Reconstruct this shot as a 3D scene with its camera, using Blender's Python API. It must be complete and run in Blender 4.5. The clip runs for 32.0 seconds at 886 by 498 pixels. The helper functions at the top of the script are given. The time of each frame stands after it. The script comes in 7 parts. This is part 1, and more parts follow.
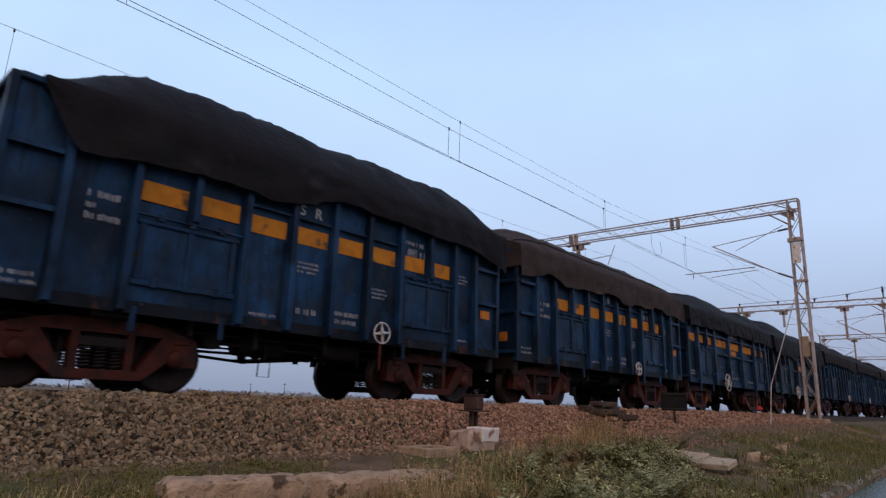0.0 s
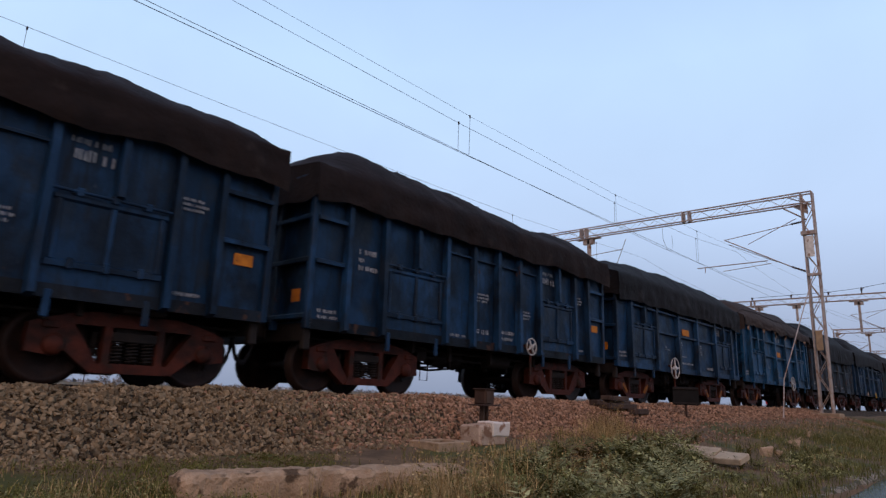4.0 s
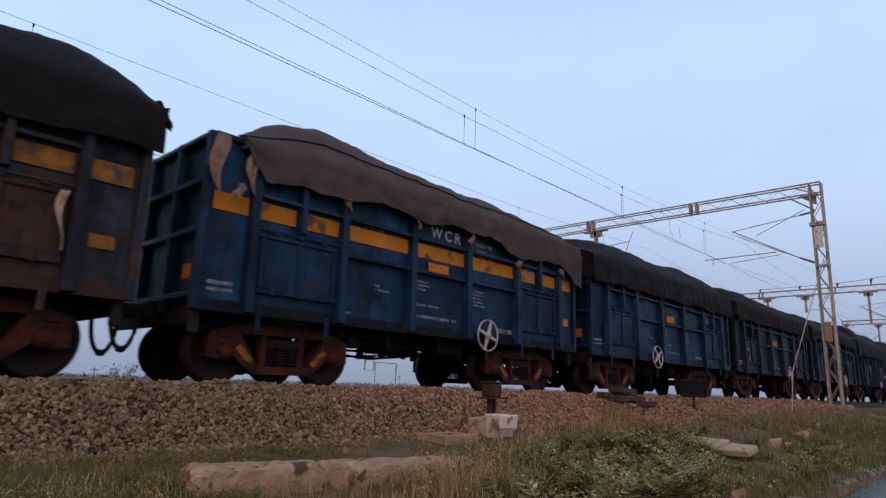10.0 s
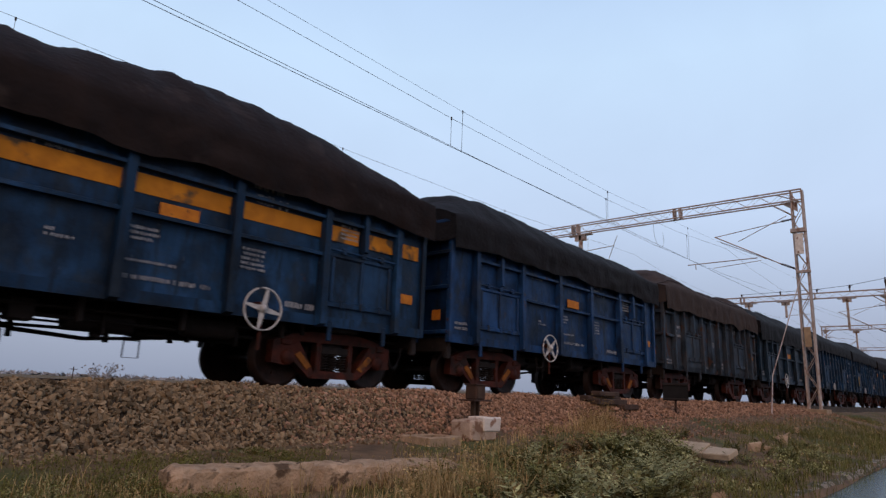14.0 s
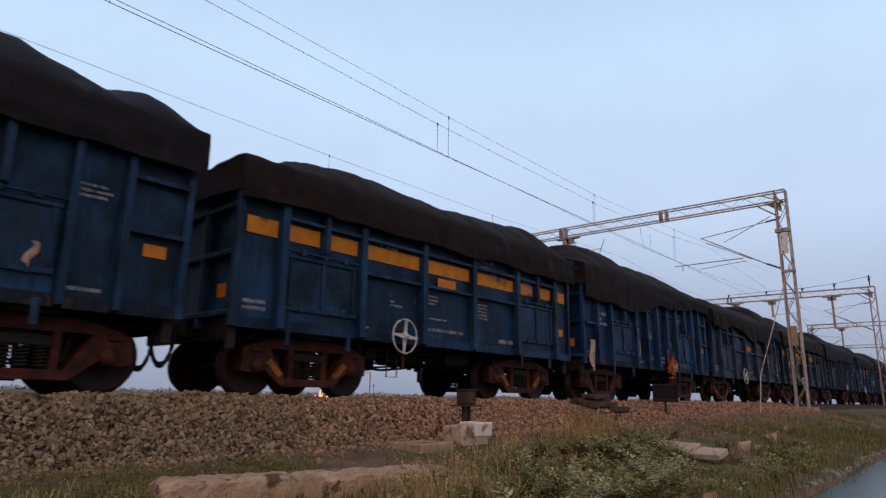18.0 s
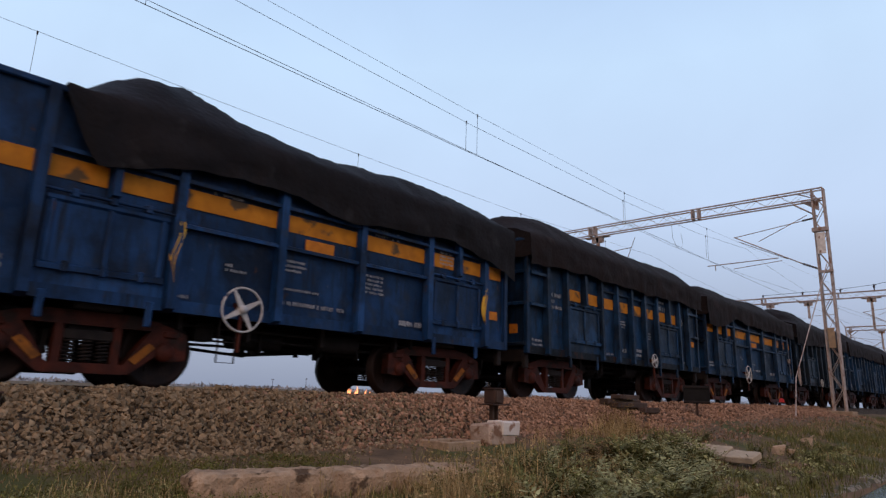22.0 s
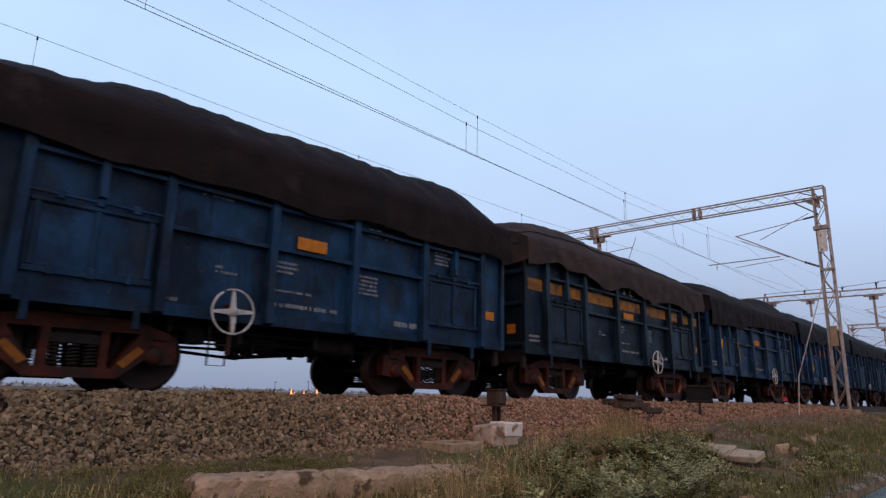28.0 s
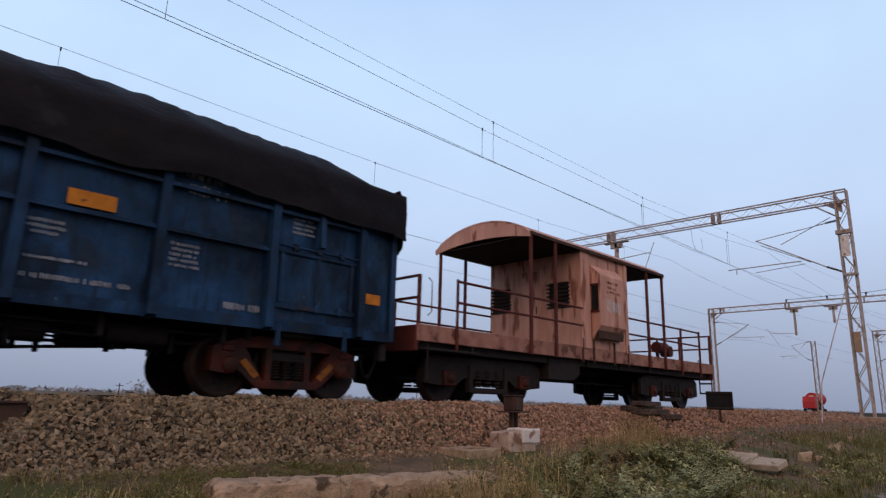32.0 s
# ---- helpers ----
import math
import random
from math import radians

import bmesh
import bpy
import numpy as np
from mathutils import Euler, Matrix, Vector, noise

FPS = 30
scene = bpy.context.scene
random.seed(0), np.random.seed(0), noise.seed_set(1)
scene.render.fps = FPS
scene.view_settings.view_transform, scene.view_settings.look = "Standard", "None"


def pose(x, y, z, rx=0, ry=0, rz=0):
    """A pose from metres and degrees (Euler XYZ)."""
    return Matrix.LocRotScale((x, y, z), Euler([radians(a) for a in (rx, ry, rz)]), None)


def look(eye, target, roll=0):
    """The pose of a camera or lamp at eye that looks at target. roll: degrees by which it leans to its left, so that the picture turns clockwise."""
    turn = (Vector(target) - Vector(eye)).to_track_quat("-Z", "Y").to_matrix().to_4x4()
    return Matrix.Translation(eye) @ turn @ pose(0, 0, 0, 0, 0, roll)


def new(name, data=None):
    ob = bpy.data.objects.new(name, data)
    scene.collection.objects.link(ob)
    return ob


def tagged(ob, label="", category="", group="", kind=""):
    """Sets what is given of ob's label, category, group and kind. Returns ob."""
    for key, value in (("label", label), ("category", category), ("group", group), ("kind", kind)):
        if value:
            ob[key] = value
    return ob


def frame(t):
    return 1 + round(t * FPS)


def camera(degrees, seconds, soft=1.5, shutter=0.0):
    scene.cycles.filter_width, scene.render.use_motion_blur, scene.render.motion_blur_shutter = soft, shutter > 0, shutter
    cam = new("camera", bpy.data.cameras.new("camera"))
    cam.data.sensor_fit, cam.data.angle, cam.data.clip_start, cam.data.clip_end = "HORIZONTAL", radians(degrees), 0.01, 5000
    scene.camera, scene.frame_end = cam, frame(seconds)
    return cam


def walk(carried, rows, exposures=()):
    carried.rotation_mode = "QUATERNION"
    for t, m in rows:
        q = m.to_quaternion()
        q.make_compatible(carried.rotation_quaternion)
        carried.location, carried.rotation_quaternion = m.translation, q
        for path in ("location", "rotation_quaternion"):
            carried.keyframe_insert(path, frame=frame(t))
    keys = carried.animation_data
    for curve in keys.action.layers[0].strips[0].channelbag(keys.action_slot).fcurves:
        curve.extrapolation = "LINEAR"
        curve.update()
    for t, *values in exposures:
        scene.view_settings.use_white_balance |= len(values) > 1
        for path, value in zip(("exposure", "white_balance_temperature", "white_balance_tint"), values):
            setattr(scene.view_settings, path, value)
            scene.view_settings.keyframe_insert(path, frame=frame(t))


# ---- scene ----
cam = camera(70.25, 32.0, 1.35, 0.09)

# ---- the way of the camera: held by hand on one spot; seconds, yaw, pitch, lean ----
EYE = (0.0, 0.0, 0.06)
VIEW = (
    (0, -47.94, 13.53, 2.13), (0.5, -48.16, 13.08, 2.18), (1, -47.48, 12.87, 1.93), (1.5, -46.95, 13.32, 1.71),
    (2, -47.10, 13.45, 2.11), (2.5, -46.98, 13.27, 1.98), (3, -46.67, 12.85, 2.21), (3.5, -46.98, 13.08, 2.20),
    (5.5, -47.00, 12.57, 2.10), (6, -47.49, 12.50, 1.92), (6.5, -47.40, 12.63, 1.96), (7, -46.91, 12.59, 1.99),
    (7.5, -46.52, 12.94, 1.76), (8, -46.48, 12.66, 1.51), (8.5, -46.33, 12.52, 1.66), (9, -46.56, 12.52, 1.59),
    (9.5, -46.55, 12.30, 1.75), (10, -46.42, 12.39, 1.90), (10.5, -46.09, 12.33, 1.64), (11, -46.66, 12.55, 1.54),
    (11.5, -46.31, 12.45, 1.65), (12, -46.99, 12.11, 1.90), (12.5, -46.67, 12.34, 2.04), (13, -46.87, 12.16, 2.20),
    (13.5, -47.12, 12.29, 2.23), (14, -47.77, 12.62, 2.28), (14.5, -48.36, 12.52, 2.41), (16.5, -49.07, 12.95, 1.52),
    (17, -48.84, 13.14, 1.44), (17.5, -49.00, 13.15, 1.27), (18, -48.84, 13.16, 1.07), (18.5, -48.80, 12.45, 1.03),
    (19, -48.97, 12.24, 1.34), (19.5, -48.31, 12.67, 1.81), (20, -47.56, 12.61, 1.84), (20.5, -47.36, 12.51, 1.84),
    (21, -47.22, 12.56, 1.94), (21.5, -46.61, 12.43, 1.84), (22, -46.22, 12.94, 1.89), (22.5, -45.88, 13.28, 1.97),
    (23, -45.99, 13.34, 2.26), (23.5, -46.14, 13.04, 1.93), (24, -47.33, 13.33, 1.80), (24.5, -47.63, 13.46, 1.76),
    (25, -48.09, 12.92, 1.86), (25.5, -48.18, 13.73, 1.85), (27.5, -46.57, 12.72, 1.54), (28, -46.11, 13.07, 1.40),
    (28.5, -46.00, 13.29, 1.40), (29, -46.01, 13.51, 1.20), (29.5, -46.51, 13.52, 1.19), (30, -46.66, 13.04, 1.09),
    (30.5, -46.39, 13.27, 1.11), (31, -45.84, 13.30, 1.10), (31.5, -44.66, 13.50, 1.14), (32, -44.57, 13.54, 1.60),
)


def aim(yaw, pitch, lean):
    """A pose at EYE: yaw from +y to the left, pitch up, lean to the left."""
    ya, pi = radians(yaw), radians(pitch)
    ahead = Vector((-math.sin(ya) * math.cos(pi), math.cos(ya) * math.cos(pi), math.sin(pi)))
    return look(EYE, Vector(EYE) + ahead, lean)


# the picture drifts between cooler and warmer: seconds, stops, kelvin, tint
EXPOSURES = ((0, 0, 6170, 10), (6, 0, 6150, 10), (9, 0, 6170, 10), (11.5, 0, 6280, 10), (14, 0, 6500, 10), (18, 0, 6500, 10), (22, 0, 6440, 10), (24, 0, 6320, 10), (27, 0, 6250, 10), (30, 0, 6010, 10), (31, 0, 6170, 10), (32, 0, 6350, 10))
walk(cam, [(t, aim(a, b, c)) for t, a, b, c in VIEW], EXPOSURES)

# ---- light: open dusk sky, no direct sun; wide warm lamp added as afterglow ----
world = bpy.data.worlds.new("dusk_sky")
scene.world = world
world.use_nodes = True
wn, wl = world.node_tree.nodes, world.node_tree.links
wn.clear()
w_out, w_bg = wn.new("ShaderNodeOutputWorld"), wn.new("ShaderNodeBackground")
w_sky = wn.new("ShaderNodeTexSky")
w_sky.sky_type, w_sky.sun_disc = "NISHITA", False
w_sky.sun_elevation, w_sky.sun_rotation = radians(4), radians(200)
w_sky.air_density, w_sky.dust_density, w_sky.ozone_density = 1.0, 1.5, 2.0
w_dim = wn.new("ShaderNodeVectorMath")
w_dim.operation = "SCALE"
w_dim.inputs["Scale"].default_value = 0.12
w_co, w_sep, w_ramp = wn.new("ShaderNodeTexCoord"), wn.new("ShaderNodeSeparateXYZ"), wn.new("ShaderNodeValToRGB")
# haze: dull violet at the horizon, clear pale blue above
e = w_ramp.color_ramp.elements
e[0].position, e[0].color = 0.0, (0.31, 0.36, 0.49, 1)
e[1].position, e[1].color = 1.0, (0.40, 0.56, 0.95, 1)
for at, col in ((0.10, (0.42, 0.48, 0.645, 1)), (0.26, (0.61, 0.745, 0.985, 1)), (0.48, (0.64, 0.835, 1.09, 1)), (0.72, (0.485, 0.67, 1.01, 1))):
    n = e.new(at)
    n.color = col
w_mix = wn.new("ShaderNodeMixRGB")
w_mix.inputs[0].default_value = 0.9
wl.new(w_co.outputs["Generated"], w_sep.inputs[0])
wl.new(w_sep.outputs["Z"], w_ramp.inputs[0])
wl.new(w_sky.outputs[0], w_dim.inputs[0])
wl.new(w_dim.outputs[0], w_mix.inputs[1])
wl.new(w_ramp.outputs[0], w_mix.inputs[2])
# thin high cloud: a faint unevenness
w_noise, w_cloud, w_thin = wn.new("ShaderNodeTexNoise"), wn.new("ShaderNodeMapRange"), wn.new("ShaderNodeVectorMath")
w_noise.inputs["Scale"].default_value, w_noise.inputs["Detail"].default_value, w_noise.inputs["Distortion"].default_value = 3.2, 5.0, 0.6
w_cloud.inputs["From Min"].default_value, w_cloud.inputs["From Max"].default_value = 0.3, 0.7
w_cloud.inputs["To Min"].default_value, w_cloud.inputs["To Max"].default_value = 0.965, 1.04
w_thin.operation = "SCALE"
wl.new(w_co.outputs["Generated"], w_noise.inputs["Vector"])
wl.new(w_noise.outputs["Fac"], w_cloud.inputs["Value"])
wl.new(w_mix.outputs[0], w_thin.inputs[0])
wl.new(w_cloud.outputs["Result"], w_thin.inputs["Scale"])
wl.new(w_thin.outputs[0], w_bg.inputs[0])
w_bg.inputs[1].default_value = 1.0
wl.new(w_bg.outputs[0], w_out.inputs[0])
# added broad lamp from behind the viewpoint, warms ground and wagon sides
sun = new("sun", bpy.data.lights.new("sun", "SUN"))
sun.data.energy, sun.data.angle, sun.data.color = 1.34, radians(60), (1.0, 0.54, 0.26)
sun.matrix_world = look((-34, -30, 38), (0, 0, 0))


# ---- materials ----
def mat(name, base, dark=None, rough=0.8, metal=0.0, scale=6.0, bump=0.15, wear=None, wear_at=0.62, wear_scale=2.0, spread=0.0, island=False, streak=False, spec=0.12):
    """Base colour with grain, blotches of a second colour, worn patches of a third, and fine relief."""
    m = bpy.data.materials.new(name)
    m.use_nodes = True
    nt, lk = m.node_tree.nodes, m.node_tree.links
    b = nt["Principled BSDF"]
    b.inputs["Roughness"].default_value, b.inputs["Metallic"].default_value = rough, metal
    b.inputs["Specular IOR Level"].default_value = spec
    co = nt.new("ShaderNodeTexCoord")
    src = co.outputs["Object"]
    info = nt.new("ShaderNodeObjectInfo")
    shift = nt.new("ShaderNodeVectorMath")
    shift.operation = "MULTIPLY_ADD"
    lk.new(info.outputs["Random"], shift.inputs[1])
    shift.inputs[0].default_value = (37.0, 19.0, 53.0)
    lk.new(src, shift.inputs[2])
    src = shift.outputs[0]
    if streak:
        mp = nt.new("ShaderNodeMapping")
        mp.inputs["Scale"].default_value = (1.6, 1.6, 0.35)
        lk.new(src, mp.inputs[0])
        src = mp.outputs[0]
    dark = dark or tuple(c * 0.6 for c in base)

    def noise_of(sc, detail):
        n = nt.new("ShaderNodeTexNoise")
        n.inputs["Scale"].default_value, n.inputs["Detail"].default_value = sc, detail
        lk.new(src, n.inputs["Vector"])
        return n.outputs["Fac"]

    def ramp_of(fac, lo, hi):
        r = nt.new("ShaderNodeMapRange")
        r.inputs["From Min"].default_value, r.inputs["From Max"].default_value = lo, hi
        lk.new(fac, r.inputs["Value"])
        return r.outputs["Result"]

    def blend(fac, a, c):
        x = nt.new("ShaderNodeMixRGB")
        lk.new(fac, x.inputs[0])
        for sock, v in ((x.inputs[1], a), (x.inputs[2], c)):
            if isinstance(v, tuple):
                sock.default_value = (*v, 1)
            else:
                lk.new(v, sock)
        return x.outputs[0]

    colour = blend(ramp_of(noise_of(scale, 6), 0.35, 0.65), base, dark)
    colour = blend(ramp_of(noise_of(scale * 0.22, 3), 0.42, 0.75), colour, tuple(c * 0.72 for c in base))
    if wear:
        colour = blend(ramp_of(noise_of(wear_scale, 7), wear_at, wear_at + 0.07), colour, wear)
    if spread:
        if island:
            geo = nt.new("ShaderNodeNewGeometry")
            rnd = geo.outputs["Random Per Island"]
        else:
            rnd = info.outputs["Random"]
        hsv = nt.new("ShaderNodeHueSaturation")
        lk.new(ramp_of(rnd, 0, 1), hsv.inputs["Value"])
        r = hsv.inputs["Value"].links[0].from_node
        r.inputs["To Min"].default_value, r.inputs["To Max"].default_value = 1 - spread, 1 + spread
        lk.new(colour, hsv.inputs["Color"])
        colour = hsv.outputs[0]
    lk.new(colour, b.inputs["Base Color"])
    if bump:
        bp = nt.new("ShaderNodeBump")
        bp.inputs["Strength"].default_value, bp.inputs["Distance"].default_value = bump, 0.02
        lk.new(noise_of(scale * 5, 4), bp.inputs["Height"])
        lk.new(bp.outputs[0], b.inputs["Normal"])
    return m


RUST = (0.10, 0.045, 0.028)


def weathered(name, base, dust, soot=0.50, rust=0.60, dusty=0.52, rough=0.42):
    """Old wagon paint: faded and sooty blotches, runs of dirt, a film of dust, bare rusted scrapes."""
    m = bpy.data.materials.new(name)
    m.use_nodes = True
    nt, lk = m.node_tree.nodes, m.node_tree.links
    b = nt["Principled BSDF"]
    b.inputs["Specular IOR Level"].default_value = 0.14
    co, info, shift = nt.new("ShaderNodeTexCoord"), nt.new("ShaderNodeObjectInfo"), nt.new("ShaderNodeVectorMath")
    shift.operation = "MULTIPLY_ADD"
    shift.inputs[0].default_value = (41.0, 17.0, 29.0)
    lk.new(info.outputs["Random"], shift.inputs[1])
    lk.new(co.outputs["Object"], shift.inputs[2])

    def field_of(scale, stretch, lo, hi, detail=6):
        mp, n, r = nt.new("ShaderNodeMapping"), nt.new("ShaderNodeTexNoise"), nt.new("ShaderNodeMapRange")
        mp.inputs["Scale"].default_value = stretch
        n.inputs["Scale"].default_value, n.inputs["Detail"].default_value, n.inputs["Roughness"].default_value = scale, detail, 0.62
        r.inputs["From Min"].default_value, r.inputs["From Max"].default_value = lo, hi
        lk.new(shift.outputs[0], mp.inputs[0])
        lk.new(mp.outputs[0], n.inputs["Vector"])
        lk.new(n.outputs["Fac"], r.inputs["Value"])
        return r.outputs["Result"]

    def over(fac, under, col):
        x = nt.new("ShaderNodeMixRGB")
        lk.new(fac, x.inputs[0])
        if isinstance(under, tuple):
            x.inputs[1].default_value = (*under, 1)
        else:
            lk.new(under, x.inputs[1])
        x.inputs[2].default_value = (*col, 1)
        return x.outputs[0]

    c = over(field_of(0.9, (1, 1, 0.8), 0.42, 0.62, 5), base, tuple(q * 1.9 + 0.003 for q in base))
    c = over(field_of(1.3, (1, 1, 0.7), soot - 0.05, soot + 0.10), c, tuple(q * 0.36 + 0.001 for q in base))
    c = over(field_of(6.0, (1.5, 1.5, 0.14), 0.52, 0.70, 5), c, tuple(0.25 * q + 0.004 for q in base))
    c = over(field_of(2.4, (1, 1, 0.7), dusty, dusty + 0.18), c, dust)
    c = over(field_of(3.6, (1, 1, 0.6), rust, rust + 0.05, 9), c, (0.040, 0.019, 0.013))
    c = over(field_of(14.0, (1, 1, 0.35), 0.68, 0.74, 6), c, tuple(0.06 + q for q in base))
    # each plate, post and door has faded in its own way
    vary, hsv = nt.new("ShaderNodeMapRange"), nt.new("ShaderNodeHueSaturation")
    vary.inputs["To Min"].default_value, vary.inputs["To Max"].default_value = 0.74, 1.24
    lk.new(info.outputs["Random"], vary.inputs["Value"])
    lk.new(vary.outputs["Result"], hsv.inputs["Value"])
    lk.new(c, hsv.inputs["Color"])
    lk.new(hsv.outputs[0], b.inputs["Base Color"])
    ro = field_of(3.0, (1, 1, 1), 0.2, 0.9)
    ro.node.inputs["To Min"].default_value, ro.node.inputs["To Max"].default_value = rough - 0.12, rough + 0.3
    lk.new(ro, b.inputs["Roughness"])
    bp = nt.new("ShaderNodeBump")
    bp.inputs["Strength"].default_value, bp.inputs["Distance"].default_value = 0.35, 0.05
    lk.new(field_of(2.2, (1, 1, 1), 0.2, 0.8), bp.inputs["Height"])
    lk.new(bp.outputs[0], b.inputs["Normal"])
    return m


PAINT = {
    "blue": weathered("blue_wagon_paint", (0.0042, 0.0190, 0.0470), (0.012, 0.0182, 0.0275), 0.51, 0.66, 0.52),
    "bright": weathered("bright_blue_wagon_paint", (0.0045, 0.0320, 0.0760), (0.018, 0.029, 0.041), 0.54, 0.65, 0.54),
    "cobalt": weathered("cobalt_blue_wagon_paint", (0.0040, 0.0205, 0.0620), (0.016, 0.022, 0.036), 0.54, 0.65, 0.54),
    "slate": weathered("slate_blue_wagon_paint", (0.0110, 0.0185, 0.0370), (0.020, 0.0225, 0.032), 0.53, 0.64, 0.50),
    "dark": weathered("sooty_blue_wagon_paint", (0.0044, 0.0138, 0.0265), (0.011, 0.0140, 0.0185), 0.49, 0.64, 0.51),
    "dusty": weathered("dusty_grey_blue_wagon_paint", (0.0165, 0.0265, 0.0400), (0.032, 0.033, 0.038), 0.54, 0.58, 0.46, 0.60),
    "teal": weathered("weathered_teal_wagon_paint", (0.0125, 0.0300, 0.0430), (0.036, 0.029, 0.025), 0.53, 0.56, 0.50, 0.55),
    "brown": weathered("rust_streaked_slate_wagon_paint", (0.0175, 0.0200, 0.0260), (0.038, 0.0295, 0.026), 0.53, 0.545, 0.49, 0.60),
    "rusty": weathered("rust_streaked_wagon_paint", (0.0200, 0.0335, 0.0430), (0.042, 0.033, 0.027), 0.56, 0.545, 0.50, 0.60),
}
RUSTPANEL = weathered("rusted_panel_paint", (0.0300, 0.0190, 0.0150), (0.044, 0.031, 0.024), 0.55, 0.50, 0.50, 0.65)
DARKSILL = weathered("dark_sill_paint", (0.0030, 0.0052, 0.0090), (0.008, 0.0072, 0.0068), 0.52, 0.58, 0.52, 0.55)
YELLOW = mat("yellow_stripe_paint", (0.48, 0.175, 0.011), (0.34, 0.120, 0.010), 0.6, 0, 5, 0.1, (0.085, 0.052, 0.026), 0.57, 2.4)
FADED = mat("faded_yellow_stripe_paint", (0.30, 0.122, 0.018), (0.12, 0.060, 0.022), 0.7, 0, 5, 0.1, (0.07, 0.045, 0.04), 0.55, 3)
ORANGE = mat("orange_plate_paint", (0.52, 0.175, 0.016), (0.36, 0.115, 0.014), 0.6, 0, 9, 0.05, (0.10, 0.05, 0.02), 0.64, 12)
FLASH = mat("dull_orange_flash_paint", (0.28, 0.095, 0.014), (0.12, 0.045, 0.012), 0.7, 0, 7, 0.1, (0.07, 0.03, 0.018), 0.58, 6)
REDPAINT = mat("red_door_paint", (0.19, 0.022, 0.016), (0.12, 0.018, 0.013), 0.7, 0, 4, 0.1, RUST, 0.6, 3)
WHITE = mat("white_marking_paint", (0.50, 0.48, 0.46), (0.26, 0.25, 0.24), 0.7, 0, 9, 0.0)
LETTER = mat("dusty_white_lettering", (0.29, 0.295, 0.31), (0.13, 0.135, 0.15), 0.8, 0, 6, 0.0)
CLOTH = {
    "black": mat("black_tarpaulin", (0.0120, 0.0095, 0.0095), (0.0068, 0.0055, 0.0057), 0.70, 0, 2.2, 0.9, (0.018, 0.016, 0.016), 0.62, 1.6, spec=0.08),
    "brown": mat("dark_brown_tarpaulin", (0.0170, 0.0108, 0.0092), (0.0095, 0.0064, 0.0058), 0.75, 0, 2.2, 0.9, (0.024, 0.017, 0.015), 0.62, 1.6, spec=0.07),
    "tan": mat("worn_brown_tarpaulin", (0.050, 0.035, 0.029), (0.028, 0.020, 0.018), 0.8, 0, 2.2, 0.9, (0.034, 0.024, 0.021), 0.6, 1.2, spec=0.08),
    "grey": mat("worn_grey_tarpaulin", (0.080, 0.062, 0.056), (0.048, 0.038, 0.036), 0.8, 0, 2.2, 0.9, (0.05, 0.04, 0.038), 0.62, 1.2, spec=0.08),
}
COAL = mat("dull_black_coal", (0.012, 0.0115, 0.012), (0.006, 0.006, 0.006), 0.6, 0, 9, 0.9, spec=0.3)
CORNER = mat("frayed_brown_cloth", (0.25, 0.165, 0.125), (0.12, 0.08, 0.06), 0.9, 0, 8, 0.3)
RAG = mat("pale_torn_cloth", (0.45, 0.34, 0.28), (0.19, 0.12, 0.09), 0.9, 0, 8, 0.3)
YRAG = mat("yellow_torn_cloth", (0.60, 0.38, 0.06), (0.4, 0.22, 0.03), 0.9, 0, 8, 0.3)
BOGIE = mat("red_oxide_bogie_steel", (0.070, 0.0165, 0.0095), (0.017, 0.0070, 0.0052), 0.6, 0.1, 5, 0.3, (0.024, 0.013, 0.010), 0.57, 3, spec=0.12)
UNDER = mat("sooty_underframe_steel", (0.026, 0.020, 0.018), (0.014, 0.012, 0.012), 0.8, 0.1, 5, 0.3)
WHEEL = mat("brake_dusted_wheel_steel", (0.026, 0.0130, 0.0095), (0.012, 0.0075, 0.0066), 0.55, 0.2, 6, 0.2, spec=0.14)
GALV = mat("weathered_galvanised_steel", (0.43, 0.34, 0.285), (0.27, 0.19, 0.15), 0.6, 0.25, 4, 0.15, (0.20, 0.10, 0.06), 0.58, 2.5)
WIRE = mat("dark_copper_wire", (0.05, 0.045, 0.05), None, 0.5, 0.4, 20, 0)
INSUL = mat("brown_porcelain", (0.05, 0.028, 0.022), None, 0.3, 0, 6, 0)
CONCRETE = mat("weathered_concrete", (0.345, 0.240, 0.155), (0.22, 0.150, 0.095), 0.9, 0, 7, 0.7, (0.12, 0.078, 0.05), 0.63, 11.0)
POSTSTONE = mat("crumbling_brown_concrete", (0.400, 0.275, 0.175), (0.235, 0.155, 0.096), 0.95, 0, 9, 1.0, (0.085, 0.055, 0.034), 0.57, 6.0)
SLAB = mat("pale_broken_concrete", (0.42, 0.33, 0.225), (0.30, 0.235, 0.16), 0.9, 0, 7, 0.5, (0.20, 0.13, 0.09), 0.62, 4.0)
KERB = mat("worn_kerb_concrete", (0.24, 0.20, 0.155), (0.14, 0.115, 0.085), 0.95, 0, 5, 0.7, (0.066, 0.058, 0.034), 0.47, 2.5)
WHITEWASH = mat("flaking_whitewash", (0.70, 0.62, 0.54), (0.50, 0.42, 0.35), 0.9, 0, 6, 0.4, (0.25, 0.14, 0.095), 0.60, 5)
DIRTYWASH = mat("dirt_stained_whitewash", (0.44, 0.33, 0.25), (0.27, 0.18, 0.125), 0.9, 0, 6, 0.5, (0.17, 0.095, 0.06), 0.50, 5)
STONE = mat("crushed_ballast_stone", (0.228, 0.162, 0.096), (0.112, 0.080, 0.048), 0.9, 0, 14, 0.4, spread=0.5, island=True)
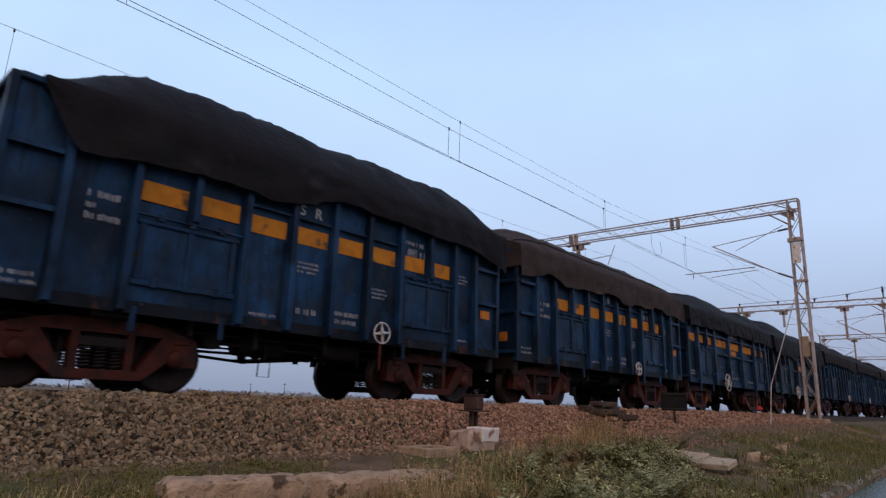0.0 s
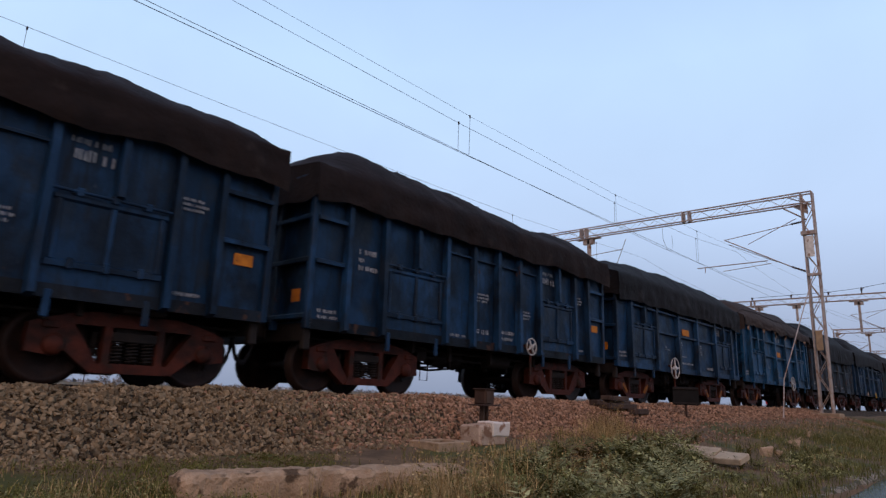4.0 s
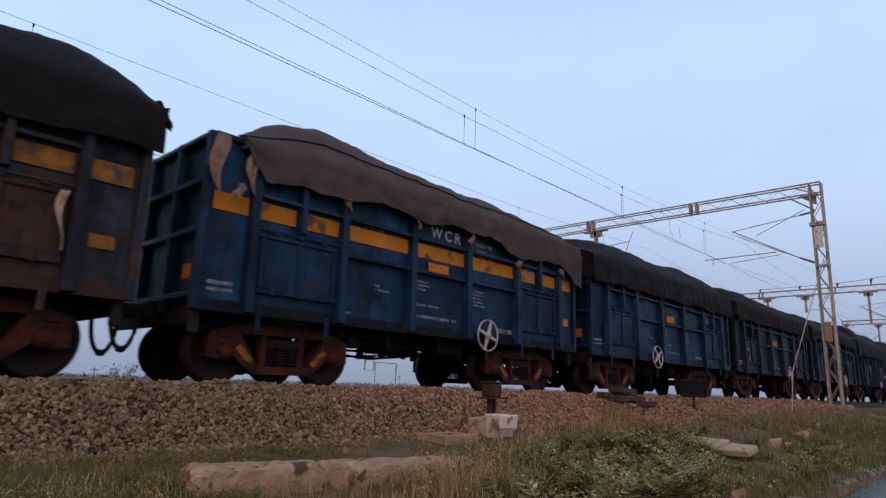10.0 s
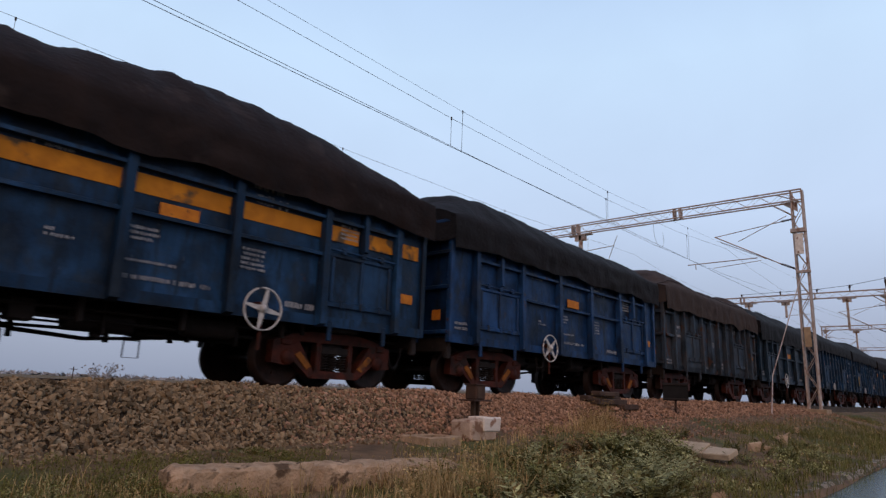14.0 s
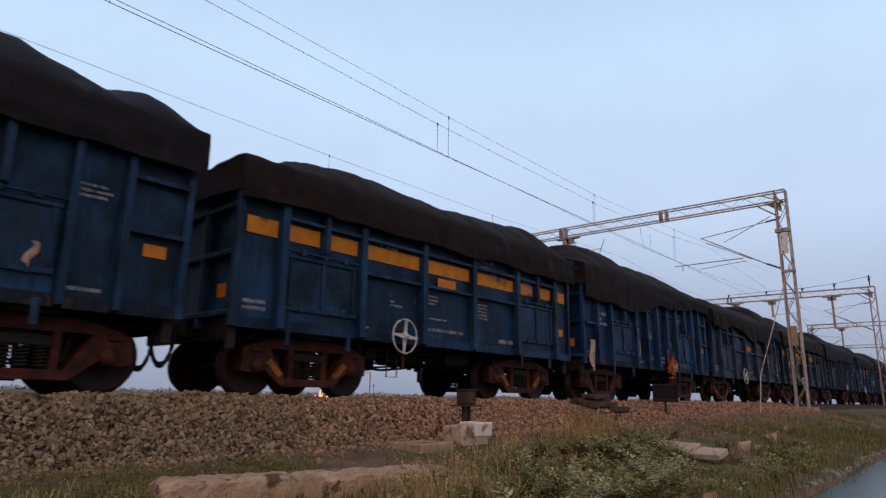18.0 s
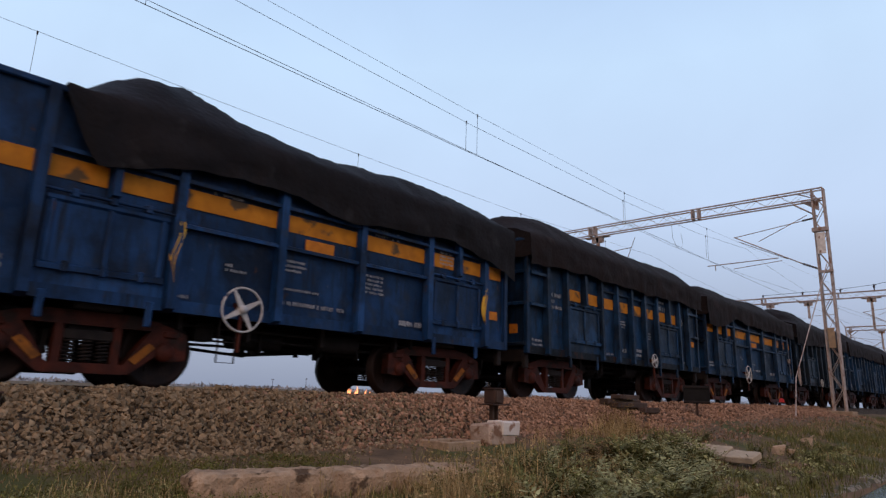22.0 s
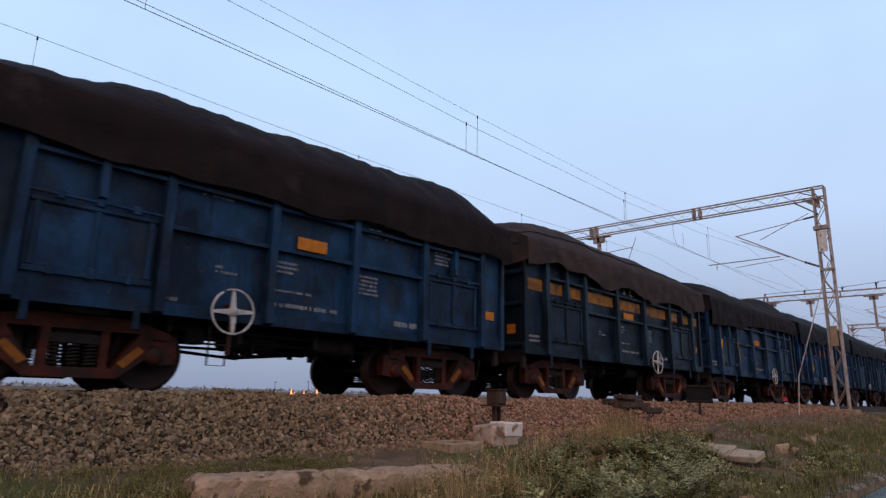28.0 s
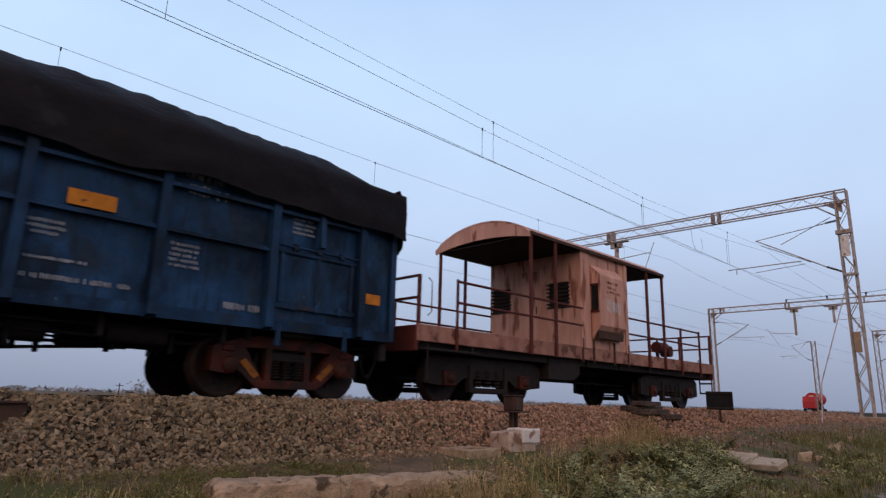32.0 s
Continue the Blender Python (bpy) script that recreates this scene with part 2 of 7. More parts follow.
STONE_RED = mat("pale_reddish_ballast_stone", (0.310, 0.178, 0.112), (0.175, 0.102, 0.066), 0.9, 0, 14, 0.4, spread=0.5, island=True)
STONE_ONE = mat("single_ballast_stone", (0.228, 0.162, 0.096), (0.112, 0.080, 0.048), 0.9, 0, 14, 0.4, spread=0.5)
# much darker than the stones: shade of the gaps put into the bed's colour
SHADED_BED = mat("ballast_bed", (0.055, 0.039, 0.025), (0.030, 0.022, 0.015), 0.95, 0, 16, 0.9)
SOIL = mat("dusty_soil", (0.150, 0.095, 0.055), (0.078, 0.052, 0.032), 0.95, 0, 2.5, 0.8, (0.060, 0.060, 0.021), 0.52, 0.55)
DRY = mat("dry_grass", (0.41, 0.285, 0.130), (0.22, 0.155, 0.070), 0.9, 0, 3, 0, spread=0.4, island=True)
GREEN = mat("green_grass", (0.135, 0.125, 0.034), (0.080, 0.078, 0.022), 0.9, 0, 3, 0, spread=0.4, island=True)
WEED = mat("grey_green_weed_leaves", (0.300, 0.285, 0.128), (0.125, 0.122, 0.050), 0.85, 0, 3, 0, spread=0.45, island=True)
BROWNLEAF = mat("withered_brown_leaves", (0.20, 0.125, 0.048), (0.10, 0.068, 0.026), 0.9, 0, 3, 0, spread=0.45, island=True)
TIMBER = mat("old_tarred_timber", (0.075, 0.048, 0.036), (0.04, 0.028, 0.022), 0.9, 0, 5, 0.4)
RUSTY = mat("rusted_sheet_steel", (0.075, 0.042, 0.030), (0.04, 0.026, 0.022), 0.85, 0.1, 5, 0.3)
VAN = mat("faded_pink_cream_van_paint", (0.53, 0.280, 0.205), (0.38, 0.190, 0.135), 0.7, 0, 2.5, 0.15, (0.19, 0.075, 0.05), 0.57, 2.6, streak=True)
VANDECK = mat("dirty_pink_brown_deck_paint", (0.30, 0.145, 0.105), (0.19, 0.085, 0.06), 0.8, 0, 4, 0.2, (0.10, 0.045, 0.03), 0.55, 3.5)
VANRED = mat("dull_red_rail_paint", (0.095, 0.024, 0.019), (0.055, 0.018, 0.015), 0.7, 0, 5, 0.1)
# near-black: the trackside board, and the look-out's unlit inside put into colour
DARKIN = mat("near_black_matte", (0.012, 0.011, 0.011), None, 0.8, 0, 5, 0)
WATER = mat("still_ditch_water", (0.040, 0.066, 0.054), (0.026, 0.044, 0.034), 0.16, 0, 0.7, 0.05)
# distance haze put into the leaf colour: pale grey, near the sky's tone
LEAF = mat("haze_paled_scrub_leaves", (0.30, 0.30, 0.31), (0.22, 0.22, 0.225), 0.95, 0, 2, 0, spread=0.3, island=True)
TRUCK = mat("red_lorry_paint", (0.45, 0.035, 0.03), (0.3, 0.03, 0.03), 0.5, 0, 3, 0)
FIRE = bpy.data.materials.new("burning_stubble_flame")
FIRE.use_nodes = True
FIRE.node_tree.nodes["Principled BSDF"].inputs["Base Color"].default_value = (0.8, 0.25, 0.05, 1)
FIRE.node_tree.nodes["Principled BSDF"].inputs["Emission Color"].default_value = (1.0, 0.36, 0.14, 1)
FIRE.node_tree.nodes["Principled BSDF"].inputs["Emission Strength"].default_value = 1.8


# ---- shapes ----
class Shape:
    """Lists of corners and faces that grow piece by piece."""

    def __init__(self):
        self.v, self.f, self.s = [], [], []

    def add(self, v, f, smooth=False):
        k = len(self.v)
        self.v += [tuple(p) for p in v]
        self.f += [tuple(i + k for i in q) for q in f]
        self.s += [smooth] * len(f)
        return self

    def box(self, x0, x1, y0, y1, z0, z1, c=0.0):
        """A box, with chamfered edges when c is given."""
        if c <= 0:
            v = [(x, y, z) for x in (x0, x1) for y in (y0, y1) for z in (z0, z1)]
            return self.add(v, [(0, 1, 3, 2), (4, 6, 7, 5), (0, 4, 5, 1), (2, 3, 7, 6), (0, 2, 6, 4), (1, 5, 7, 3)])
        c = min(c, (x1 - x0) * 0.45, (y1 - y0) * 0.45, (z1 - z0) * 0.45)
        lo, hi = (x0, y0, z0), (x1, y1, z1)
        v, at = [], {}
        for sx in (0, 1):
            for sy in (0, 1):
                for sz in (0, 1):
                    s = (sx, sy, sz)
                    for ax in range(3):
                        p = [(hi[i] - (c if i != ax else 0)) if s[i] else (lo[i] + (c if i != ax else 0)) for i in range(3)]
                        at[s, ax] = len(v)
                        v.append(p)
        f = []
        for ax in range(3):
            b, d = (ax + 1) % 3, (ax + 2) % 3
            for side in (0, 1):
                q = []
                for i, j in ((0, 0), (1, 0), (1, 1), (0, 1)):
                    s = [0, 0, 0]
                    s[ax], s[b], s[d] = side, i, j
                    q.append(at[tuple(s), ax])
                f.append(tuple(q) if side else tuple(reversed(q)))
            for i in (0, 1):
                for j in (0, 1):
                    s0, s1 = [0, 0, 0], [0, 0, 0]
                    s0[b], s0[d], s1[b], s1[d], s1[ax] = i, j, i, j, 1
                    s0, s1 = tuple(s0), tuple(s1)
                    q = (at[s0, b], at[s1, b], at[s1, d], at[s0, d])
                    f.append(q if i == j else tuple(reversed(q)))
        for s in [(i, j, k) for i in (0, 1) for j in (0, 1) for k in (0, 1)]:
            q = (at[s, 0], at[s, 1], at[s, 2])
            f.append(q if sum(s) % 2 else tuple(reversed(q)))
        return self.add(v, f)

    def prism(self, pts, y0, y1):
        """A side view in x and z, drawn out from y0 to y1."""
        n = len(pts)
        v = [(x, y0, z) for x, z in pts] + [(x, y1, z) for x, z in pts]
        f = [tuple(range(n)), tuple(range(2 * n - 1, n - 1, -1))]
        f += [(i, i + n, (i + 1) % n + n, (i + 1) % n) for i in range(n)]
        return self.add(v, f)

    def tube(self, pts, r, n=8, smooth=True):
        """A round bar along points."""
        pts = [Vector(p) for p in pts]
        v, f = [], []
        for i, p in enumerate(pts):
            d = (pts[min(i + 1, len(pts) - 1)] - pts[max(i - 1, 0)]).normalized()
            a = d.orthogonal().normalized() if abs(d.z) > 0.95 else d.cross(Vector((0, 0, 1))).normalized()
            b = d.cross(a)
            for k in range(n):
                t = 2 * math.pi * k / n
                v.append(p + r * (math.cos(t) * a + math.sin(t) * b))
        for i in range(len(pts) - 1):
            for k in range(n):
                f.append((i * n + k, i * n + (k + 1) % n, (i + 1) * n + (k + 1) % n, (i + 1) * n + k))
        self.add(v, f, smooth)
        return self.add([v[k] for k in range(n)] + [v[-n + k] for k in range(n)], [tuple(range(n))[::-1], tuple(range(n, 2 * n))])

    def turned(self, prof, cx, cy, cz, n=24, smooth=True):
        """A profile of (radius, y) turned about the y axis."""
        v, f = [], []
        for r, y in prof:
            for k in range(n):
                t = 2 * math.pi * k / n
                v.append((cx + r * math.cos(t), cy + y, cz + r * math.sin(t)))
        for i in range(len(prof) - 1):
            for k in range(n):
                f.append((i * n + k, (i + 1) * n + k, (i + 1) * n + (k + 1) % n, i * n + (k + 1) % n))
        return self.add(v, f, smooth)

    def mesh(self, name):
        me = bpy.data.meshes.new(name)
        me.from_pydata(self.v, [], self.f)
        me.polygons.foreach_set("use_smooth", self.s)
        me.materials.append(None)
        me.update()
        return me


MESHES = {}


def part(name, what, material, parent=None, label="", key=None, at=None):
    """One mesh object; what: a Shape, a mesh, or a function that makes a Shape, kept under key so that alike pieces share it."""
    if key is not None:
        if key not in MESHES:
            MESHES[key] = what().mesh(name)
        me = MESHES[key]
    else:
        me = what.mesh(name) if isinstance(what, Shape) else what
    ob = new(name, me)
    ob.material_slots[0].link = "OBJECT"
    ob.material_slots[0].material = material
    if parent:
        ob.parent = parent
    if at is not None:
        ob.matrix_basis = at
    if label:
        tagged(ob, label)
    return ob


def arrays(name, v, f, material, parent=None, smooth=False):
    me = bpy.data.meshes.new(name)
    me.from_pydata(v.tolist() if hasattr(v, "tolist") else v, [], f.tolist() if hasattr(f, "tolist") else f)
    if smooth:
        me.polygons.foreach_set("use_smooth", [True] * len(me.polygons))
    me.materials.append(material)
    ob = new(name, me)
    if parent:
        ob.parent = parent
    return ob

# ---- the train: rail top is z = 0, the train's line runs along x at y = TRACK ----
TRACK = 10.2
TOP = {"N": 3.86, "H": 3.76}
LENGTH = {"N": 10.713, "H": 10.963}
BODY = {"N": (0.50, 10.30), "H": (0.52, 10.51)}
SILL, WIDE = 1.04, 1.47
POSTS = {"N": (0.68, 1.55, 3.27, 4.14, 5.00, 5.82, 6.65, 8.27, 8.95), "H": (0.75, 2.50, 4.18, 5.82, 7.54, 9.26)}
WHEELS = []


def side_frame():
    """Cast frame: arched top, spring seat, sloping arms, a window each side of the springs."""
    s = Shape()
    y0, y1 = -1.16, -0.98
    s.prism([(-0.80, 0.78), (0.80, 0.78), (0.84, 0.91), (0.55, 0.965), (-0.55, 0.965), (-0.84, 0.91)], y0, y1)
    s.prism([(-0.50, 0.17), (0.50, 0.17), (0.44, 0.30), (-0.44, 0.30)], y0 - 0.012, y1)
    for k in (-1, 1):
        s.box(min(k * 0.41, k * 0.30), max(k * 0.41, k * 0.30), y0 + 0.006, y1 - 0.01, 0.28, 0.80, 0.012)
        arm = [(0.80, 0.80), (0.99, 0.66), (0.93, 0.48), (0.53, 0.165), (0.43, 0.25)]
        box_ = [(0.78, 0.80), (0.84, 0.915), (1.12, 0.83), (1.30, 0.76), (1.31, 0.40), (0.98, 0.36), (0.86, 0.46), (0.92, 0.66)]
        for p, out in ((arm, 0.004), (box_, 0.0)):
            q = [(k * x, z) for x, z in p]
            s.prism(q[::-1] if k > 0 else q, y0 - out, y1)
        s.box(k * 1.06 - 0.10, k * 1.06 + 0.10, y0 - 0.03, y0 + 0.02, 0.70, 0.80, 0.015)
        s.turned([(0.0, -0.05), (0.11, -0.05), (0.14, 0.0), (0.14, 0.06)], k * 1.0, y0, 0.50, 12)
    return s


def springs():
    """A nest of open coil springs between the seat and the bolster end."""
    s = Shape()
    for x in (-0.205, 0.0, 0.205):
        for k in range(6):
            z = 0.315 + k * 0.046
            ring = [(x + 0.078 * math.cos(2 * math.pi * q / 10), -1.07 + 0.078 * math.sin(2 * math.pi * q / 10), z + 0.004 * q) for q in range(11)]
            s.tube(ring, 0.0125, 5)
    return s.box(-0.30, 0.30, -1.15, -0.99, 0.595, 0.72, 0.01)


def bolster():
    s = Shape()
    s.prism([(-0.22, 0.66), (0.22, 0.66), (0.24, 0.80), (-0.24, 0.80)], -1.05, 1.05)
    s.box(-0.30, 0.30, -0.30, 0.30, 0.80, 0.96, 0.02)
    return s


def brake_beam():
    s = Shape()
    for k in (-1, 1):
        s.box(k * 0.46 - 0.05, k * 0.46 + 0.05, -0.95, 0.95, 0.40, 0.50, 0.01)
        for y in (-0.84, 0.84):
            s.prism([(k * 0.50, 0.26), (k * 0.44, 0.26), (k * 0.40, 0.72), (k * 0.47, 0.72)][:: k], y - 0.06, y + 0.06)
    return s


def wheelset():
    s = Shape()
    for k in (-1, 1):
        prof = [(0.0, -0.07), (0.11, -0.07), (0.13, -0.04), (0.38, -0.02), (0.42, -0.065), (0.495, -0.065), (0.50, 0.04), (0.53, 0.05), (0.53, 0.075), (0.42, 0.075), (0.38, 0.03), (0.13, 0.05), (0.10, 0.09), (0.0, 0.09)]
        s.turned([(r, -k * y) for r, y in prof][::-k], 0, k * 0.84, 0, 28)
        for i in range(3):
            t = 2 * math.pi * i / 3
            s.box(0.26 * math.cos(t) - 0.03, 0.26 * math.cos(t) + 0.03, k * 0.84 + k * 0.03 - 0.02, k * 0.84 + k * 0.03 + 0.02, 0.26 * math.sin(t) - 0.03, 0.26 * math.sin(t) + 0.03)
    return s.turned([(0.0, -1.02), (0.075, -1.02), (0.085, -0.6), (0.085, 0.6), (0.075, 1.02), (0.0, 1.02)], 0, 0, 0, 12)


def flash(k):
    s = Shape()
    p = [(k * 0.86, 0.55), (k * 0.77, 0.61), (k * 0.52, 0.37), (k * 0.61, 0.31)]
    return s.prism(p if k < 0 else p[::-1], -1.180, -1.166)


def bogie(parent, x, base=1.0, flashes=False):
    b = part("bogie", bolster, UNDER, parent, "sooty cast steel bogie with coil springs", "bolster", pose(x, 0, 0))
    k = base
    for turn in (0, 180):
        m = pose(0, 0, 0, 0, 0, turn)
        part("side_frame", side_frame, BOGIE if turn == 0 else UNDER, b, "red oxide cast side frame", "side_frame", m)
        part("spring_nest", springs, UNDER, b, "", "springs", m)
    part("brake_gear", brake_beam, UNDER, b, "", "brake_beam")
    for sx in (-1, 1):
        w = part("wheelset", wheelset, WHEEL, b, "brake-dusted steel wheels on an axle", "wheelset", pose(sx * k, 0, 0.5))
        WHEELS.append((w, sx * k))
    if flashes:
        for sx in (-1, 1):
            part("paint_flash", lambda: flash(sx), FLASH, b, "dull orange paint flash", ("flash", sx))
    return b


def underframe(kind):
    L = LENGTH[kind]
    s = Shape()
    s.box(0.45, L - 0.45, -0.24, 0.24, 0.90, 1.16, 0.02)
    s.box(BODY[kind][0], BODY[kind][1], -1.42, 1.42, 1.18, 1.24)
    return s


def brake_rigging(kind):
    L = LENGTH[kind]
    s = Shape()
    c = L / 2
    s.tube([(c - 1.0, -0.55, 0.86), (c - 0.1, -0.55, 0.86)], 0.20, 12)
    s.tube([(c + 0.3, 0.5, 0.88), (c + 1.3, 0.5, 0.88)], 0.17, 12)
    s.tube([(c - 2.5, -0.75, 0.83), (c + 2.2, -0.75, 0.78)], 0.03, 6)
    s.tube([(c - 2.5, 0.6, 0.74), (c + 2.4, 0.6, 0.8)], 0.028, 6)
    s.tube([(0.5, -0.95, 0.93), (L - 0.5, -0.95, 0.93)], 0.025, 6)
    for x in (c - 1.9, c - 0.55, c + 0.7, c + 1.5):
        s.box(x - 0.025, x + 0.025, -0.8, -0.7, 0.62, 1.1)
        s.box(x + 0.3, x + 0.36, 0.5, 0.6, 0.66, 1.1)
    s.box(c - 1.75, c - 1.45, -0.95, -0.65, 0.72, 1.0, 0.02)
    s.tube([(c + 0.1, -0.3, 0.72), (c + 2.0, -0.3, 0.70)], 0.035, 6)
    s.tube([(1.9, 1.15, 0.90), (L - 1.9, 1.15, 0.87)], 0.022, 6)
    s.tube([(c - 2.2, 1.0, 0.80), (c - 0.2, 1.0, 0.66), (c + 1.9, 1.0, 0.82)], 0.024, 6)
    s.tube([(c - 1.4, 0.2, 0.66), (c - 0.6, -0.2, 0.58), (c + 0.9, 0.1, 0.72)], 0.028, 6)
    s.tube([(c + 0.55, -0.85, 0.86), (c + 1.35, -0.85, 0.86)], 0.16, 12)
    for x, z in ((c - 2.3, 0.70), (c - 1.2, 0.60), (c + 0.2, 0.62), (c + 1.9, 0.66), (c + 2.3, 0.74)):
        s.box(x - 0.03, x + 0.03, 1.08, 1.2, z, 1.1)
        s.box(x + 0.16, x + 0.24, -1.2, -1.1, z + 0.14, 1.1, 0.01)
    s.prism([(c - 0.9, 1.0), (c - 0.55, 0.60), (c - 0.45, 0.60), (c - 0.5, 1.0)], -0.5, -0.44)
    return s


def stirrup():
    s = Shape()
    return s.tube([(-0.13, 0, 1.05), (-0.14, 0, 0.40), (0.14, 0, 0.40), (0.13, 0, 1.05)], 0.014, 6).tube([(-0.13, 0, 0.70), (0.13, 0, 0.70)], 0.012, 6)


def coupler(d):
    """d: -1 at the leading end, 1 at the other."""
    s = Shape()
    s.box(-0.42, 0.02, -0.10, 0.10, 0.96, 1.16, 0.03)
    s.box(-0.10, 0.16, -0.19, 0.15, 0.90, 1.22, 0.05)
    if d > 0:
        s.v = [(-x, -y, z) for x, y, z in s.v]
    return s


def hose():
    pts = []
    for i in range(13):
        a = math.pi * i / 12
        pts.append((0.19 - 0.19 * math.cos(a), -0.35, 1.0 - 0.55 * math.sin(a)))
    return Shape().tube(pts, 0.034, 8).tube(pts[5:8], 0.05, 8)


def side_plate(kind, y0, y1):
    """Plate of a side with its sill and coping."""
    a, b = BODY[kind]
    t = TOP[kind]
    out = -1 if y0 < 0 else 1
    outer, inner = (min(y0, y1), max(y0, y1)) if out < 0 else (max(y0, y1), min(y0, y1))
    nx, nz = 90, 14
    v, f = [], []
    for i in range(nx + 1):
        for k in range(nz + 1):
            x, z = a + (b - a) * i / nx, SILL + 0.16 + (t - 0.05 - SILL - 0.16) * k / nz
            dent = 0.030 * noise.noise((x * 1.2, z * 1.4, 2.0 + out)) + 0.012 * noise.noise((x * 3, z * 3, 5.0)) - 0.008
            v.append((x, outer + out * min(dent, 0.0) - out * 0.004, z))
    for i in range(nx):
        for k in range(nz):
            q = (i * (nz + 1) + k, (i + 1) * (nz + 1) + k, (i + 1) * (nz + 1) + k + 1, i * (nz + 1) + k + 1)
            f.append(q if out < 0 else q[::-1])
    s = Shape().add(v, f, True)
    return s.box(a, b, min(inner, inner - out * 0.006), max(inner, inner - out * 0.006), SILL + 0.16, t - 0.05)


def end_wall(kind):
    t = TOP[kind]
    s = Shape()
    s.box(0, 0.03, -WIDE, WIDE, SILL + 0.1, t - 0.04)
    return s


def hand_wheel(r):
    s = Shape()
    n = 28
    ring = [(r * math.cos(2 * math.pi * k / n), 0, r * math.sin(2 * math.pi * k / n)) for k in range(n + 1)]
    s.tube(ring, 0.017 if r > 0.25 else 0.015, 6)
    for i in range(4):
        a = math.pi / 4 + i * math.pi / 2
        d, e = Vector((math.cos(a), 0, math.sin(a))), Vector((-math.sin(a), 0, math.cos(a)))
        w0, w1 = r * 0.15, r * 0.055
        p = [e * w0, d * r + e * w1, d * r - e * w1, -e * w0]
        v = [(q.x, y, q.z) for y in (-0.012, 0.012) for q in p]
        s.add(v, [(0, 1, 2, 3), (7, 6, 5, 4), (0, 4, 5, 1), (1, 5, 6, 2), (2, 6, 7, 3), (3, 7, 4, 0)])
    return s.turned([(0.0, -0.05), (r * 0.2, -0.04), (r * 0.22, 0.05), (0.0, 0.10)], 0, 0, 0, 12)


def bars(rows, x0, z0, y, seed):
    """Rows of short worn bars that stand for small lettering: (width, height, strokes)."""
    rnd = random.Random(seed)
    s = Shape()
    z = z0
    for width, high, n in rows:
        step = width / n / 2
        for i in range(2 * n):
            if rnd.random() < 0.09:
                continue
            a = x0 + (i + rnd.uniform(0.0, 0.3)) * step
            up, w = high * rnd.uniform(0.0, 0.22), step * rnd.uniform(0.45, 0.70)
            s.box(a, a + w, y - 0.003, y, z - high * rnd.uniform(0.82, 1.0), z - up)
        z -= high * 1.5
    return s


def letters(text, size):
    """Painted capitals as a thin mesh that faces -y."""
    key = ("letters", text, size)
    if key not in MESHES:
        cu = bpy.data.curves.new("letters", "FONT")
        cu.body, cu.size, cu.extrude, cu.offset, cu.space_character = text, size, 0.002, size * 0.02, 1.5
        ob = bpy.data.objects.new("letters", cu)
        scene.collection.objects.link(ob)
        bpy.context.view_layer.update()
        me = bpy.data.meshes.new_from_object(ob.evaluated_get(bpy.context.evaluated_depsgraph_get()))
        bpy.data.objects.remove(ob)
        me.transform(Matrix.Rotation(radians(90), 4, "X"))
        me.materials.clear()
        me.materials.append(None)
        MESHES[key] = me
    return MESHES[key]


DOOR = {"N": (1.46, 2.34), "H": (1.42, 2.32)}


def door_leaf(wide, kind):
    """Flap door: a leaf with a folded lip at head and foot."""
    z0, z1 = DOOR[kind]
    y = -WIDE
    s = Shape()
    p = [(y - 0.01, z0 - 0.03), (y - 0.10, z0 - 0.03), (y - 0.10, z0 + 0.04), (y - 0.055, z0 + 0.06), (y - 0.055, z1 - 0.08), (y - 0.085, z1 - 0.05), (y - 0.085, z1), (y - 0.01, z1)]
    n = len(p)
    v = [(0, a, z) for a, z in p] + [(wide, a, z) for a, z in p]
    return s.add(v, [tuple(range(n)), tuple(range(2 * n - 1, n - 1, -1))] + [(k, k + n, (k + 1) % n + n, (k + 1) % n) for k in range(n)])


def stiffener(kind):
    z0, z1 = DOOR[kind]
    return Shape().box(-0.035, 0.035, -WIDE - 0.088, -WIDE - 0.05, z0 + 0.05, z1 - 0.06, 0.01)


def add_door(w, x0, x1, kind, paint, label=""):
    z0, z1 = DOOR[kind]
    wide = round(x1 - x0, 2)
    d = part("door", lambda: door_leaf(wide, kind), paint, w, label, ("door", kind, wide), pose(x0, 0, 0))
    for f in (0.05, 0.5, 0.95):
        part("stiffener", lambda: stiffener(kind), paint, d, "", ("stiff", kind), pose(wide * f, 0, 0))
    part("hinge_rod", lambda: Shape().tube([(-0.05, -WIDE - 0.09, z1 + 0.06), (wide + 0.05, -WIDE - 0.09, z1 + 0.06)], 0.022, 6), paint, d, "", ("rod", kind, wide))
    for f in (0.2, 0.5, 0.8):
        part("hinge", lambda: Shape().box(-0.05, 0.05, -WIDE - 0.11, -WIDE - 0.02, z1, z1 + 0.12, 0.015), paint, d, "", ("hinge", kind), pose(wide * f, 0, 0))
        part("latch", lambda: Shape().box(-0.04, 0.04, -WIDE - 0.125, -WIDE - 0.09, z0 - 0.06, z0 + 0.09, 0.015), paint, d, "", ("latch", kind), pose(wide * f, 0, 0))


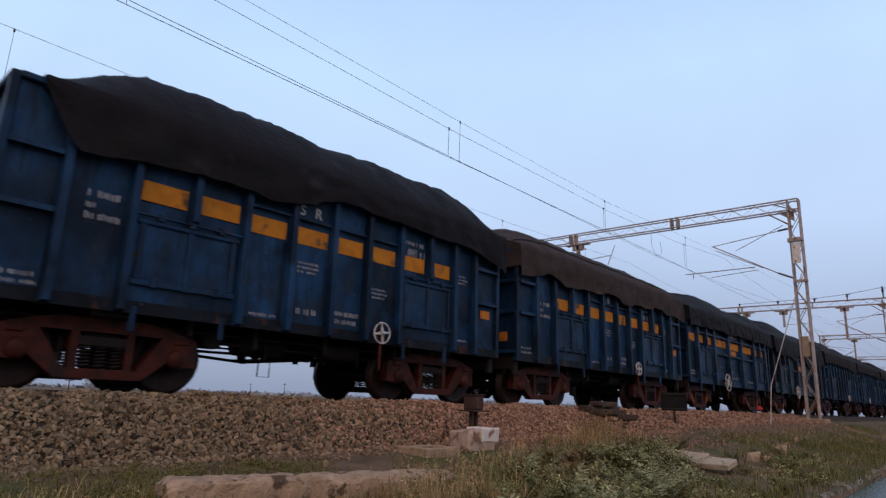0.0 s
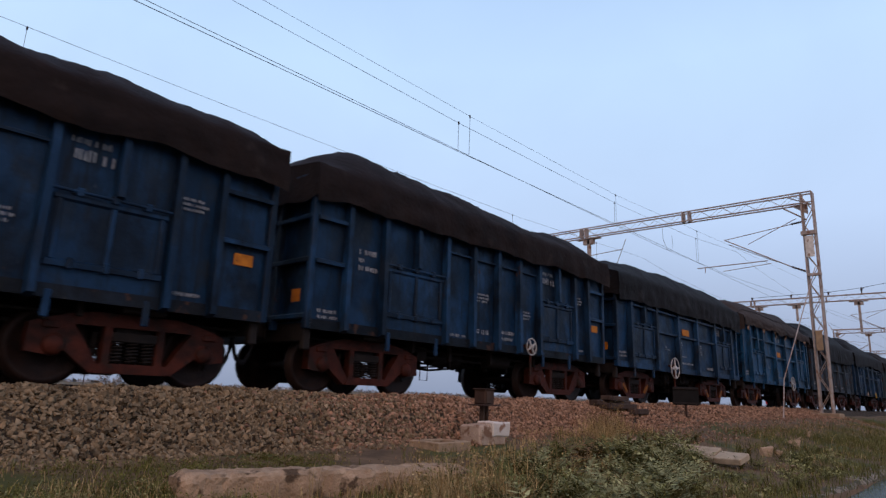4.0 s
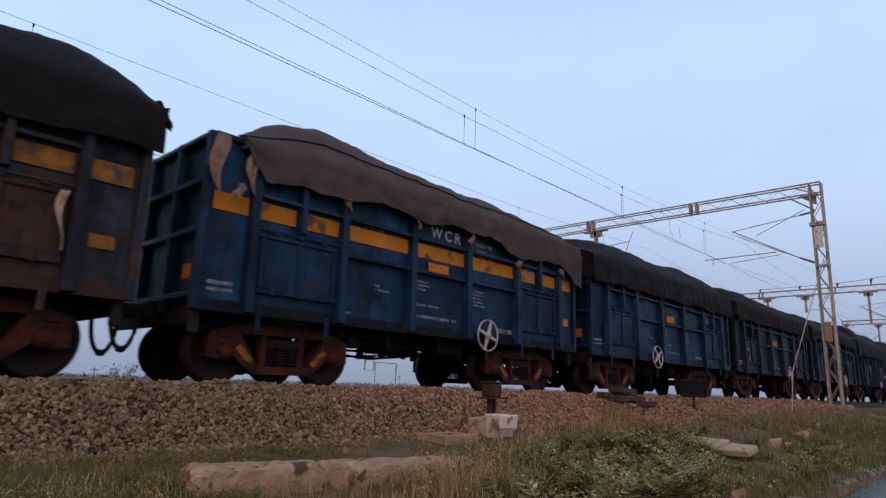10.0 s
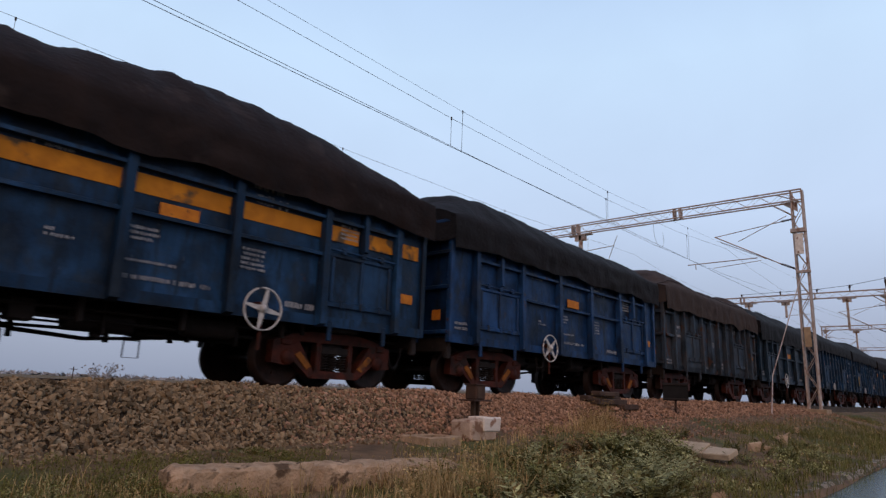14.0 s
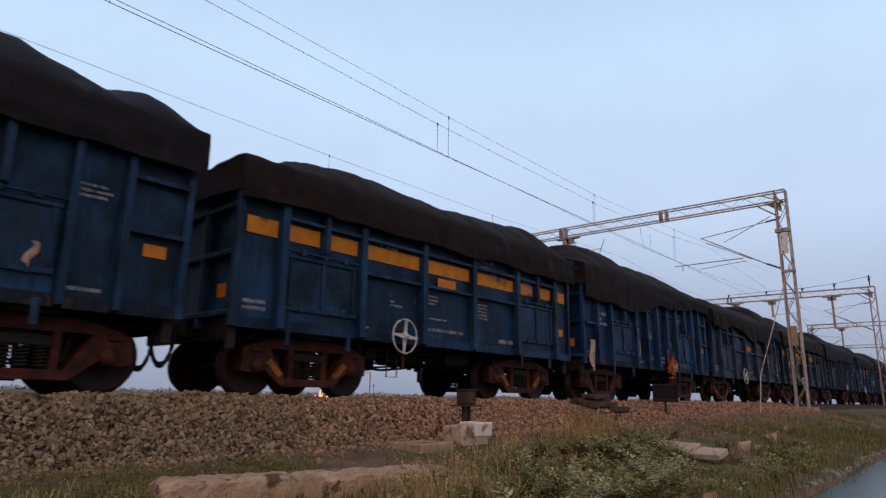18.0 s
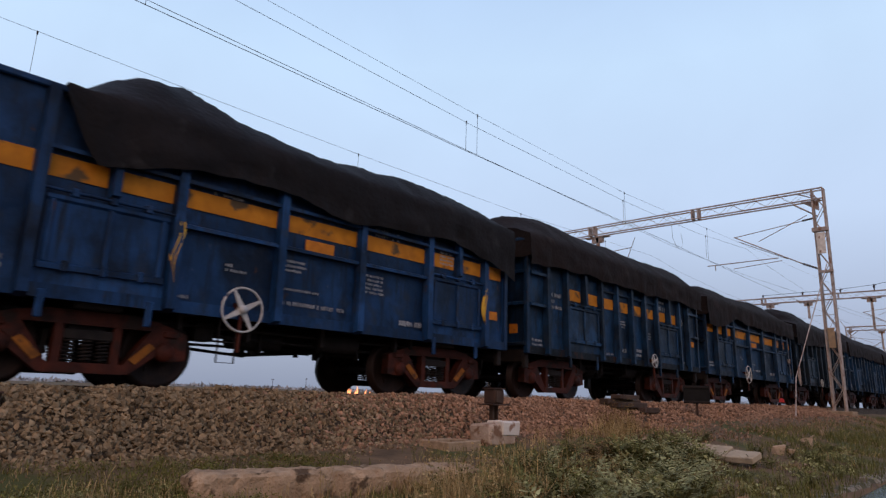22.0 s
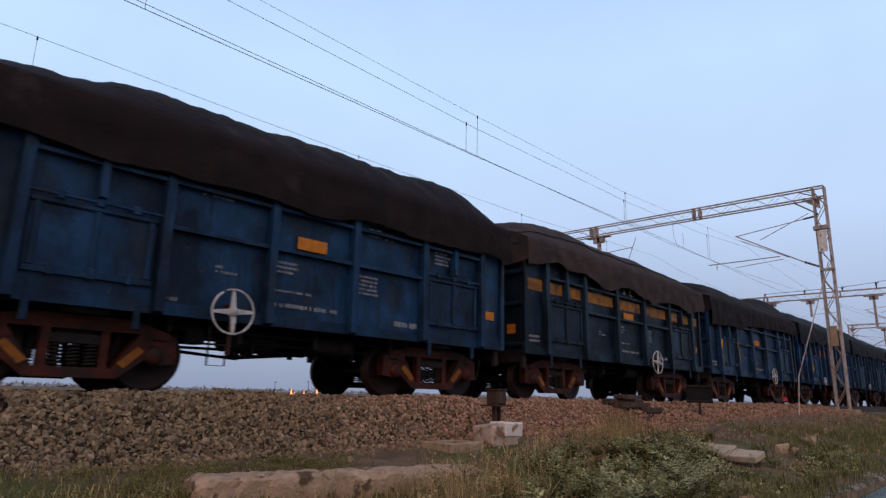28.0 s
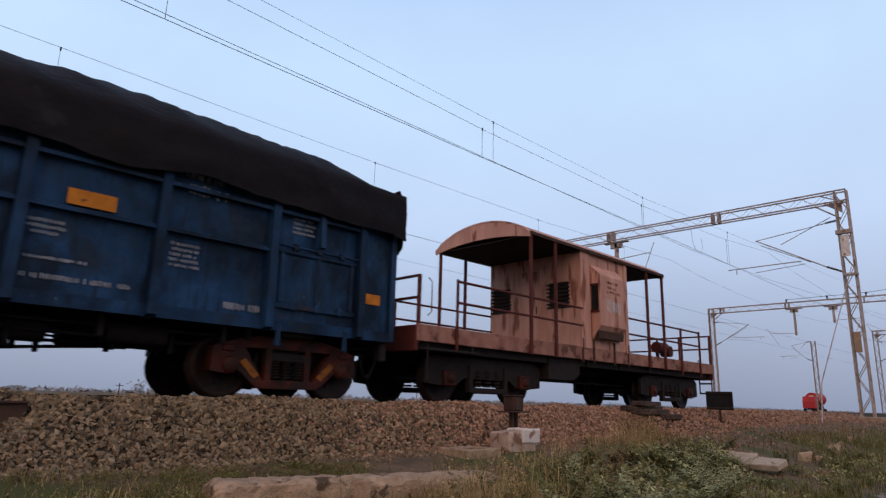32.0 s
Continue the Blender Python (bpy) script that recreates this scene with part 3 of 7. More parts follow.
def lower_flap(x0, x1):
    """Sill plate below a door with its two hanging stops."""
    y = -WIDE
    s = Shape()
    s.prism([(x0 - 0.04, SILL + 0.02), (x1 + 0.04, SILL + 0.02), (x1 + 0.02, 1.44), (x0 - 0.02, 1.44)], y - 0.045, y - 0.015)
    for x in (x0 + 0.12, x1 - 0.12):
        s.box(x - 0.045, x + 0.045, y - 0.06, y - 0.01, 0.80, SILL + 0.1, 0.01)
    return s


def crown_at(crown, u):
    """Heights joined by a smooth curve."""
    u = min(max(u, 0.0), 1.0) * (len(crown) - 1)
    i = min(int(u), len(crown) - 2)
    f = u - i
    p0, p1, p2, p3 = crown[max(i - 1, 0)], crown[i], crown[i + 1], crown[min(i + 2, len(crown) - 1)]
    return 0.5 * (2 * p1 + (p2 - p0) * f + (2 * p0 - 5 * p1 + 4 * p2 - p3) * f * f + (3 * p1 - p0 - 3 * p2 + p3) * f ** 3)


def heaped(q):
    """Cross-section of the load from edge (-1) to edge (1): sloping flanks, rounded ridge."""
    return 1 - abs(q) ** 2.5


def ridge(c, top, w):
    """Height of the rounded ridge whose skyline, from low beside the line, stands as high as a square-shouldered load of height c."""
    qs = [-1 + i / 40 for i in range(41)]
    far_ = TRACK
    want = max((top + 1.12 * c * (1 - abs(q) ** 4.5) - 0.06) / (far_ + q * w) for q in qs)
    lo, hi = 0.0, 2.2
    for _ in range(18):
        mid = (lo + hi) / 2
        if max((top + mid * heaped(q) - 0.06) / (far_ + q * w) for q in qs) < want:
            lo = mid
        else:
            hi = mid
    return lo


def cover(kind, crown, hem, seed, ragged=0.12, bare=0.0):
    """Tarpaulin over the heaped load: rounded ridge, creases, and a hem that hangs down the sides and ends. bare: length at the leading end that it leaves open."""
    a, b = BODY[kind]
    t, w = TOP[kind], WIDE + 0.175
    crown = [ridge(c + (0.0 if kind == "N" else 0.06), t, w) for c in crown]
    hems = (hem,) * 9 if isinstance(hem, float) else hem
    nx, nu, nh = 96, 25, 7
    rnd = random.Random(seed)
    ph = rnd.uniform(0, 50)
    start = a + bare if bare else a - 0.15

    def creases(x, y):
        return 0.05 * noise.noise((x * 1.1 + ph, y * 1.3, 3.1)) + 0.034 * noise.noise((x * 3.2 + ph, y * 3.0, 7.7)) - 0.085 * abs(noise.noise((x * 1.5 + y * 1.3 + ph, y * 0.5, 1.3))) ** 0.7 - 0.030 * abs(noise.noise((x * 4.1 - y * 2.2 + ph, y * 1.2, 6.3))) ** 0.6 + 0.06

    v, f = [], []
    for i in range(nx + 1):
        x = start + (b + 0.17 - start) * i / nx
        u = (x - a + 0.15) / (b - a + 0.32)
        edge = min((x - start) * (0.6 if bare else 1.0), b + 0.17 - x)
        low = crown_at(hems, u) + ragged * noise.noise((x * 0.9 + ph, 0, 0)) * 1.6 + ragged * 0.6 * noise.noise((x * 2.7 + ph, 4, 0)) + 0.08 * math.exp(-edge * 2.5)
        if bare:
            low *= 0.15 + 0.85 * min(1.0, (x - start) / 0.45)
        low = max(low, 0.10)
        e = min(1.0, edge / 0.85)
        lowest = 0.28 if u > 0.5 else 0.10 if bare else 0.42
        c = crown_at(crown, u) * (lowest + (1 - lowest) * math.sin(e * 1.5708)) + 0.6 * creases(x, 0)
        row = []
        for k in range(nh):
            d = 1 - k / nh
            row.append((x, -w - 0.05 * math.sin(d * 2.6) * (0.4 + noise.noise((x * 2.1 + ph, d * 2, 9))) - 0.02 * d - 0.045 * d * noise.noise((x * 4.6 + ph, d, 2)), t - low * d))
        for k in range(nu):
            q = -1 + 2 * k / (nu - 1)
            y = q * w
            dome = heaped(q)
            row.append((x, y, t + c * dome + creases(x, y) * (0.40 + 0.60 * dome)))
        for k in range(nh):
            d = (k + 1) / nh
            row.append((x, w + 0.03, t - low * d))
        v += row
    m = nh * 2 + nu
    for i in range(nx):
        for k in range(m - 1):
            f.append((i * m + k, (i + 1) * m + k, (i + 1) * m + k + 1, i * m + k + 1))
    s = Shape().add(v, f, True)
    # the ends: cloth tucked over and hanging
    for side in (0, 1):
        base = (nx * m if side else 0) + nh
        x = (b + 0.17) if side else start
        d = 1 if side else -1
        foot = 0.16 if bare and not side else 0.55
        rows = [[s.v[base + k] for k in range(nu)]]
        for j in (1, 2, 3):
            g = j / 3
            rows.append([(x + d * 0.05 * math.sin(g * 2.5 + q[1] * 2), q[1], q[2] + g * (t - (foot + 0.33 * foot * noise.noise((q[1] * 1.4, ph, side))) - q[2])) for q in rows[0]])
        vv = [p for r in rows for p in r]
        ff = []
        for j in range(3):
            for k in range(nu - 1):
                q = (j * nu + k, j * nu + k + 1, (j + 1) * nu + k + 1, (j + 1) * nu + k)
                ff.append(q if side == 0 else q[::-1])
        s.add(vv, ff, True)
    return s


def coal_heap(kind, length):
    """Lumpy coal that shows where the cover leaves the leading end open."""
    a, t = BODY[kind][0] + 0.04, TOP[kind]
    v, n = [], 15
    for i in range(13):
        for k in range(n):
            g, q = i / 12, -1 + 2 * k / (n - 1)
            x, y = a + (length + 0.5) * g, q * (WIDE - 0.06)
            v.append((x, y, t - 0.42 + 0.55 * g * (1 - q * q * 0.6) + 0.09 * noise.noise((x * 5, y * 5, 1.0)) + 0.05 * noise.noise((x * 11, y * 11, 3.0))))
    return Shape().add(v, [(i * n + k, (i + 1) * n + k, (i + 1) * n + k + 1, i * n + k + 1) for i in range(12) for k in range(n - 1)])


def tail(w, h, seed):
    """A torn strip of cloth that hangs in folds."""
    rnd = random.Random(seed)
    v, f = [], []
    n = 7
    for i in range(n + 1):
        g = i / n
        wide = w * (1 - 0.55 * g) * rnd.uniform(0.75, 1.1)
        off = 0.05 * math.sin(g * 5 + seed)
        for k in range(4):
            q = k / 3 - 0.5
            v.append((off + wide * q, -0.02 - 0.03 * math.sin(q * 9 + g * 3 + seed), -h * g * (1 + 0.18 * q)))
    for i in range(n):
        for k in range(3):
            f.append((i * 4 + k, (i + 1) * 4 + k, (i + 1) * 4 + k + 1, i * 4 + k + 1))
    back = [(x, y + 0.012, z) for x, y, z in v]
    s = Shape().add(v, f, True)
    return s.add(back, [q[::-1] for q in f], True)


def post_shape(kind, z0, z1):
    s = Shape()
    w = 0.060 if kind == "N" else 0.082
    y = -WIDE
    v = [(-w, y, z0), (w, y, z0), (w * 0.8, y - 0.165, z0 + 0.05), (-w * 0.8, y - 0.165, z0 + 0.05), (-w, y, z1), (w, y, z1), (w * 0.8, y - 0.115, z1), (-w * 0.8, y - 0.115, z1)]
    return s.add(v, [(0, 1, 2, 3), (7, 6, 5, 4), (0, 4, 5, 1), (1, 5, 6, 2), (2, 6, 7, 3), (3, 7, 4, 0)])


def rail_shape(x0, x1, z, d=0.105, h=0.085):
    """An angle rib: sloping head, square foot."""
    y = -WIDE
    p = [(y - 0.002, z - h), (y - d, z - h), (y - d, z - h * 0.35), (y - 0.002, z)]
    v = [(x0, a, c) for a, c in p] + [(x1, a, c) for a, c in p]
    return Shape().add(v, [(0, 1, 2, 3), (7, 6, 5, 4)] + [(k, k + 4, (k + 1) % 4 + 4, (k + 1) % 4) for k in range(4)])


TRAIN = []
RNG = random.Random(11)


def wagon(kind, paint, stripe, cloth, crown, hem, zone="", plate=True, flashes=None, extras=(), turned=False, bare=0.0):
    """An open wagon heaped with coal under a tarpaulin. Its x runs from the leading coupling to the other."""
    L = LENGTH[kind]
    a, b = BODY[kind]
    t = TOP[kind]
    y = -WIDE
    P = PAINT[paint]
    worn = RUSTPANEL if paint in ("teal", "rusty", "brown") else P
    n = len(TRAIN)
    words = {"blue": "blue", "bright": "bright blue", "cobalt": "cobalt blue", "slate": "slate blue", "dark": "sooty blue", "dusty": "dusty grey-blue", "teal": "weathered teal", "rusty": "rust-streaked grey", "brown": "rust-streaked slate"}[paint]
    cl = {"black": "black", "brown": "dark brown", "tan": "worn brown", "grey": "worn grey"}[cloth]
    ribs = "close-ribbed" if kind == "N" else "wide-panelled"
    st = {"": "", "y": " yellow-striped", "f": " faded yellow-striped"}[stripe]
    w = tagged(new("coal_wagon"), f"{words}{st} {ribs} coal wagon under {cl} tarpaulin", "wagon", "wagons of the coal train")
    part("underframe", lambda: underframe(kind), UNDER, w, "sooty underframe", ("under", kind))
    for q in (0.32, 0.42, 0.5, 0.58, 0.68):
        part("cross_bearer", lambda: Shape().box(-0.06, 0.06, -1.4, 1.4, 1.05, 1.175, 0.01), UNDER, w, "", "bearer", pose(L * q, 0, 0))
    for x in (L / 2 - 3.262, L / 2 + 3.262):
        part("body_bolster", lambda: Shape().box(-0.30, 0.30, -1.38, 1.38, 0.97, 1.175, 0.02), UNDER, w, "", "body_bolster", pose(x, 0, 0))
    part("brake_rigging", lambda: brake_rigging(kind), UNDER, w, "", ("rig", kind))["kind"] = "stuff"
    near_step = turned if kind == "N" else not turned
    part("step_stirrup", stirrup, UNDER, w, "", "stirrup", pose(a + (3.50 if near_step else 5.70), -1.38 if near_step else 1.38, 0))
    part("coupler", lambda: coupler(-1), UNDER, w, "", "coupler-1", pose(0.42, 0, 0))
    part("coupler", lambda: coupler(1), UNDER, w, "", "coupler1", pose(L - 0.42, 0, 0))
    part("brake_hose", hose, UNDER, w, "", "hose", pose(L - 0.20, 0, 0))
    part("brake_hose", hose, UNDER, w, "", "hose", pose(L - 0.26, 0.62, -0.05))
    for x in (a, b - 0.08):
        part("headstock", lambda: Shape().box(0, 0.08, -1.40, 1.40, 0.84, 1.175, 0.02).box(-0.03, 0.11, -1.42, -1.30, 0.70, 1.1, 0.02), UNDER, w, "", "headstock", pose(x, 0, 0))
    for x in (L / 2 - 3.262, L / 2 + 3.262):
        bogie(w, x, 1.0, (kind == "H" and paint in ("blue", "bright", "cobalt")) if flashes is None else flashes)
    # sides
    part("side_panel", lambda: side_plate(kind, y, y + 0.02), P, w, "", ("plate", kind, 0))
    part("side_panel", lambda: side_plate(kind, -y - 0.02, -y), P, w, "", ("plate", kind, 1))
    # close-ribbed and marked wagons get a bottom sill far darker than their sides
    part("bottom_sill", lambda: Shape().prism([(a, SILL), (b, SILL), (b, SILL + 0.17), (a, SILL + 0.17)], y - 0.05, y + 0.04), DARKSILL if kind == "N" or "sootsill" in extras else worn, w, "", ("sill", kind, 0))
    part("bottom_sill", lambda: Shape().prism([(a, SILL), (b, SILL), (b, SILL + 0.17), (a, SILL + 0.17)], -y - 0.04, -y + 0.05), P, w, "", ("sill", kind, 1))
    part("coping", lambda: Shape().box(a, b, y - 0.06, y + 0.04, t - 0.09, t, 0.015), P, w, "", ("coping", kind, 0))
    part("coping", lambda: Shape().box(a, b, -y - 0.04, -y + 0.06, t - 0.09, t, 0.015), P, w, "", ("coping", kind, 1))
    for o in POSTS[kind]:
        part("side_post", lambda: post_shape(kind, SILL - 0.02, t - 0.05), P, w, "", ("post", kind), pose(a + o, 0, 0))
    for o in POSTS[kind][::2]:
        part("side_post", lambda: post_shape(kind, SILL - 0.02, t - 0.05), P, w, "", ("post", kind), pose(a + o, 0, 0, 0, 0, 180))
    if kind == "N":
        d1, d2 = (a + 1.64, a + 3.18), (a + 6.74, a + 8.18)
        for o in (2.42, 7.49):
            part("side_post", lambda: post_shape("N", 2.40, t - 0.05), P, w, "", "shortpost", pose(a + o, 0, 0))
        for x0, x1 in ((a, a + 0.62), (b - 0.80, b)):
            for z in (2.26, 3.02):
                part("side_rib", lambda: rail_shape(0, x1 - x0, 0, 0.11, 0.10), P, w, "", ("Nendrib", x0 > 5), pose(x0, 0, z))
        part("side_rib", lambda: rail_shape(3.27, 6.65, 0, 0.06, 0.06), P, w, "", "Nrib", pose(a, 0, 3.02))
    else:
        d1, d2 = (a + 0.86, a + 2.39), (a + 7.65, a + 9.15)
        for o in (1.62, 8.40):
            part("side_post", lambda: post_shape("N", 2.40, t - 0.05), P, w, "", "shortpostH", pose(a + o, 0, 0))
        for i in range(len(POSTS["H"]) - 1):
            x0, x1 = POSTS["H"][i], POSTS["H"][i + 1]
            for z in ((2.32, 2.98) if 0 < i < 4 else (2.98,)):
                part("side_rib", lambda: rail_shape(x0 + 0.07, x1 - 0.07, 0), P, w, "", ("Hrib", i), pose(a, 0, z))
    for x0, x1 in (d1, d2):
        add_door(w, x0, x1, kind, worn)
        part("lower_flap", lambda: lower_flap(0, x1 - x0), worn, w, "", ("lower", kind, round(x1 - x0, 2)), pose(x0, 0, 0))
    if "reddoor" in extras:
        add_door(w, a + 5.93, a + 7.42, kind, REDPAINT, "repainted red flap door")
    # ends
    for turn, x in ((0, a), (180, b)):
        m = pose(x, 0, 0, 0, 0, turn)
        part("end_wall", lambda: end_wall(kind), P, w, "", ("end", kind), m)
        for z in (1.30, 2.26, 3.02, t - 0.04):
            part("end_rib", lambda: Shape().box(-0.11, 0, -WIDE - 0.02, WIDE + 0.02, -0.09, 0, 0.015), P, w, "", "endrib", m @ pose(0, 0, z))
        for yy in (-WIDE, -0.5, 0.5, WIDE):
            part("end_post", lambda: Shape().box(-0.10, 0.01, -0.06, 0.06, SILL, t - 0.02, 0.012), P, w, "", ("endpost", kind), m @ pose(0, yy, 0))
    # paint and plates
    Y = YELLOW if stripe == "y" else FADED
    if stripe and kind == "N":
        edges = [1.55, 2.42, 3.27, 4.14, 5.00, 5.82, 6.65, 7.49, 8.27]
        for i in range(8):
            x0, x1 = edges[i] + 0.11, edges[i + 1] - 0.10
            up = 0.12 if "high" in extras and i < 2 else 0.05 if "high" in extras else 0.0
            part("yellow_panel", lambda: Shape().box(x0, x1, y - 0.006, y - 0.001, 2.50, 2.79), Y, w, "", ("yp", i), pose(a, 0, up))
    if stripe and kind == "H":
        edges = [0.0, 0.75, 1.62, 2.50, 4.18, 5.82, 7.54, 8.40, 9.26, 9.97]
        for i in range(9):
            x0, x1 = edges[i] + 0.085, edges[i + 1] - 0.085
            part("yellow_panel", lambda: Shape().box(x0, x1, y - 0.006, y - 0.001, 2.56, 2.84), Y, w, "", ("yh", i), pose(a, 0, 0))
    if plate and kind == "H":
        part("orange_plate", lambda: Shape().box(4.66, 5.24, y - 0.035, y - 0.02, 2.20 + 0.14, 2.55, 0.004), ORANGE if paint not in ("rusty", "brown") else FADED, w, "orange painted plate", "plateH", pose(a, 0, -0.0 if not stripe else -0.06))
    part("orange_label", lambda: Shape().box(-0.16, 0.16, y - 0.012, y - 0.002, 1.62, 1.80), ORANGE if paint not in ("rusty", "brown", "dusty") else FADED, w, "", "labelside", pose(b - 0.38, 0, 0.25 if kind == "N" else 0.05))
    part("end_label", lambda: Shape().box(-0.012, -0.003, -0.12, 0.12, 1.50, 1.72), ORANGE, w, "", "labelend", pose(a, -1.05, 0.02))
    hw = (0.19, a + (3.56 if turned else 6.15), 1.22) if kind == "N" else (0.325, a + (6.35 if turned else 3.55), 1.17)
    if paint not in ("rusty", "brown", "dusty") and "nowheel" not in extras:
        part("hand_brake_wheel", lambda: hand_wheel(hw[0]), WHITE, w, "white spoked hand brake wheel", ("hw", kind), pose(hw[1], y - 0.20, hw[2], 0, RNG.uniform(0, 80), 0))
        part("brake_column", lambda: Shape().tube([(0, y - 0.16, 0.55), (0, y - 0.16, 1.22)], 0.03, 6).box(-0.05, 0.05, y - 0.15, y + 0.1, 1.18, 1.28), BOGIE, w, "", "column", pose(hw[1], 0, 0))
    # lettering: small lines that cannot be read, the company letters
    seed = n
    lines = ((0.42, 0.05, 8), (0.44, 0.05, 9), (0.38, 0.05, 7))
    if kind == "N":
        spots = [(a + 0.98, 2.60, ((0.42, 0.11, 5), (0.12, 0.09, 2), (0.5, 0.11, 6))), (a + 6.84, 3.16, ((0.55, 0.10, 6), (0.56, 0.17, 5))), (a + 8.34, 2.72, lines), (a + 4.32, 2.26, lines), (a + 4.36, 1.48, ((0.42, 0.12, 4),)),
                 (a + 5.12, 1.52, ((0.6, 0.09, 9), (0.55, 0.09, 8))), (a + 0.15, 1.40, ((0.4, 0.07, 5), (0.45, 0.06, 6))), (a + 8.3, 1.34, ((0.5, 0.06, 8),)), (a + 5.95, 2.06, lines), (a + 3.5, 1.30, ((0.5, 0.06, 7),))]
    else:
        spots = [(a + 3.0, 2.95, ((0.5, 0.10, 5),)), (a + 6.1, 3.18, ((0.62, 0.10, 6), (0.66, 0.18, 5))), (a + 7.9, 2.90, lines + lines[:1]), (a + 4.3, 1.64, ((0.7, 0.045, 12),)), (a + 4.3, 1.43, ((1.25, 0.075, 17),)),
                 (a + 6.85, 1.38, ((0.6, 0.11, 6),)), (a + 6.0, 2.12, lines + lines[:2]), (a + 4.28, 2.10, lines), (a + 3.3, 1.86, ((0.16, 0.05, 2), (0.36, 0.05, 4))), (a + 2.5, 1.30, ((0.3, 0.05, 4),)), (a + 0.12, 1.50, ((0.42, 0.07, 6), (0.42, 0.07, 6)))]
    if paint not in ("rusty", "brown"):
        for i, (x, z, rows) in enumerate(spots):
            part("small_lettering", lambda: bars(rows, 0, 0, y - 0.004, i + 3), LETTER, w, "", ("bars", kind, i), pose(x, 0, z))["kind"] = "stuff"
    if zone:
        part("company_letters", letters(zone, 0.25 if kind == "N" else 0.31), WHITE, w, "white painted letters", None, pose(a + (4.28 if kind == "N" else 4.72), y - 0.008, 3.06 if kind == "N" else 3.03))
        part("small_lettering", lambda: bars(((0.34, 0.06, 3),), 0, 0, y - 0.004, 5), LETTER, w, "", ("zonebars", kind), pose(a + (4.30 if kind == "N" else 4.78), 0, 3.36 if kind == "N" else 3.36))["kind"] = "stuff"
    # cover and loose cloth
    cov = cover(kind, crown, hem, 100 + n, 0.12 if cloth in ("tan", "grey") else 0.06, bare)
    if bare:
        part("coal_load", lambda: coal_heap(kind, bare), COAL, w, "lumpy black coal", ("coal", kind, bare))
    tp = part("tarpaulin", cov, CLOTH[cloth], w, f"{cl} tarpaulin with a wavy hanging hem")
    if cloth in ("tan", "grey"):
        part("lashing_rope", Shape().tube([(p[0], p[1] - 0.012, p[2] + 0.012) for p in cov.v[9:97 * 39:39 * 2]], 0.014, 5), UNDER, tp, "dark lashing rope")
    for e in extras:
        if isinstance(e, tuple):
            col, x, z, ww, hh = e
            part("torn_cloth", tail(ww, hh, n + x), {"pale": RAG, "frayed": CORNER, "yellow": YRAG}[col], w, {"pale": "torn strip of pale cloth", "frayed": "frayed brown cloth", "yellow": "yellow torn cloth"}[col], None, pose(a + x, y - 0.12, z))
    if "tails" in extras:
        for x in (0.4, 2.5, 4.2, 5.8, 7.5, 9.3):
            part("torn_cloth", tail(0.19, 0.24, x), CORNER, w, "frayed tarpaulin corner", None, pose(a + x, y - 0.15, t - (hem if isinstance(hem, float) else crown_at(hem, x / (b - a))) + 0.02))
    if "fray" in extras:
        for i in range(13):
            q = -1 + 2 * i / 12
            part("torn_cloth", tail(0.20 + 0.08 * (i % 3), 0.30 + 0.16 * (i * 7 % 5) / 4, n + i * 1.7), CLOTH[cloth], w, "frayed dark cloth", None, pose(b + 0.15, q * (WIDE + 0.12), t + 0.02 + 0.55 * crown[-1] * heaped(q), -14 - 9 * (i * 5 % 4), 0, 90 + 8 * (i % 3)))
    if "drape" in extras:
        v, f = [], []
        for i in range(25):
            yy = -WIDE - 0.15 + (2 * WIDE + 0.3) * i / 24
            low = 1.0 + 0.35 * noise.noise((yy * 2.3, 3, 1)) + 0.12 * (i % 2)
            for k in range(8):
                g = k / 7
                v.append((b + 0.04 + 0.17 * math.sin(min(g * 3.2, 1.57)) - 0.05 * g + 0.05 * noise.noise((yy * 2.2, g * 2, 4)), yy, t + 0.10 - low * g))
        f = [(i * 8 + k, (i + 1) * 8 + k, (i + 1) * 8 + k + 1, i * 8 + k + 1) for i in range(24) for k in range(7)]
        back = [(x - 0.012, yy, z) for x, yy, z in v]
        part("tarpaulin_flap", Shape().add(v, f, True).add(back, [q[::-1] for q in f], True), CLOTH[cloth], w, "ragged tarpaulin end hanging behind")
    if "redmarks" in extras:
        part("red_mark", Shape().box(4.74, 5.16, y - 0.005, y - 0.001, 2.02, 2.17), REDPAINT, w, "faded red painted mark", None, pose(a, 0, 0))
        part("red_strip", Shape().box(4.30, 5.48, y - 0.005, y - 0.001, 1.27, 1.45), REDPAINT, w, "faded red painted strip", None, pose(a, 0, 0))
        part("small_lettering", bars(((1.05, 0.08, 14),), 0, 0, y - 0.008, 9), LETTER, w, "", None, pose(a + 4.36, 0, 1.40))["kind"] = "stuff"
    if "square" in extras:
        part("paper_notice", Shape().box(-0.14, 0.14, y - 0.012, y - 0.003, 1.66, 1.95), WHITE, w, "white pasted notice", None, pose(a + 5.2, 0, 0))
    if "brush" in extras:
        s = Shape()
        rnd = random.Random(5)
        for i in range(26):
            p = Vector((rnd.uniform(-0.45, 0.15), 0, rnd.uniform(-0.35, 0.25)))
            s.tube([p, p + Vector((rnd.uniform(-0.3, 0.3), rnd.uniform(-0.1, 0.02), rnd.uniform(-0.1, 0.45)))], 0.022, 5)
        part("caught_branch", s, mat("rust_red_branches", (0.36, 0.10, 0.035), None, 0.9), w, "rust-red dry branches caught on the brake wheel", None, pose(a + 6.0, y - 0.16, 1.15))
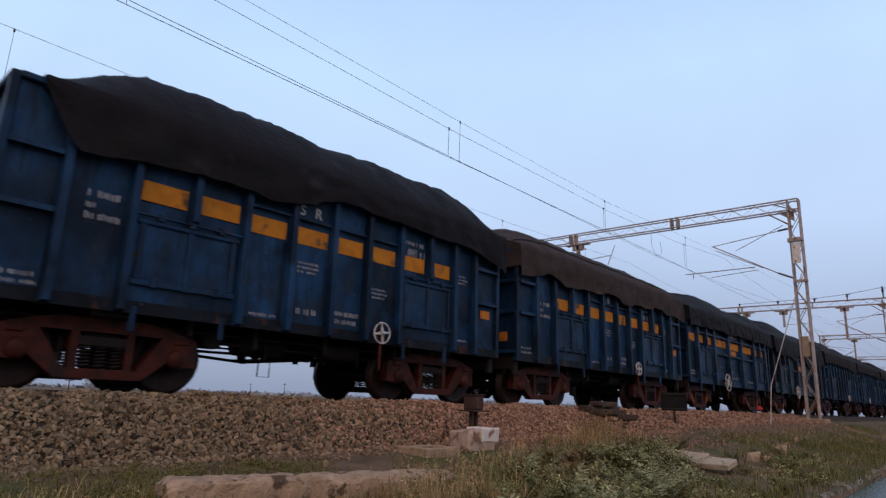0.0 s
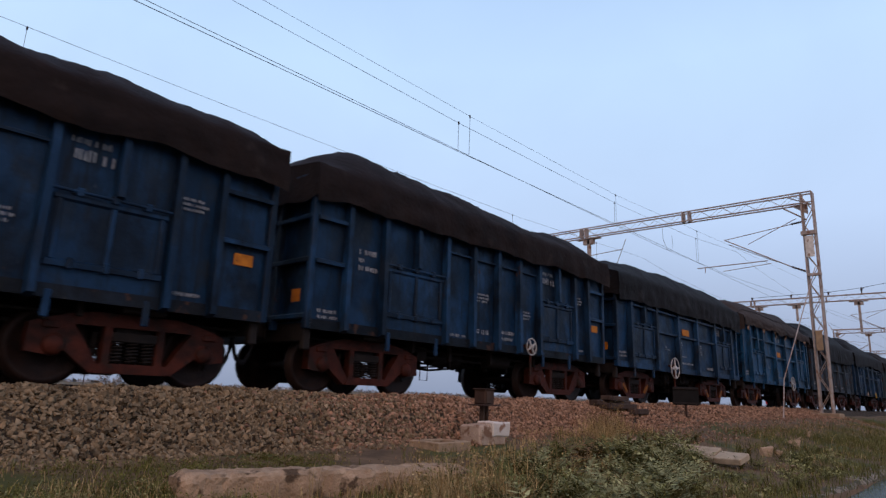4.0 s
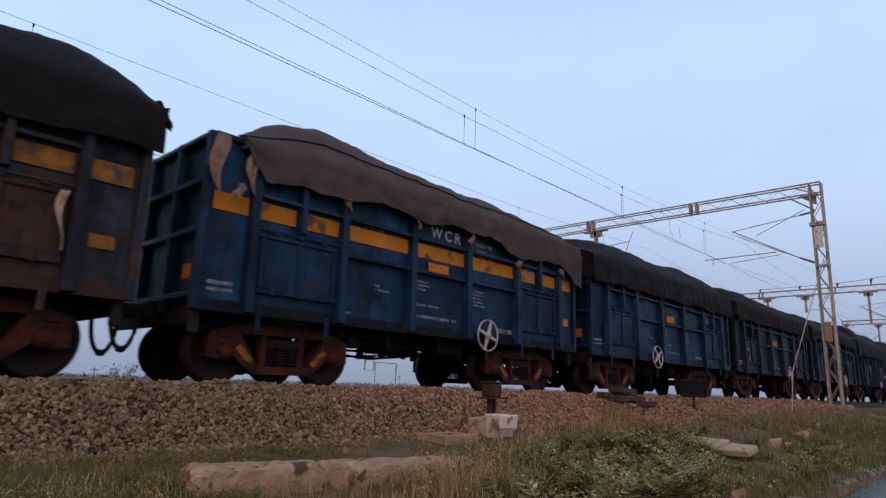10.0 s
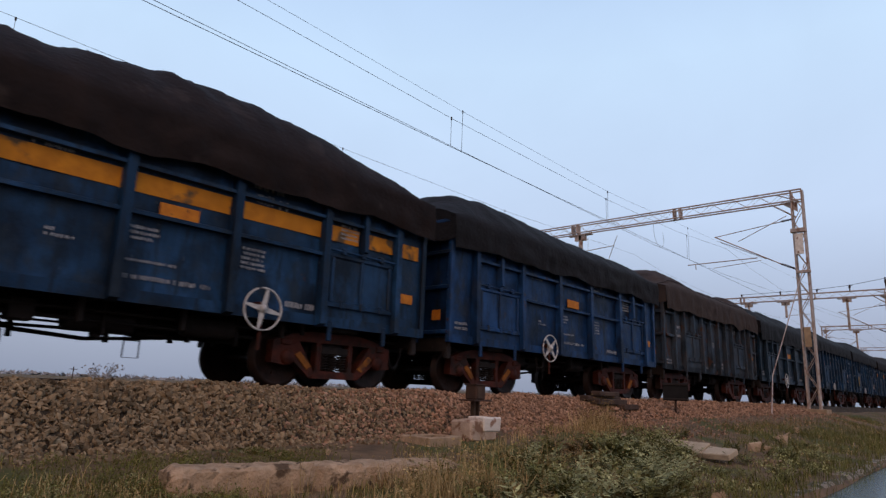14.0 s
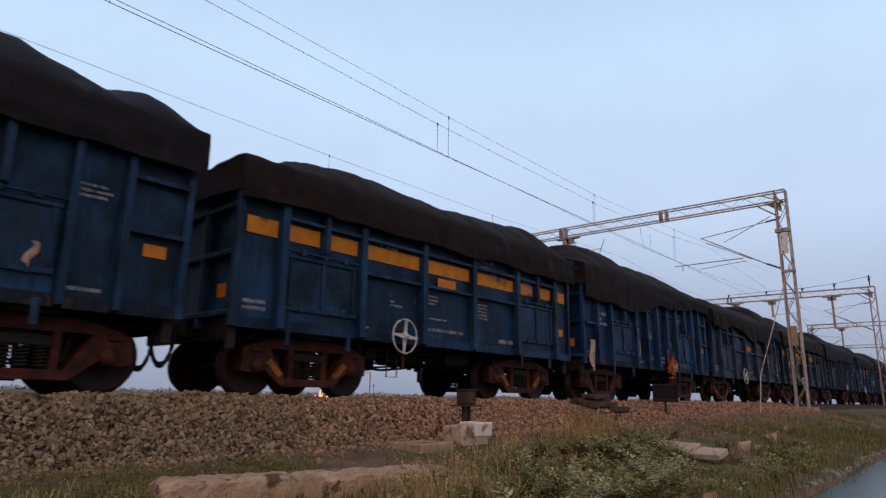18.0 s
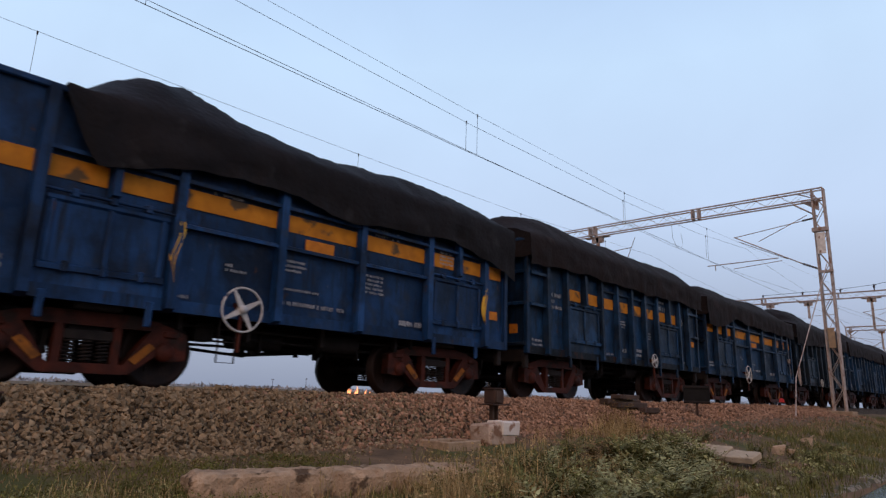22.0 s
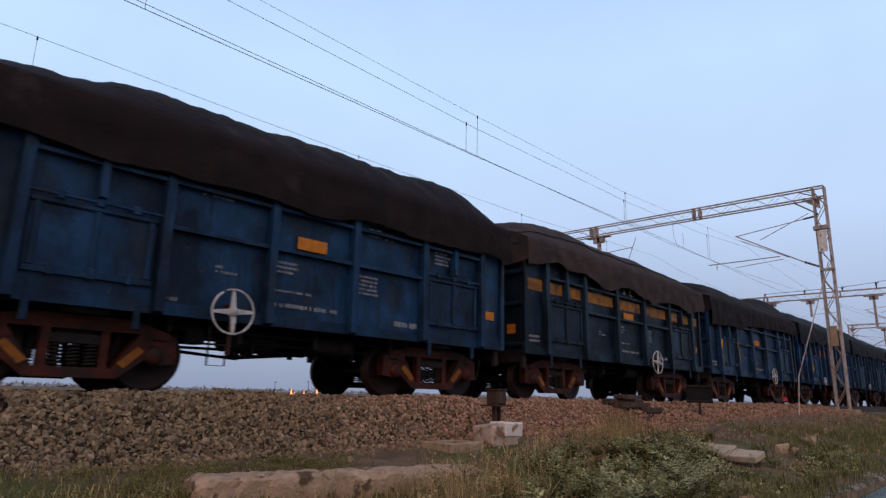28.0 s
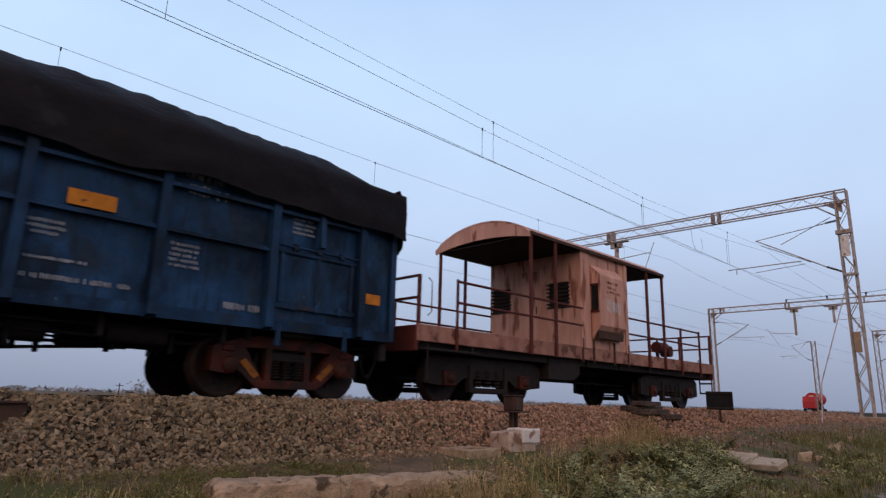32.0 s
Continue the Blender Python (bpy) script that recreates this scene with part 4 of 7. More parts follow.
    TRAIN.append((w, sum(LENGTH[k] for k in ORDER[:n])))
    return w


ORDER = "NNHHNNNHHHHHHHHHHHNHHNHNNHNHHNHNHNNHNNHHHNNH"


def heap(*values):
    return values


wagon("N", "blue", "y", "black", heap(0.50, 0.62, 0.78, 0.79, 0.74, 0.80, 0.76, 0.82, 0.45), (0.85, 0.80, 0.70, 0.76, 0.46, 0.48, 0.50, 0.58, 0.75), "S R", extras=("high",), bare=0.25)
wagon("N", "blue", "y", "tan", heap(0.40, 0.52, 0.54, 0.5, 0.53, 0.52, 0.46, 0.44, 0.26), 0.68, "S E")
wagon("H", "blue", "y", "black", heap(0.12, 0.40, 0.62, 0.60, 0.5, 0.45, 0.42, 0.62, 0.3), 0.62, "WCR")
wagon("H", "dark", "", "black", heap(0.3, 0.55, 0.7, 0.55, 0.4, 0.45, 0.5, 0.4, 0.3), (0.75, 0.82, 0.88, 0.95, 0.62, 1.12, 1.08, 0.88, 0.80), "", flashes=True, extras=("fray",))
wagon("N", "blue", "", "brown", heap(0.3, 0.5, 0.62, 0.66, 0.6, 0.52, 0.62, 0.5, 0.3), (0.65, 0.62, 0.60, 0.62, 0.62, 0.64, 0.68, 0.75, 0.90))
wagon("N", "blue", "", "brown", heap(0.30, 0.42, 0.50, 0.53, 0.58, 0.39, 0.45, 0.39, 0.36), 0.6, turned=True)
wagon("N", "blue", "", "brown", heap(0.16, 0.63, 0.62, 0.54, 0.53, 0.41, 0.37, 0.51, 0.16), 0.6)
wagon("H", "blue", "", "black", heap(0.21, 0.38, 0.49, 0.48, 0.59, 0.50, 0.54, 0.50, 0.32), 0.75, "", extras=("fray",))
wagon("H", "bright", "", "tan", heap(0.4, 0.55, 0.6, 0.56, 0.46, 0.60, 0.65, 0.45, 0.24), 0.34, "S E", extras=("tails",), turned=True)
wagon("H", "dusty", "", "black", heap(0.20, 0.40, 0.55, 0.66, 0.74, 0.68, 0.62, 0.60, 0.60, 0.62, 0.64, 0.67, 0.68, 0.54, 0.20, 0.16, 0.40), (0.35, 0.45, 0.98, 1.05, 1.00, 1.00, 0.95, 0.90, 0.80), "", False)
wagon("H", "blue", "", "black", heap(0.15, 0.68, 0.79, 0.71, 0.67, 0.58, 0.50, 0.42, 0.30), (0.80, 0.85, 0.80, 0.70, 0.68, 0.70, 0.75, 0.80, 0.80), "", False, False, extras=("sootsill", "nowheel", ("yellow", 6.3, 1.3, 0.5, 0.32), ("pale", 3.5, 1.35, 0.2, 0.35)))
wagon("H", "rusty", "", "brown", heap(0.2, 0.52, 0.66, 0.64, 0.56, 0.55, 0.6, 0.66, 0.4), 0.62, "", False, False, ("reddoor", "square"))
wagon("H", "teal", "", "tan", heap(0.30, 0.45, 0.55, 0.60, 0.62, 0.58, 0.55, 0.54, 0.62, 0.50, 0.45, 0.49, 0.46, 0.44, 0.54, 0.60, 0.85), (0.80, 0.85, 0.90, 0.70, 0.85, 0.60, 0.75, 1.00, 0.80), "", False, False, ("square", "fray", "nowheel"))
wagon("H", "brown", "f", "black", heap(0.10, 0.25, 0.40, 0.48, 0.52, 0.46, 0.43, 0.42, 0.42, 0.45, 0.47, 0.46, 0.47, 0.54, 0.64, 0.53, 0.75), (1.00, 1.00, 0.90, 0.85, 0.80, 0.75, 0.70, 0.70, 0.60), "", False, False, ("fray", "redmarks", ("pale", 9.08, 2.30, 0.10, 0.75)))
wagon("H", "blue", "y", "grey", heap(0.20, 0.52, 0.73, 0.60, 0.56, 0.50, 0.50, 0.37, 0.30), (0.85, 0.60, 0.50, 0.50, 0.45, 0.50, 0.75, 0.60, 0.90), "WCR", extras=("sootsill", "tails", ("frayed", 0.04, 3.70, 0.26, 0.85), ("frayed", 0.62, 3.62, 0.20, 0.72)), turned=True, bare=0.42)
wagon("H", "blue", "", "black", heap(0.3, 0.5, 0.58, 0.54, 0.48, 0.50, 0.62, 0.5, 0.3), 0.7)
wagon("H", "dark", "", "brown", heap(0.3, 0.5, 0.52, 0.5, 0.46, 0.42, 0.42, 0.4, 0.3), 0.66, "", extras=(("pale", 1.0, 2.0, 0.16, 0.5), ("pale", 7.6, 1.9, 0.12, 0.4)), turned=True)
wagon("H", "dark", "", "black", heap(0.37, 0.54, 0.32, 0.37, 0.56, 0.44, 0.57, 0.48, 0.60), (0.70, 0.55, 0.80, 0.75, 0.60, 0.45, 0.60, 0.50, 0.70), "S E", extras=("fray",), turned=True)
wagon("N", "dark", "y", "black", heap(0.30, 0.42, 0.78, 0.88, 0.80, 0.70, 0.63, 0.64, 0.66, 0.66, 0.66, 0.64, 0.70, 0.72, 0.55, 0.48, 0.36), (0.90, 0.95, 0.90, 0.85, 0.85, 0.90, 0.85, 0.80, 0.80), "", extras=(("pale", 8.3, 2.15, 0.2, 0.5), ("pale", 3.35, 2.4, 0.12, 0.6)))
wagon("H", "blue", "y", "brown", heap(0.28, 0.42, 0.50, 0.66, 0.80, 0.83, 0.72, 0.52, 0.36), 0.66, turned=True)
wagon("H", "cobalt", "", "black", heap(0.35, 0.6, 0.62, 0.58, 0.5, 0.45, 0.42, 0.4, 0.3), 0.66)
wagon("N", "dusty", "", "tan", heap(0.20, 0.57, 0.52, 0.35, 0.38, 0.35, 0.34, 0.53, 0.16), 0.75)
wagon("H", "dark", "", "black", heap(0.29, 0.49, 0.42, 0.56, 0.40, 0.54, 0.40, 0.48, 0.20), 0.8)
wagon("N", "blue", "y", "black", heap(0.4, 0.52, 0.6, 0.54, 0.46, 0.44, 0.50, 0.40, 0.26), 0.6, "", extras=(("pale", 8.3, 2.15, 0.2, 0.5),), turned=True)
wagon("N", "blue", "", "black", heap(0.30, 0.37, 0.44, 0.50, 0.56, 0.62, 0.68, 0.72, 0.74, 0.71, 0.68, 0.67, 0.66, 0.53, 0.41, 0.54, 0.60), 0.62, "", extras=(("yellow", 1.75, 2.2, 0.14, 0.6), ("pale", 7.9, 1.8, 0.10, 0.3)), turned=True)
wagon("H", "blue", "y", "brown", heap(0.04, 0.06, 0.25, 0.38, 0.46, 0.48, 0.42, 0.45, 0.38, 0.40, 0.45, 0.47, 0.50, 0.55, 0.60, 0.45, 0.30), 0.64)
wagon("N", "cobalt", "", "brown", heap(0.37, 0.67, 0.73, 0.59, 0.56, 0.61, 0.51, 0.40, 0.35), (0.90, 1.00, 1.05, 1.00, 0.70, 0.60, 0.55, 0.42, 0.38), "", extras=("brush", ("pale", 0.25, 1.7, 0.3, 0.8), ("pale", 3.35, 2.3, 0.1, 0.9)))
wagon("H", "slate", "", "brown", heap(0.21, 0.34, 0.42, 0.42, 0.40, 0.41, 0.42, 0.38, 0.32, 0.35, 0.44, 0.42, 0.74, 0.79, 0.72, 0.58, 0.45), (0.60, 0.70, 0.50, 0.60, 0.95, 0.80, 0.90, 0.55, 0.60), "", flashes=True, extras=(("pale", 7.62, 2.05, 0.10, 0.35), ("pale", 9.12, 2.0, 0.12, 0.75),))
wagon("H", "dark", "y", "brown", heap(0.4, 0.62, 0.66, 0.55, 0.5, 0.42, 0.45, 0.45, 0.3), 0.66, "", extras=(("pale", 0.9, 2.2, 0.2, 0.8), "square"))
wagon("N", "slate", "y", "black", heap(0.45, 0.7, 0.6, 0.5, 0.45, 0.48, 0.5, 0.45, 0.35), (0.95, 0.95, 0.90, 0.85, 0.80, 0.80, 0.80, 0.80, 0.80))
wagon("H", "cobalt", "y", "black", heap(0.12, 0.42, 0.68, 0.47, 0.34, 0.40, 0.50, 0.42, 0.30), (1.00, 1.00, 0.72, 0.60, 0.80, 0.75, 0.70, 0.75, 1.10), "", extras=(("yellow", 2.5, 2.3, 0.1, 0.8), ("yellow", 9.2, 2.3, 0.1, 0.8)), bare=0.85)
wagon("N", "blue", "y", "brown", heap(0.45, 0.6, 0.62, 0.54, 0.56, 0.53, 0.5, 0.57, 0.34), 0.66)
wagon("H", "blue", "y", "brown", heap(0.18, 0.30, 0.41, 0.44, 0.44, 0.38, 0.34, 0.36, 0.40, 0.44, 0.47, 0.49, 0.49, 0.44, 0.24, 0.06, 0.05), (0.90, 0.95, 0.60, 0.62, 0.66, 0.66, 0.70, 0.66, 0.66), "", extras=("fray", ("pale", 9.3, 2.1, 0.2, 0.7),))
wagon("N", "dark", "", "brown", heap(0.30, 0.62, 0.70, 0.54, 0.50, 0.50, 0.45, 0.40, 0.35), (0.85, 0.92, 0.85, 0.80, 0.70, 0.72, 0.70, 0.70, 0.70), "", extras=(("pale", -0.13, 1.80, 0.30, 0.80),), turned=True)
wagon("N", "blue", "y", "brown", heap(0.36, 0.60, 0.64, 0.5, 0.46, 0.5, 0.52, 0.42, 0.3), (0.75, 0.80, 0.75, 0.70, 0.72, 0.75, 0.72, 0.72, 0.72), extras=("fray", "nowheel"))
wagon("H", "blue", "", "brown", heap(0.35, 0.58, 0.64, 0.6, 0.45, 0.42, 0.42, 0.45, 0.3), 0.6)
wagon("N", "dusty", "y", "black", heap(0.23, 0.45, 0.39, 0.39, 0.52, 0.43, 0.53, 0.47, 0.26), 0.65)
wagon("N", "dark", "", "black", heap(0.37, 0.45, 0.47, 0.55, 0.37, 0.36, 0.56, 0.53, 0.18), 0.66, "S E")
wagon("H", "blue", "", "brown", heap(0.17, 0.30, 0.54, 0.52, 0.57, 0.61, 0.62, 0.70, 0.36), (0.70, 0.75, 0.80, 0.75, 0.82, 0.70, 0.76, 0.75, 0.70))
wagon("H", "dark", "f", "tan", heap(0.35, 0.55, 0.60, 0.52, 0.46, 0.48, 0.42, 0.32, 0.2), (0.50, 0.55, 0.55, 0.75, 0.60, 0.85, 0.65, 0.80, 0.60), "S E", flashes=True, turned=True)
wagon("H", "blue", "", "brown", heap(0.25, 0.35, 0.44, 0.50, 0.54, 0.50, 0.45, 0.42, 0.40, 0.38, 0.42, 0.46, 0.52, 0.66, 0.74, 0.68, 0.75), (0.95, 0.95, 0.90, 0.80, 0.65, 0.65, 0.60, 0.60, 0.60), "S E", extras=("fray", ("yellow", 0.8, 2.3, 0.08, 0.9), ("yellow", 2.45, 2.3, 0.08, 0.9)), turned=True)
wagon("N", "cobalt", "y", "black", heap(0.30, 0.50, 0.48, 0.53, 0.54, 0.50, 0.45, 0.40, 0.30), (0.95, 0.90, 0.75, 0.80, 0.70, 0.75, 0.70, 0.75, 0.75), "", extras=(("yellow", 1.7, 2.1, 0.14, 0.5),), turned=True)
wagon("N", "blue", "", "black", heap(0.4, 0.62, 0.58, 0.5, 0.42, 0.45, 0.42, 0.4, 0.3), (0.80, 0.82, 0.78, 0.80, 0.76, 0.78, 0.72, 0.70, 0.75), turned=True)
wagon("H", "blue", "", "black", heap(0.35, 0.4, 0.42, 0.42, 0.46, 0.44, 0.40, 0.32, 0.14), (0.72, 0.78, 0.70, 0.72, 0.75, 0.70, 0.72, 0.78, 0.80), extras=("drape",))


# ---- the brake van at the end of the train ----
def brake_van():
    v = tagged(new("brake_van"), "faded pink-cream guard's brake van with open verandas", "brake van")
    a, b = 0.24, 13.56
    dz = 1.42
    y = -1.50
    part("deck", Shape().box(a + 0.05, b - 0.07, -1.43, 1.43, dz - 0.10, dz, 0.01), RUSTY, v, "worn steel deck")
    for yy in (y, -y - 0.06):
        part("deck_fascia", Shape().box(a, b, yy, yy + 0.06, 1.14, dz + 0.04, 0.01), VANDECK, v, "dirty pink-brown deck edge")
    for x in (a - 0.02, b - 0.06):
        part("headstock", Shape().box(x, x + 0.08, -1.48, 1.48, 0.95, dz + 0.02, 0.02), VANRED, v, "dull red headstock")
    s = Shape().box(a + 0.1, b - 0.1, -0.3, 0.3, 0.85, 1.2, 0.02)
    for x in (4.6, 6.2, 7.8, 9.4):
        s.box(x - 0.06, x + 0.06, -1.4, 1.4, 1.0, 1.30)
    part("underframe", s, UNDER, v)
    for yy in (-1.34, 1.26):
        part("side_girder", Shape().box(a + 0.2, b - 0.2, yy, yy + 0.08, 0.98, 1.32, 0.01), UNDER, v)
    part("battery_box", Shape().prism([(4.55, 0.62), (5.55, 0.62), (5.85, 0.78), (5.85, 1.0), (4.55, 1.0)], -1.36, -0.7), UNDER, v)
    part("air_reservoir", Shape().tube([(7.2, 0.5, 0.9), (8.6, 0.5, 0.9)], 0.2, 12), UNDER, v)
    part("brake_pull_rod", Shape().tube([(4.4, -0.5, 0.62), (9.4, -0.5, 0.62)], 0.03, 6), UNDER, v)
    for x in (2.65, 11.15):
        bg = part("bogie", Shape().prism([(-0.22, 0.6), (0.22, 0.6), (0.24, 0.95), (-0.24, 0.95)], -1.0, 1.0), UNDER, v, "dark plate-framed bogie", None, pose(x, 0, 0))
        for yy in (-1.14, 1.04):
            fr = Shape().prism([(-1.85, 0.40), (-1.85, 0.84), (-1.65, 0.94), (1.65, 0.94), (1.85, 0.84), (1.85, 0.40), (1.45, 0.36), (0.95, 0.38), (0.75, 0.52), (-0.75, 0.52), (-0.95, 0.38), (-1.45, 0.36)], yy, yy + 0.10)
            part("side_frame", fr, UNDER, bg)
            part("spring_plank", Shape().box(-0.55, 0.55, yy - 0.05, yy + 0.12, 0.22, 0.34, 0.02).box(-0.62, -0.50, yy - 0.05, yy + 0.08, 0.24, 0.80, 0.01).box(0.50, 0.62, yy - 0.05, yy + 0.08, 0.24, 0.80, 0.01), UNDER, bg)
            for k in (-0.3, 0.0, 0.3):
                sp = Shape()
                for q in range(5):
                    sp.tube([(k, yy + 0.03, 0.36 + q * 0.075), (k, yy + 0.03, 0.40 + q * 0.075)], 0.095, 10)
                part("spring", sp, UNDER, bg)
            for k in (-1.2, 1.2):
                part("axle_box", Shape().box(k - 0.17, k + 0.17, yy - 0.09, yy + 0.1, 0.34, 0.66, 0.03).turned([(0.0, -0.12), (0.09, -0.12), (0.11, -0.07)], k, yy, 0.5, 10), BOGIE, bg, "rust-red axle box")
        for k in (-1.2, 1.2):
            w = part("wheelset", wheelset, WHEEL, bg, "", "wheelset", pose(k, 0, 0.5))
            WHEELS.append((w, k))
    # cabin
    c0, c1, top = 5.76, 8.05, 3.90
    part("cabin_side", Shape().box(c0, c1, y + 0.01, y + 0.06, dz, top), VAN, v)
    part("cabin_side", Shape().box(c0, c1, -y - 0.06, -y - 0.01, dz, top), VAN, v)
    for x in (c0, c1 - 0.05):
        s = Shape()
        s.box(x, x + 0.05, -1.44, 1.44, dz, 2.46)
        s.box(x, x + 0.05, -1.44, 1.44, 3.14, top + 0.15)
        for y0, y1 in ((-1.44, -1.14), (-0.52, 0.78), (1.40, 1.44)):
            s.box(x, x + 0.05, y0, y1, 2.46, 3.14)
        part("cabin_end", s, VAN, v, "cream end wall with two shuttered windows")
    for y0 in (-1.14, 0.78):
        wnd = part("window", Shape().box(c0 + 0.03, c0 + 0.045, y0, y0 + 0.62, 2.46, 3.14), RUSTY, v, "dark shuttered window")
        for i in range(7):
            part("slat", Shape().box(c0 - 0.04, c0 + 0.02, y0 - 0.04, y0 + 0.66, 2.46 + i * 0.10, 2.50 + i * 0.10), UNDER, wnd)
    door = part("end_door", Shape().box(c0 - 0.025, c0 - 0.002, -0.26, 0.60, dz + 0.02, 3.52, 0.01), VAN, v, "cream end door")
    part("door_handle", Shape().tube([(c0 - 0.06, -0.16, 2.35), (c0 - 0.06, -0.16, 2.55)], 0.015, 6), RUSTY, door)
    for yy in (-0.31, 0.61):
        part("door_frame", Shape().box(c0 - 0.05, c0 - 0.002, yy, yy + 0.04, dz + 0.02, 3.56), VAN, v)
    for x, wd in ((c0 - 0.02, 0.42), (c1 - 0.16, 0.16)):
        part("corner_post", Shape().box(x, x + wd, y - 0.03, y + 0.02, dz, top, 0.012), VAN, v)
    for x in (c0 + 0.02, c0 + 0.52, 7.28, c1 - 0.06):
        part("fascia_strap", Shape().box(x - 0.03, x + 0.03, y - 0.035, y - 0.002, 1.08, dz + 0.25, 0.008), RUSTY, v, "rusty strap")
    # side look-out: hooded top, foot that slopes inwards
    x0, x1, out = 6.22, 7.50, y - 0.27
    pro = [(y, 3.60), (out + 0.02, 3.34), (out, 3.30), (out, 2.02), (y - 0.02, 1.68)]
    s, n = Shape(), 5
    s.add([(x0, p, z) for p, z in pro] + [(x1, p, z) for p, z in pro], [(4, 3, 2, 1, 0), (5, 6, 7, 8, 9)] + [(k, (k + 1) % n, (k + 1) % n + n, k + n) for k in range(n)])
    ducket = part("side_lookout", s, VAN, v, "projecting cream side look-out")
    # flat plate on the face, its colour standing for the unlit inside
    part("lookout_window", Shape().box(x0 - 0.012, x0 - 0.002, out + 0.04, y - 0.03, 2.40, 3.04), DARKIN, ducket, "dark narrow window")
    part("window_rim", Shape().box(x0 - 0.03, x0, out + 0.02, y - 0.01, 2.35, 2.40).box(x0 - 0.03, x0, out + 0.02, y - 0.01, 3.04, 3.09), VANRED, ducket)
    part("foot_plate", Shape().prism([(x0 + 0.02, 1.90), (x1 - 0.02, 1.90), (x1 - 0.06, 1.70), (x0 + 0.06, 1.70)], y - 0.19, y - 0.03), RUSTY, ducket, "rust-stained foot")
    part("small_lettering", bars(((0.62, 0.09, 6), (0.45, 0.08, 5), (0.66, 0.08, 7)), 6.55, 3.20, out - 0.001, 4), VANRED, ducket)
    part("small_lettering", bars(((0.68, 0.36, 4),), 6.55, 2.72, out - 0.001, 9), WHITE, ducket)
    # roof: shallow arch over cabin and verandas
    r0, r1 = 3.60, 10.20
    prof = []
    for i in range(17):
        q = -1 + 2 * i / 16
        prof.append((1.57 * q, 3.93 + 0.50 * (1 - q * q) ** 0.8))
    vv, ff = [], []
    n = len(prof)
    for x in (r0, r1):
        for lift in (0.0, -0.05):
            vv += [(x, p, z + lift) for p, z in prof]
    for i in range(n - 1):
        ff += [(i, i + 1, 2 * n + i + 1, 2 * n + i), (n + i + 1, n + i, 3 * n + i, 3 * n + i + 1), (i + 1, i, n + i, n + i + 1), (2 * n + i, 2 * n + i + 1, 3 * n + i + 1, 3 * n + i)]
    ff += [(0, 2 * n, 3 * n, n), (n - 1, 2 * n - 1, 4 * n - 1, 3 * n - 1)]
    part("roof", Shape().add(vv, ff), VAN, v, "arched cream roof")
    # a dark sheet below the cream roof over each veranda
    for xa, xb in ((r0 + 0.05, c0 - 0.01), (c1 + 0.01, r1 - 0.05)):
        part("veranda_ceiling", Shape().box(xa, xb, -1.50, 1.50, 3.86, 3.885), UNDER, v, "dark veranda ceiling")
    for yy in (-1.585, 1.555):
        part("gutter", Shape().box(r0, r1, yy, yy + 0.03, 3.87, 3.96, 0.01), RUSTY, v, "rusty gutter rim")
    for x in (r0, r1 - 0.04):
        vv, ff = [], []
        for p, z in prof:
            vv += [(x, p, z - 0.04), (x + 0.04, p, z - 0.04), (x + 0.04, p, 3.82 + 0.16 * (1 - (p / 1.56) ** 2)), (x, p, 3.82 + 0.16 * (1 - (p / 1.56) ** 2))]
        for i in range(n - 1):
            for k in range(4):
                ff.append((i * 4 + k, i * 4 + (k + 1) % 4, i * 4 + 4 + (k + 1) % 4, i * 4 + 4 + k))
        ff += [(0, 3, 2, 1), (n * 4 - 4, n * 4 - 3, n * 4 - 2, n * 4 - 1)]
        part("roof_fascia", Shape().add(vv, ff), VAN, v)
    for x in (3.68, 4.64, 9.16, 10.12):
        part("roof_post", Shape().tube([(x, y - 0.03, 1.12), (x, y - 0.03, 3.90)], 0.045, 8), VANRED, v)
        part("roof_post", Shape().tube([(x, -y - 0.06, dz), (x, -y - 0.06, 3.90)], 0.045, 8), VANRED, v)
    # railings
    def rail(x0, x1, yy, posts, foot):
        for z in (1.97, 2.40):
            part("railing", Shape().tube([(x0, yy, z), (x1, yy, z)], 0.028, 6), VANRED, v, "dull red tubular railing")
        for x in posts:
            part("railing_post", Shape().tube([(x, yy, foot), (x, yy, 2.44)], 0.034, 6), VANRED, v)
    rail(1.27, c0, y - 0.035, (1.27,), 1.02)
    rail(a + 0.1, c0, -y - 0.03, (a + 0.1, 2.2), dz)
    rail(c1, 12.5, y - 0.035, (11.2, 12.5), 1.02)
    rail(c1, b - 0.1, -y - 0.03, (12.2, b - 0.12), dz)
    for x in (a + 0.06, b - 0.06):
        for z in (1.97, 2.39):
            part("end_railing", Shape().tube([(x, y + 0.05, z), (x, -y - 0.05, z)], 0.03, 6), VANRED, v)
        for yy in (y + 0.05, -0.4, 0.4):
            part("railing_post", Shape().tube([(x, yy, dz - 0.3), (x, yy, 2.41)], 0.045 if yy < -1 else 0.035, 6), VANRED, v)
    part("side_grab_rail", Shape().tube([(a + 0.2, y - 0.05, 2.35), (a + 0.28, y - 0.07, 2.28), (a + 0.28, y - 0.07, 1.7), (a + 0.2, y - 0.05, 1.62)], 0.012, 6), VANRED, v)
    part("hand_brake_stand", Shape().tube([(10.9, -0.9, dz), (10.9, -0.9, dz + 0.5)], 0.06, 8).tube([(10.7, -0.95, dz + 0.42), (11.3, -0.95, dz + 0.42)], 0.17, 12), VANRED, v, "red brake drum")
    part("tail_drum", Shape().tube([(11.5, -1.05, dz + 0.34), (11.5, -0.75, dz + 0.34)], 0.17, 14), VANRED, v)
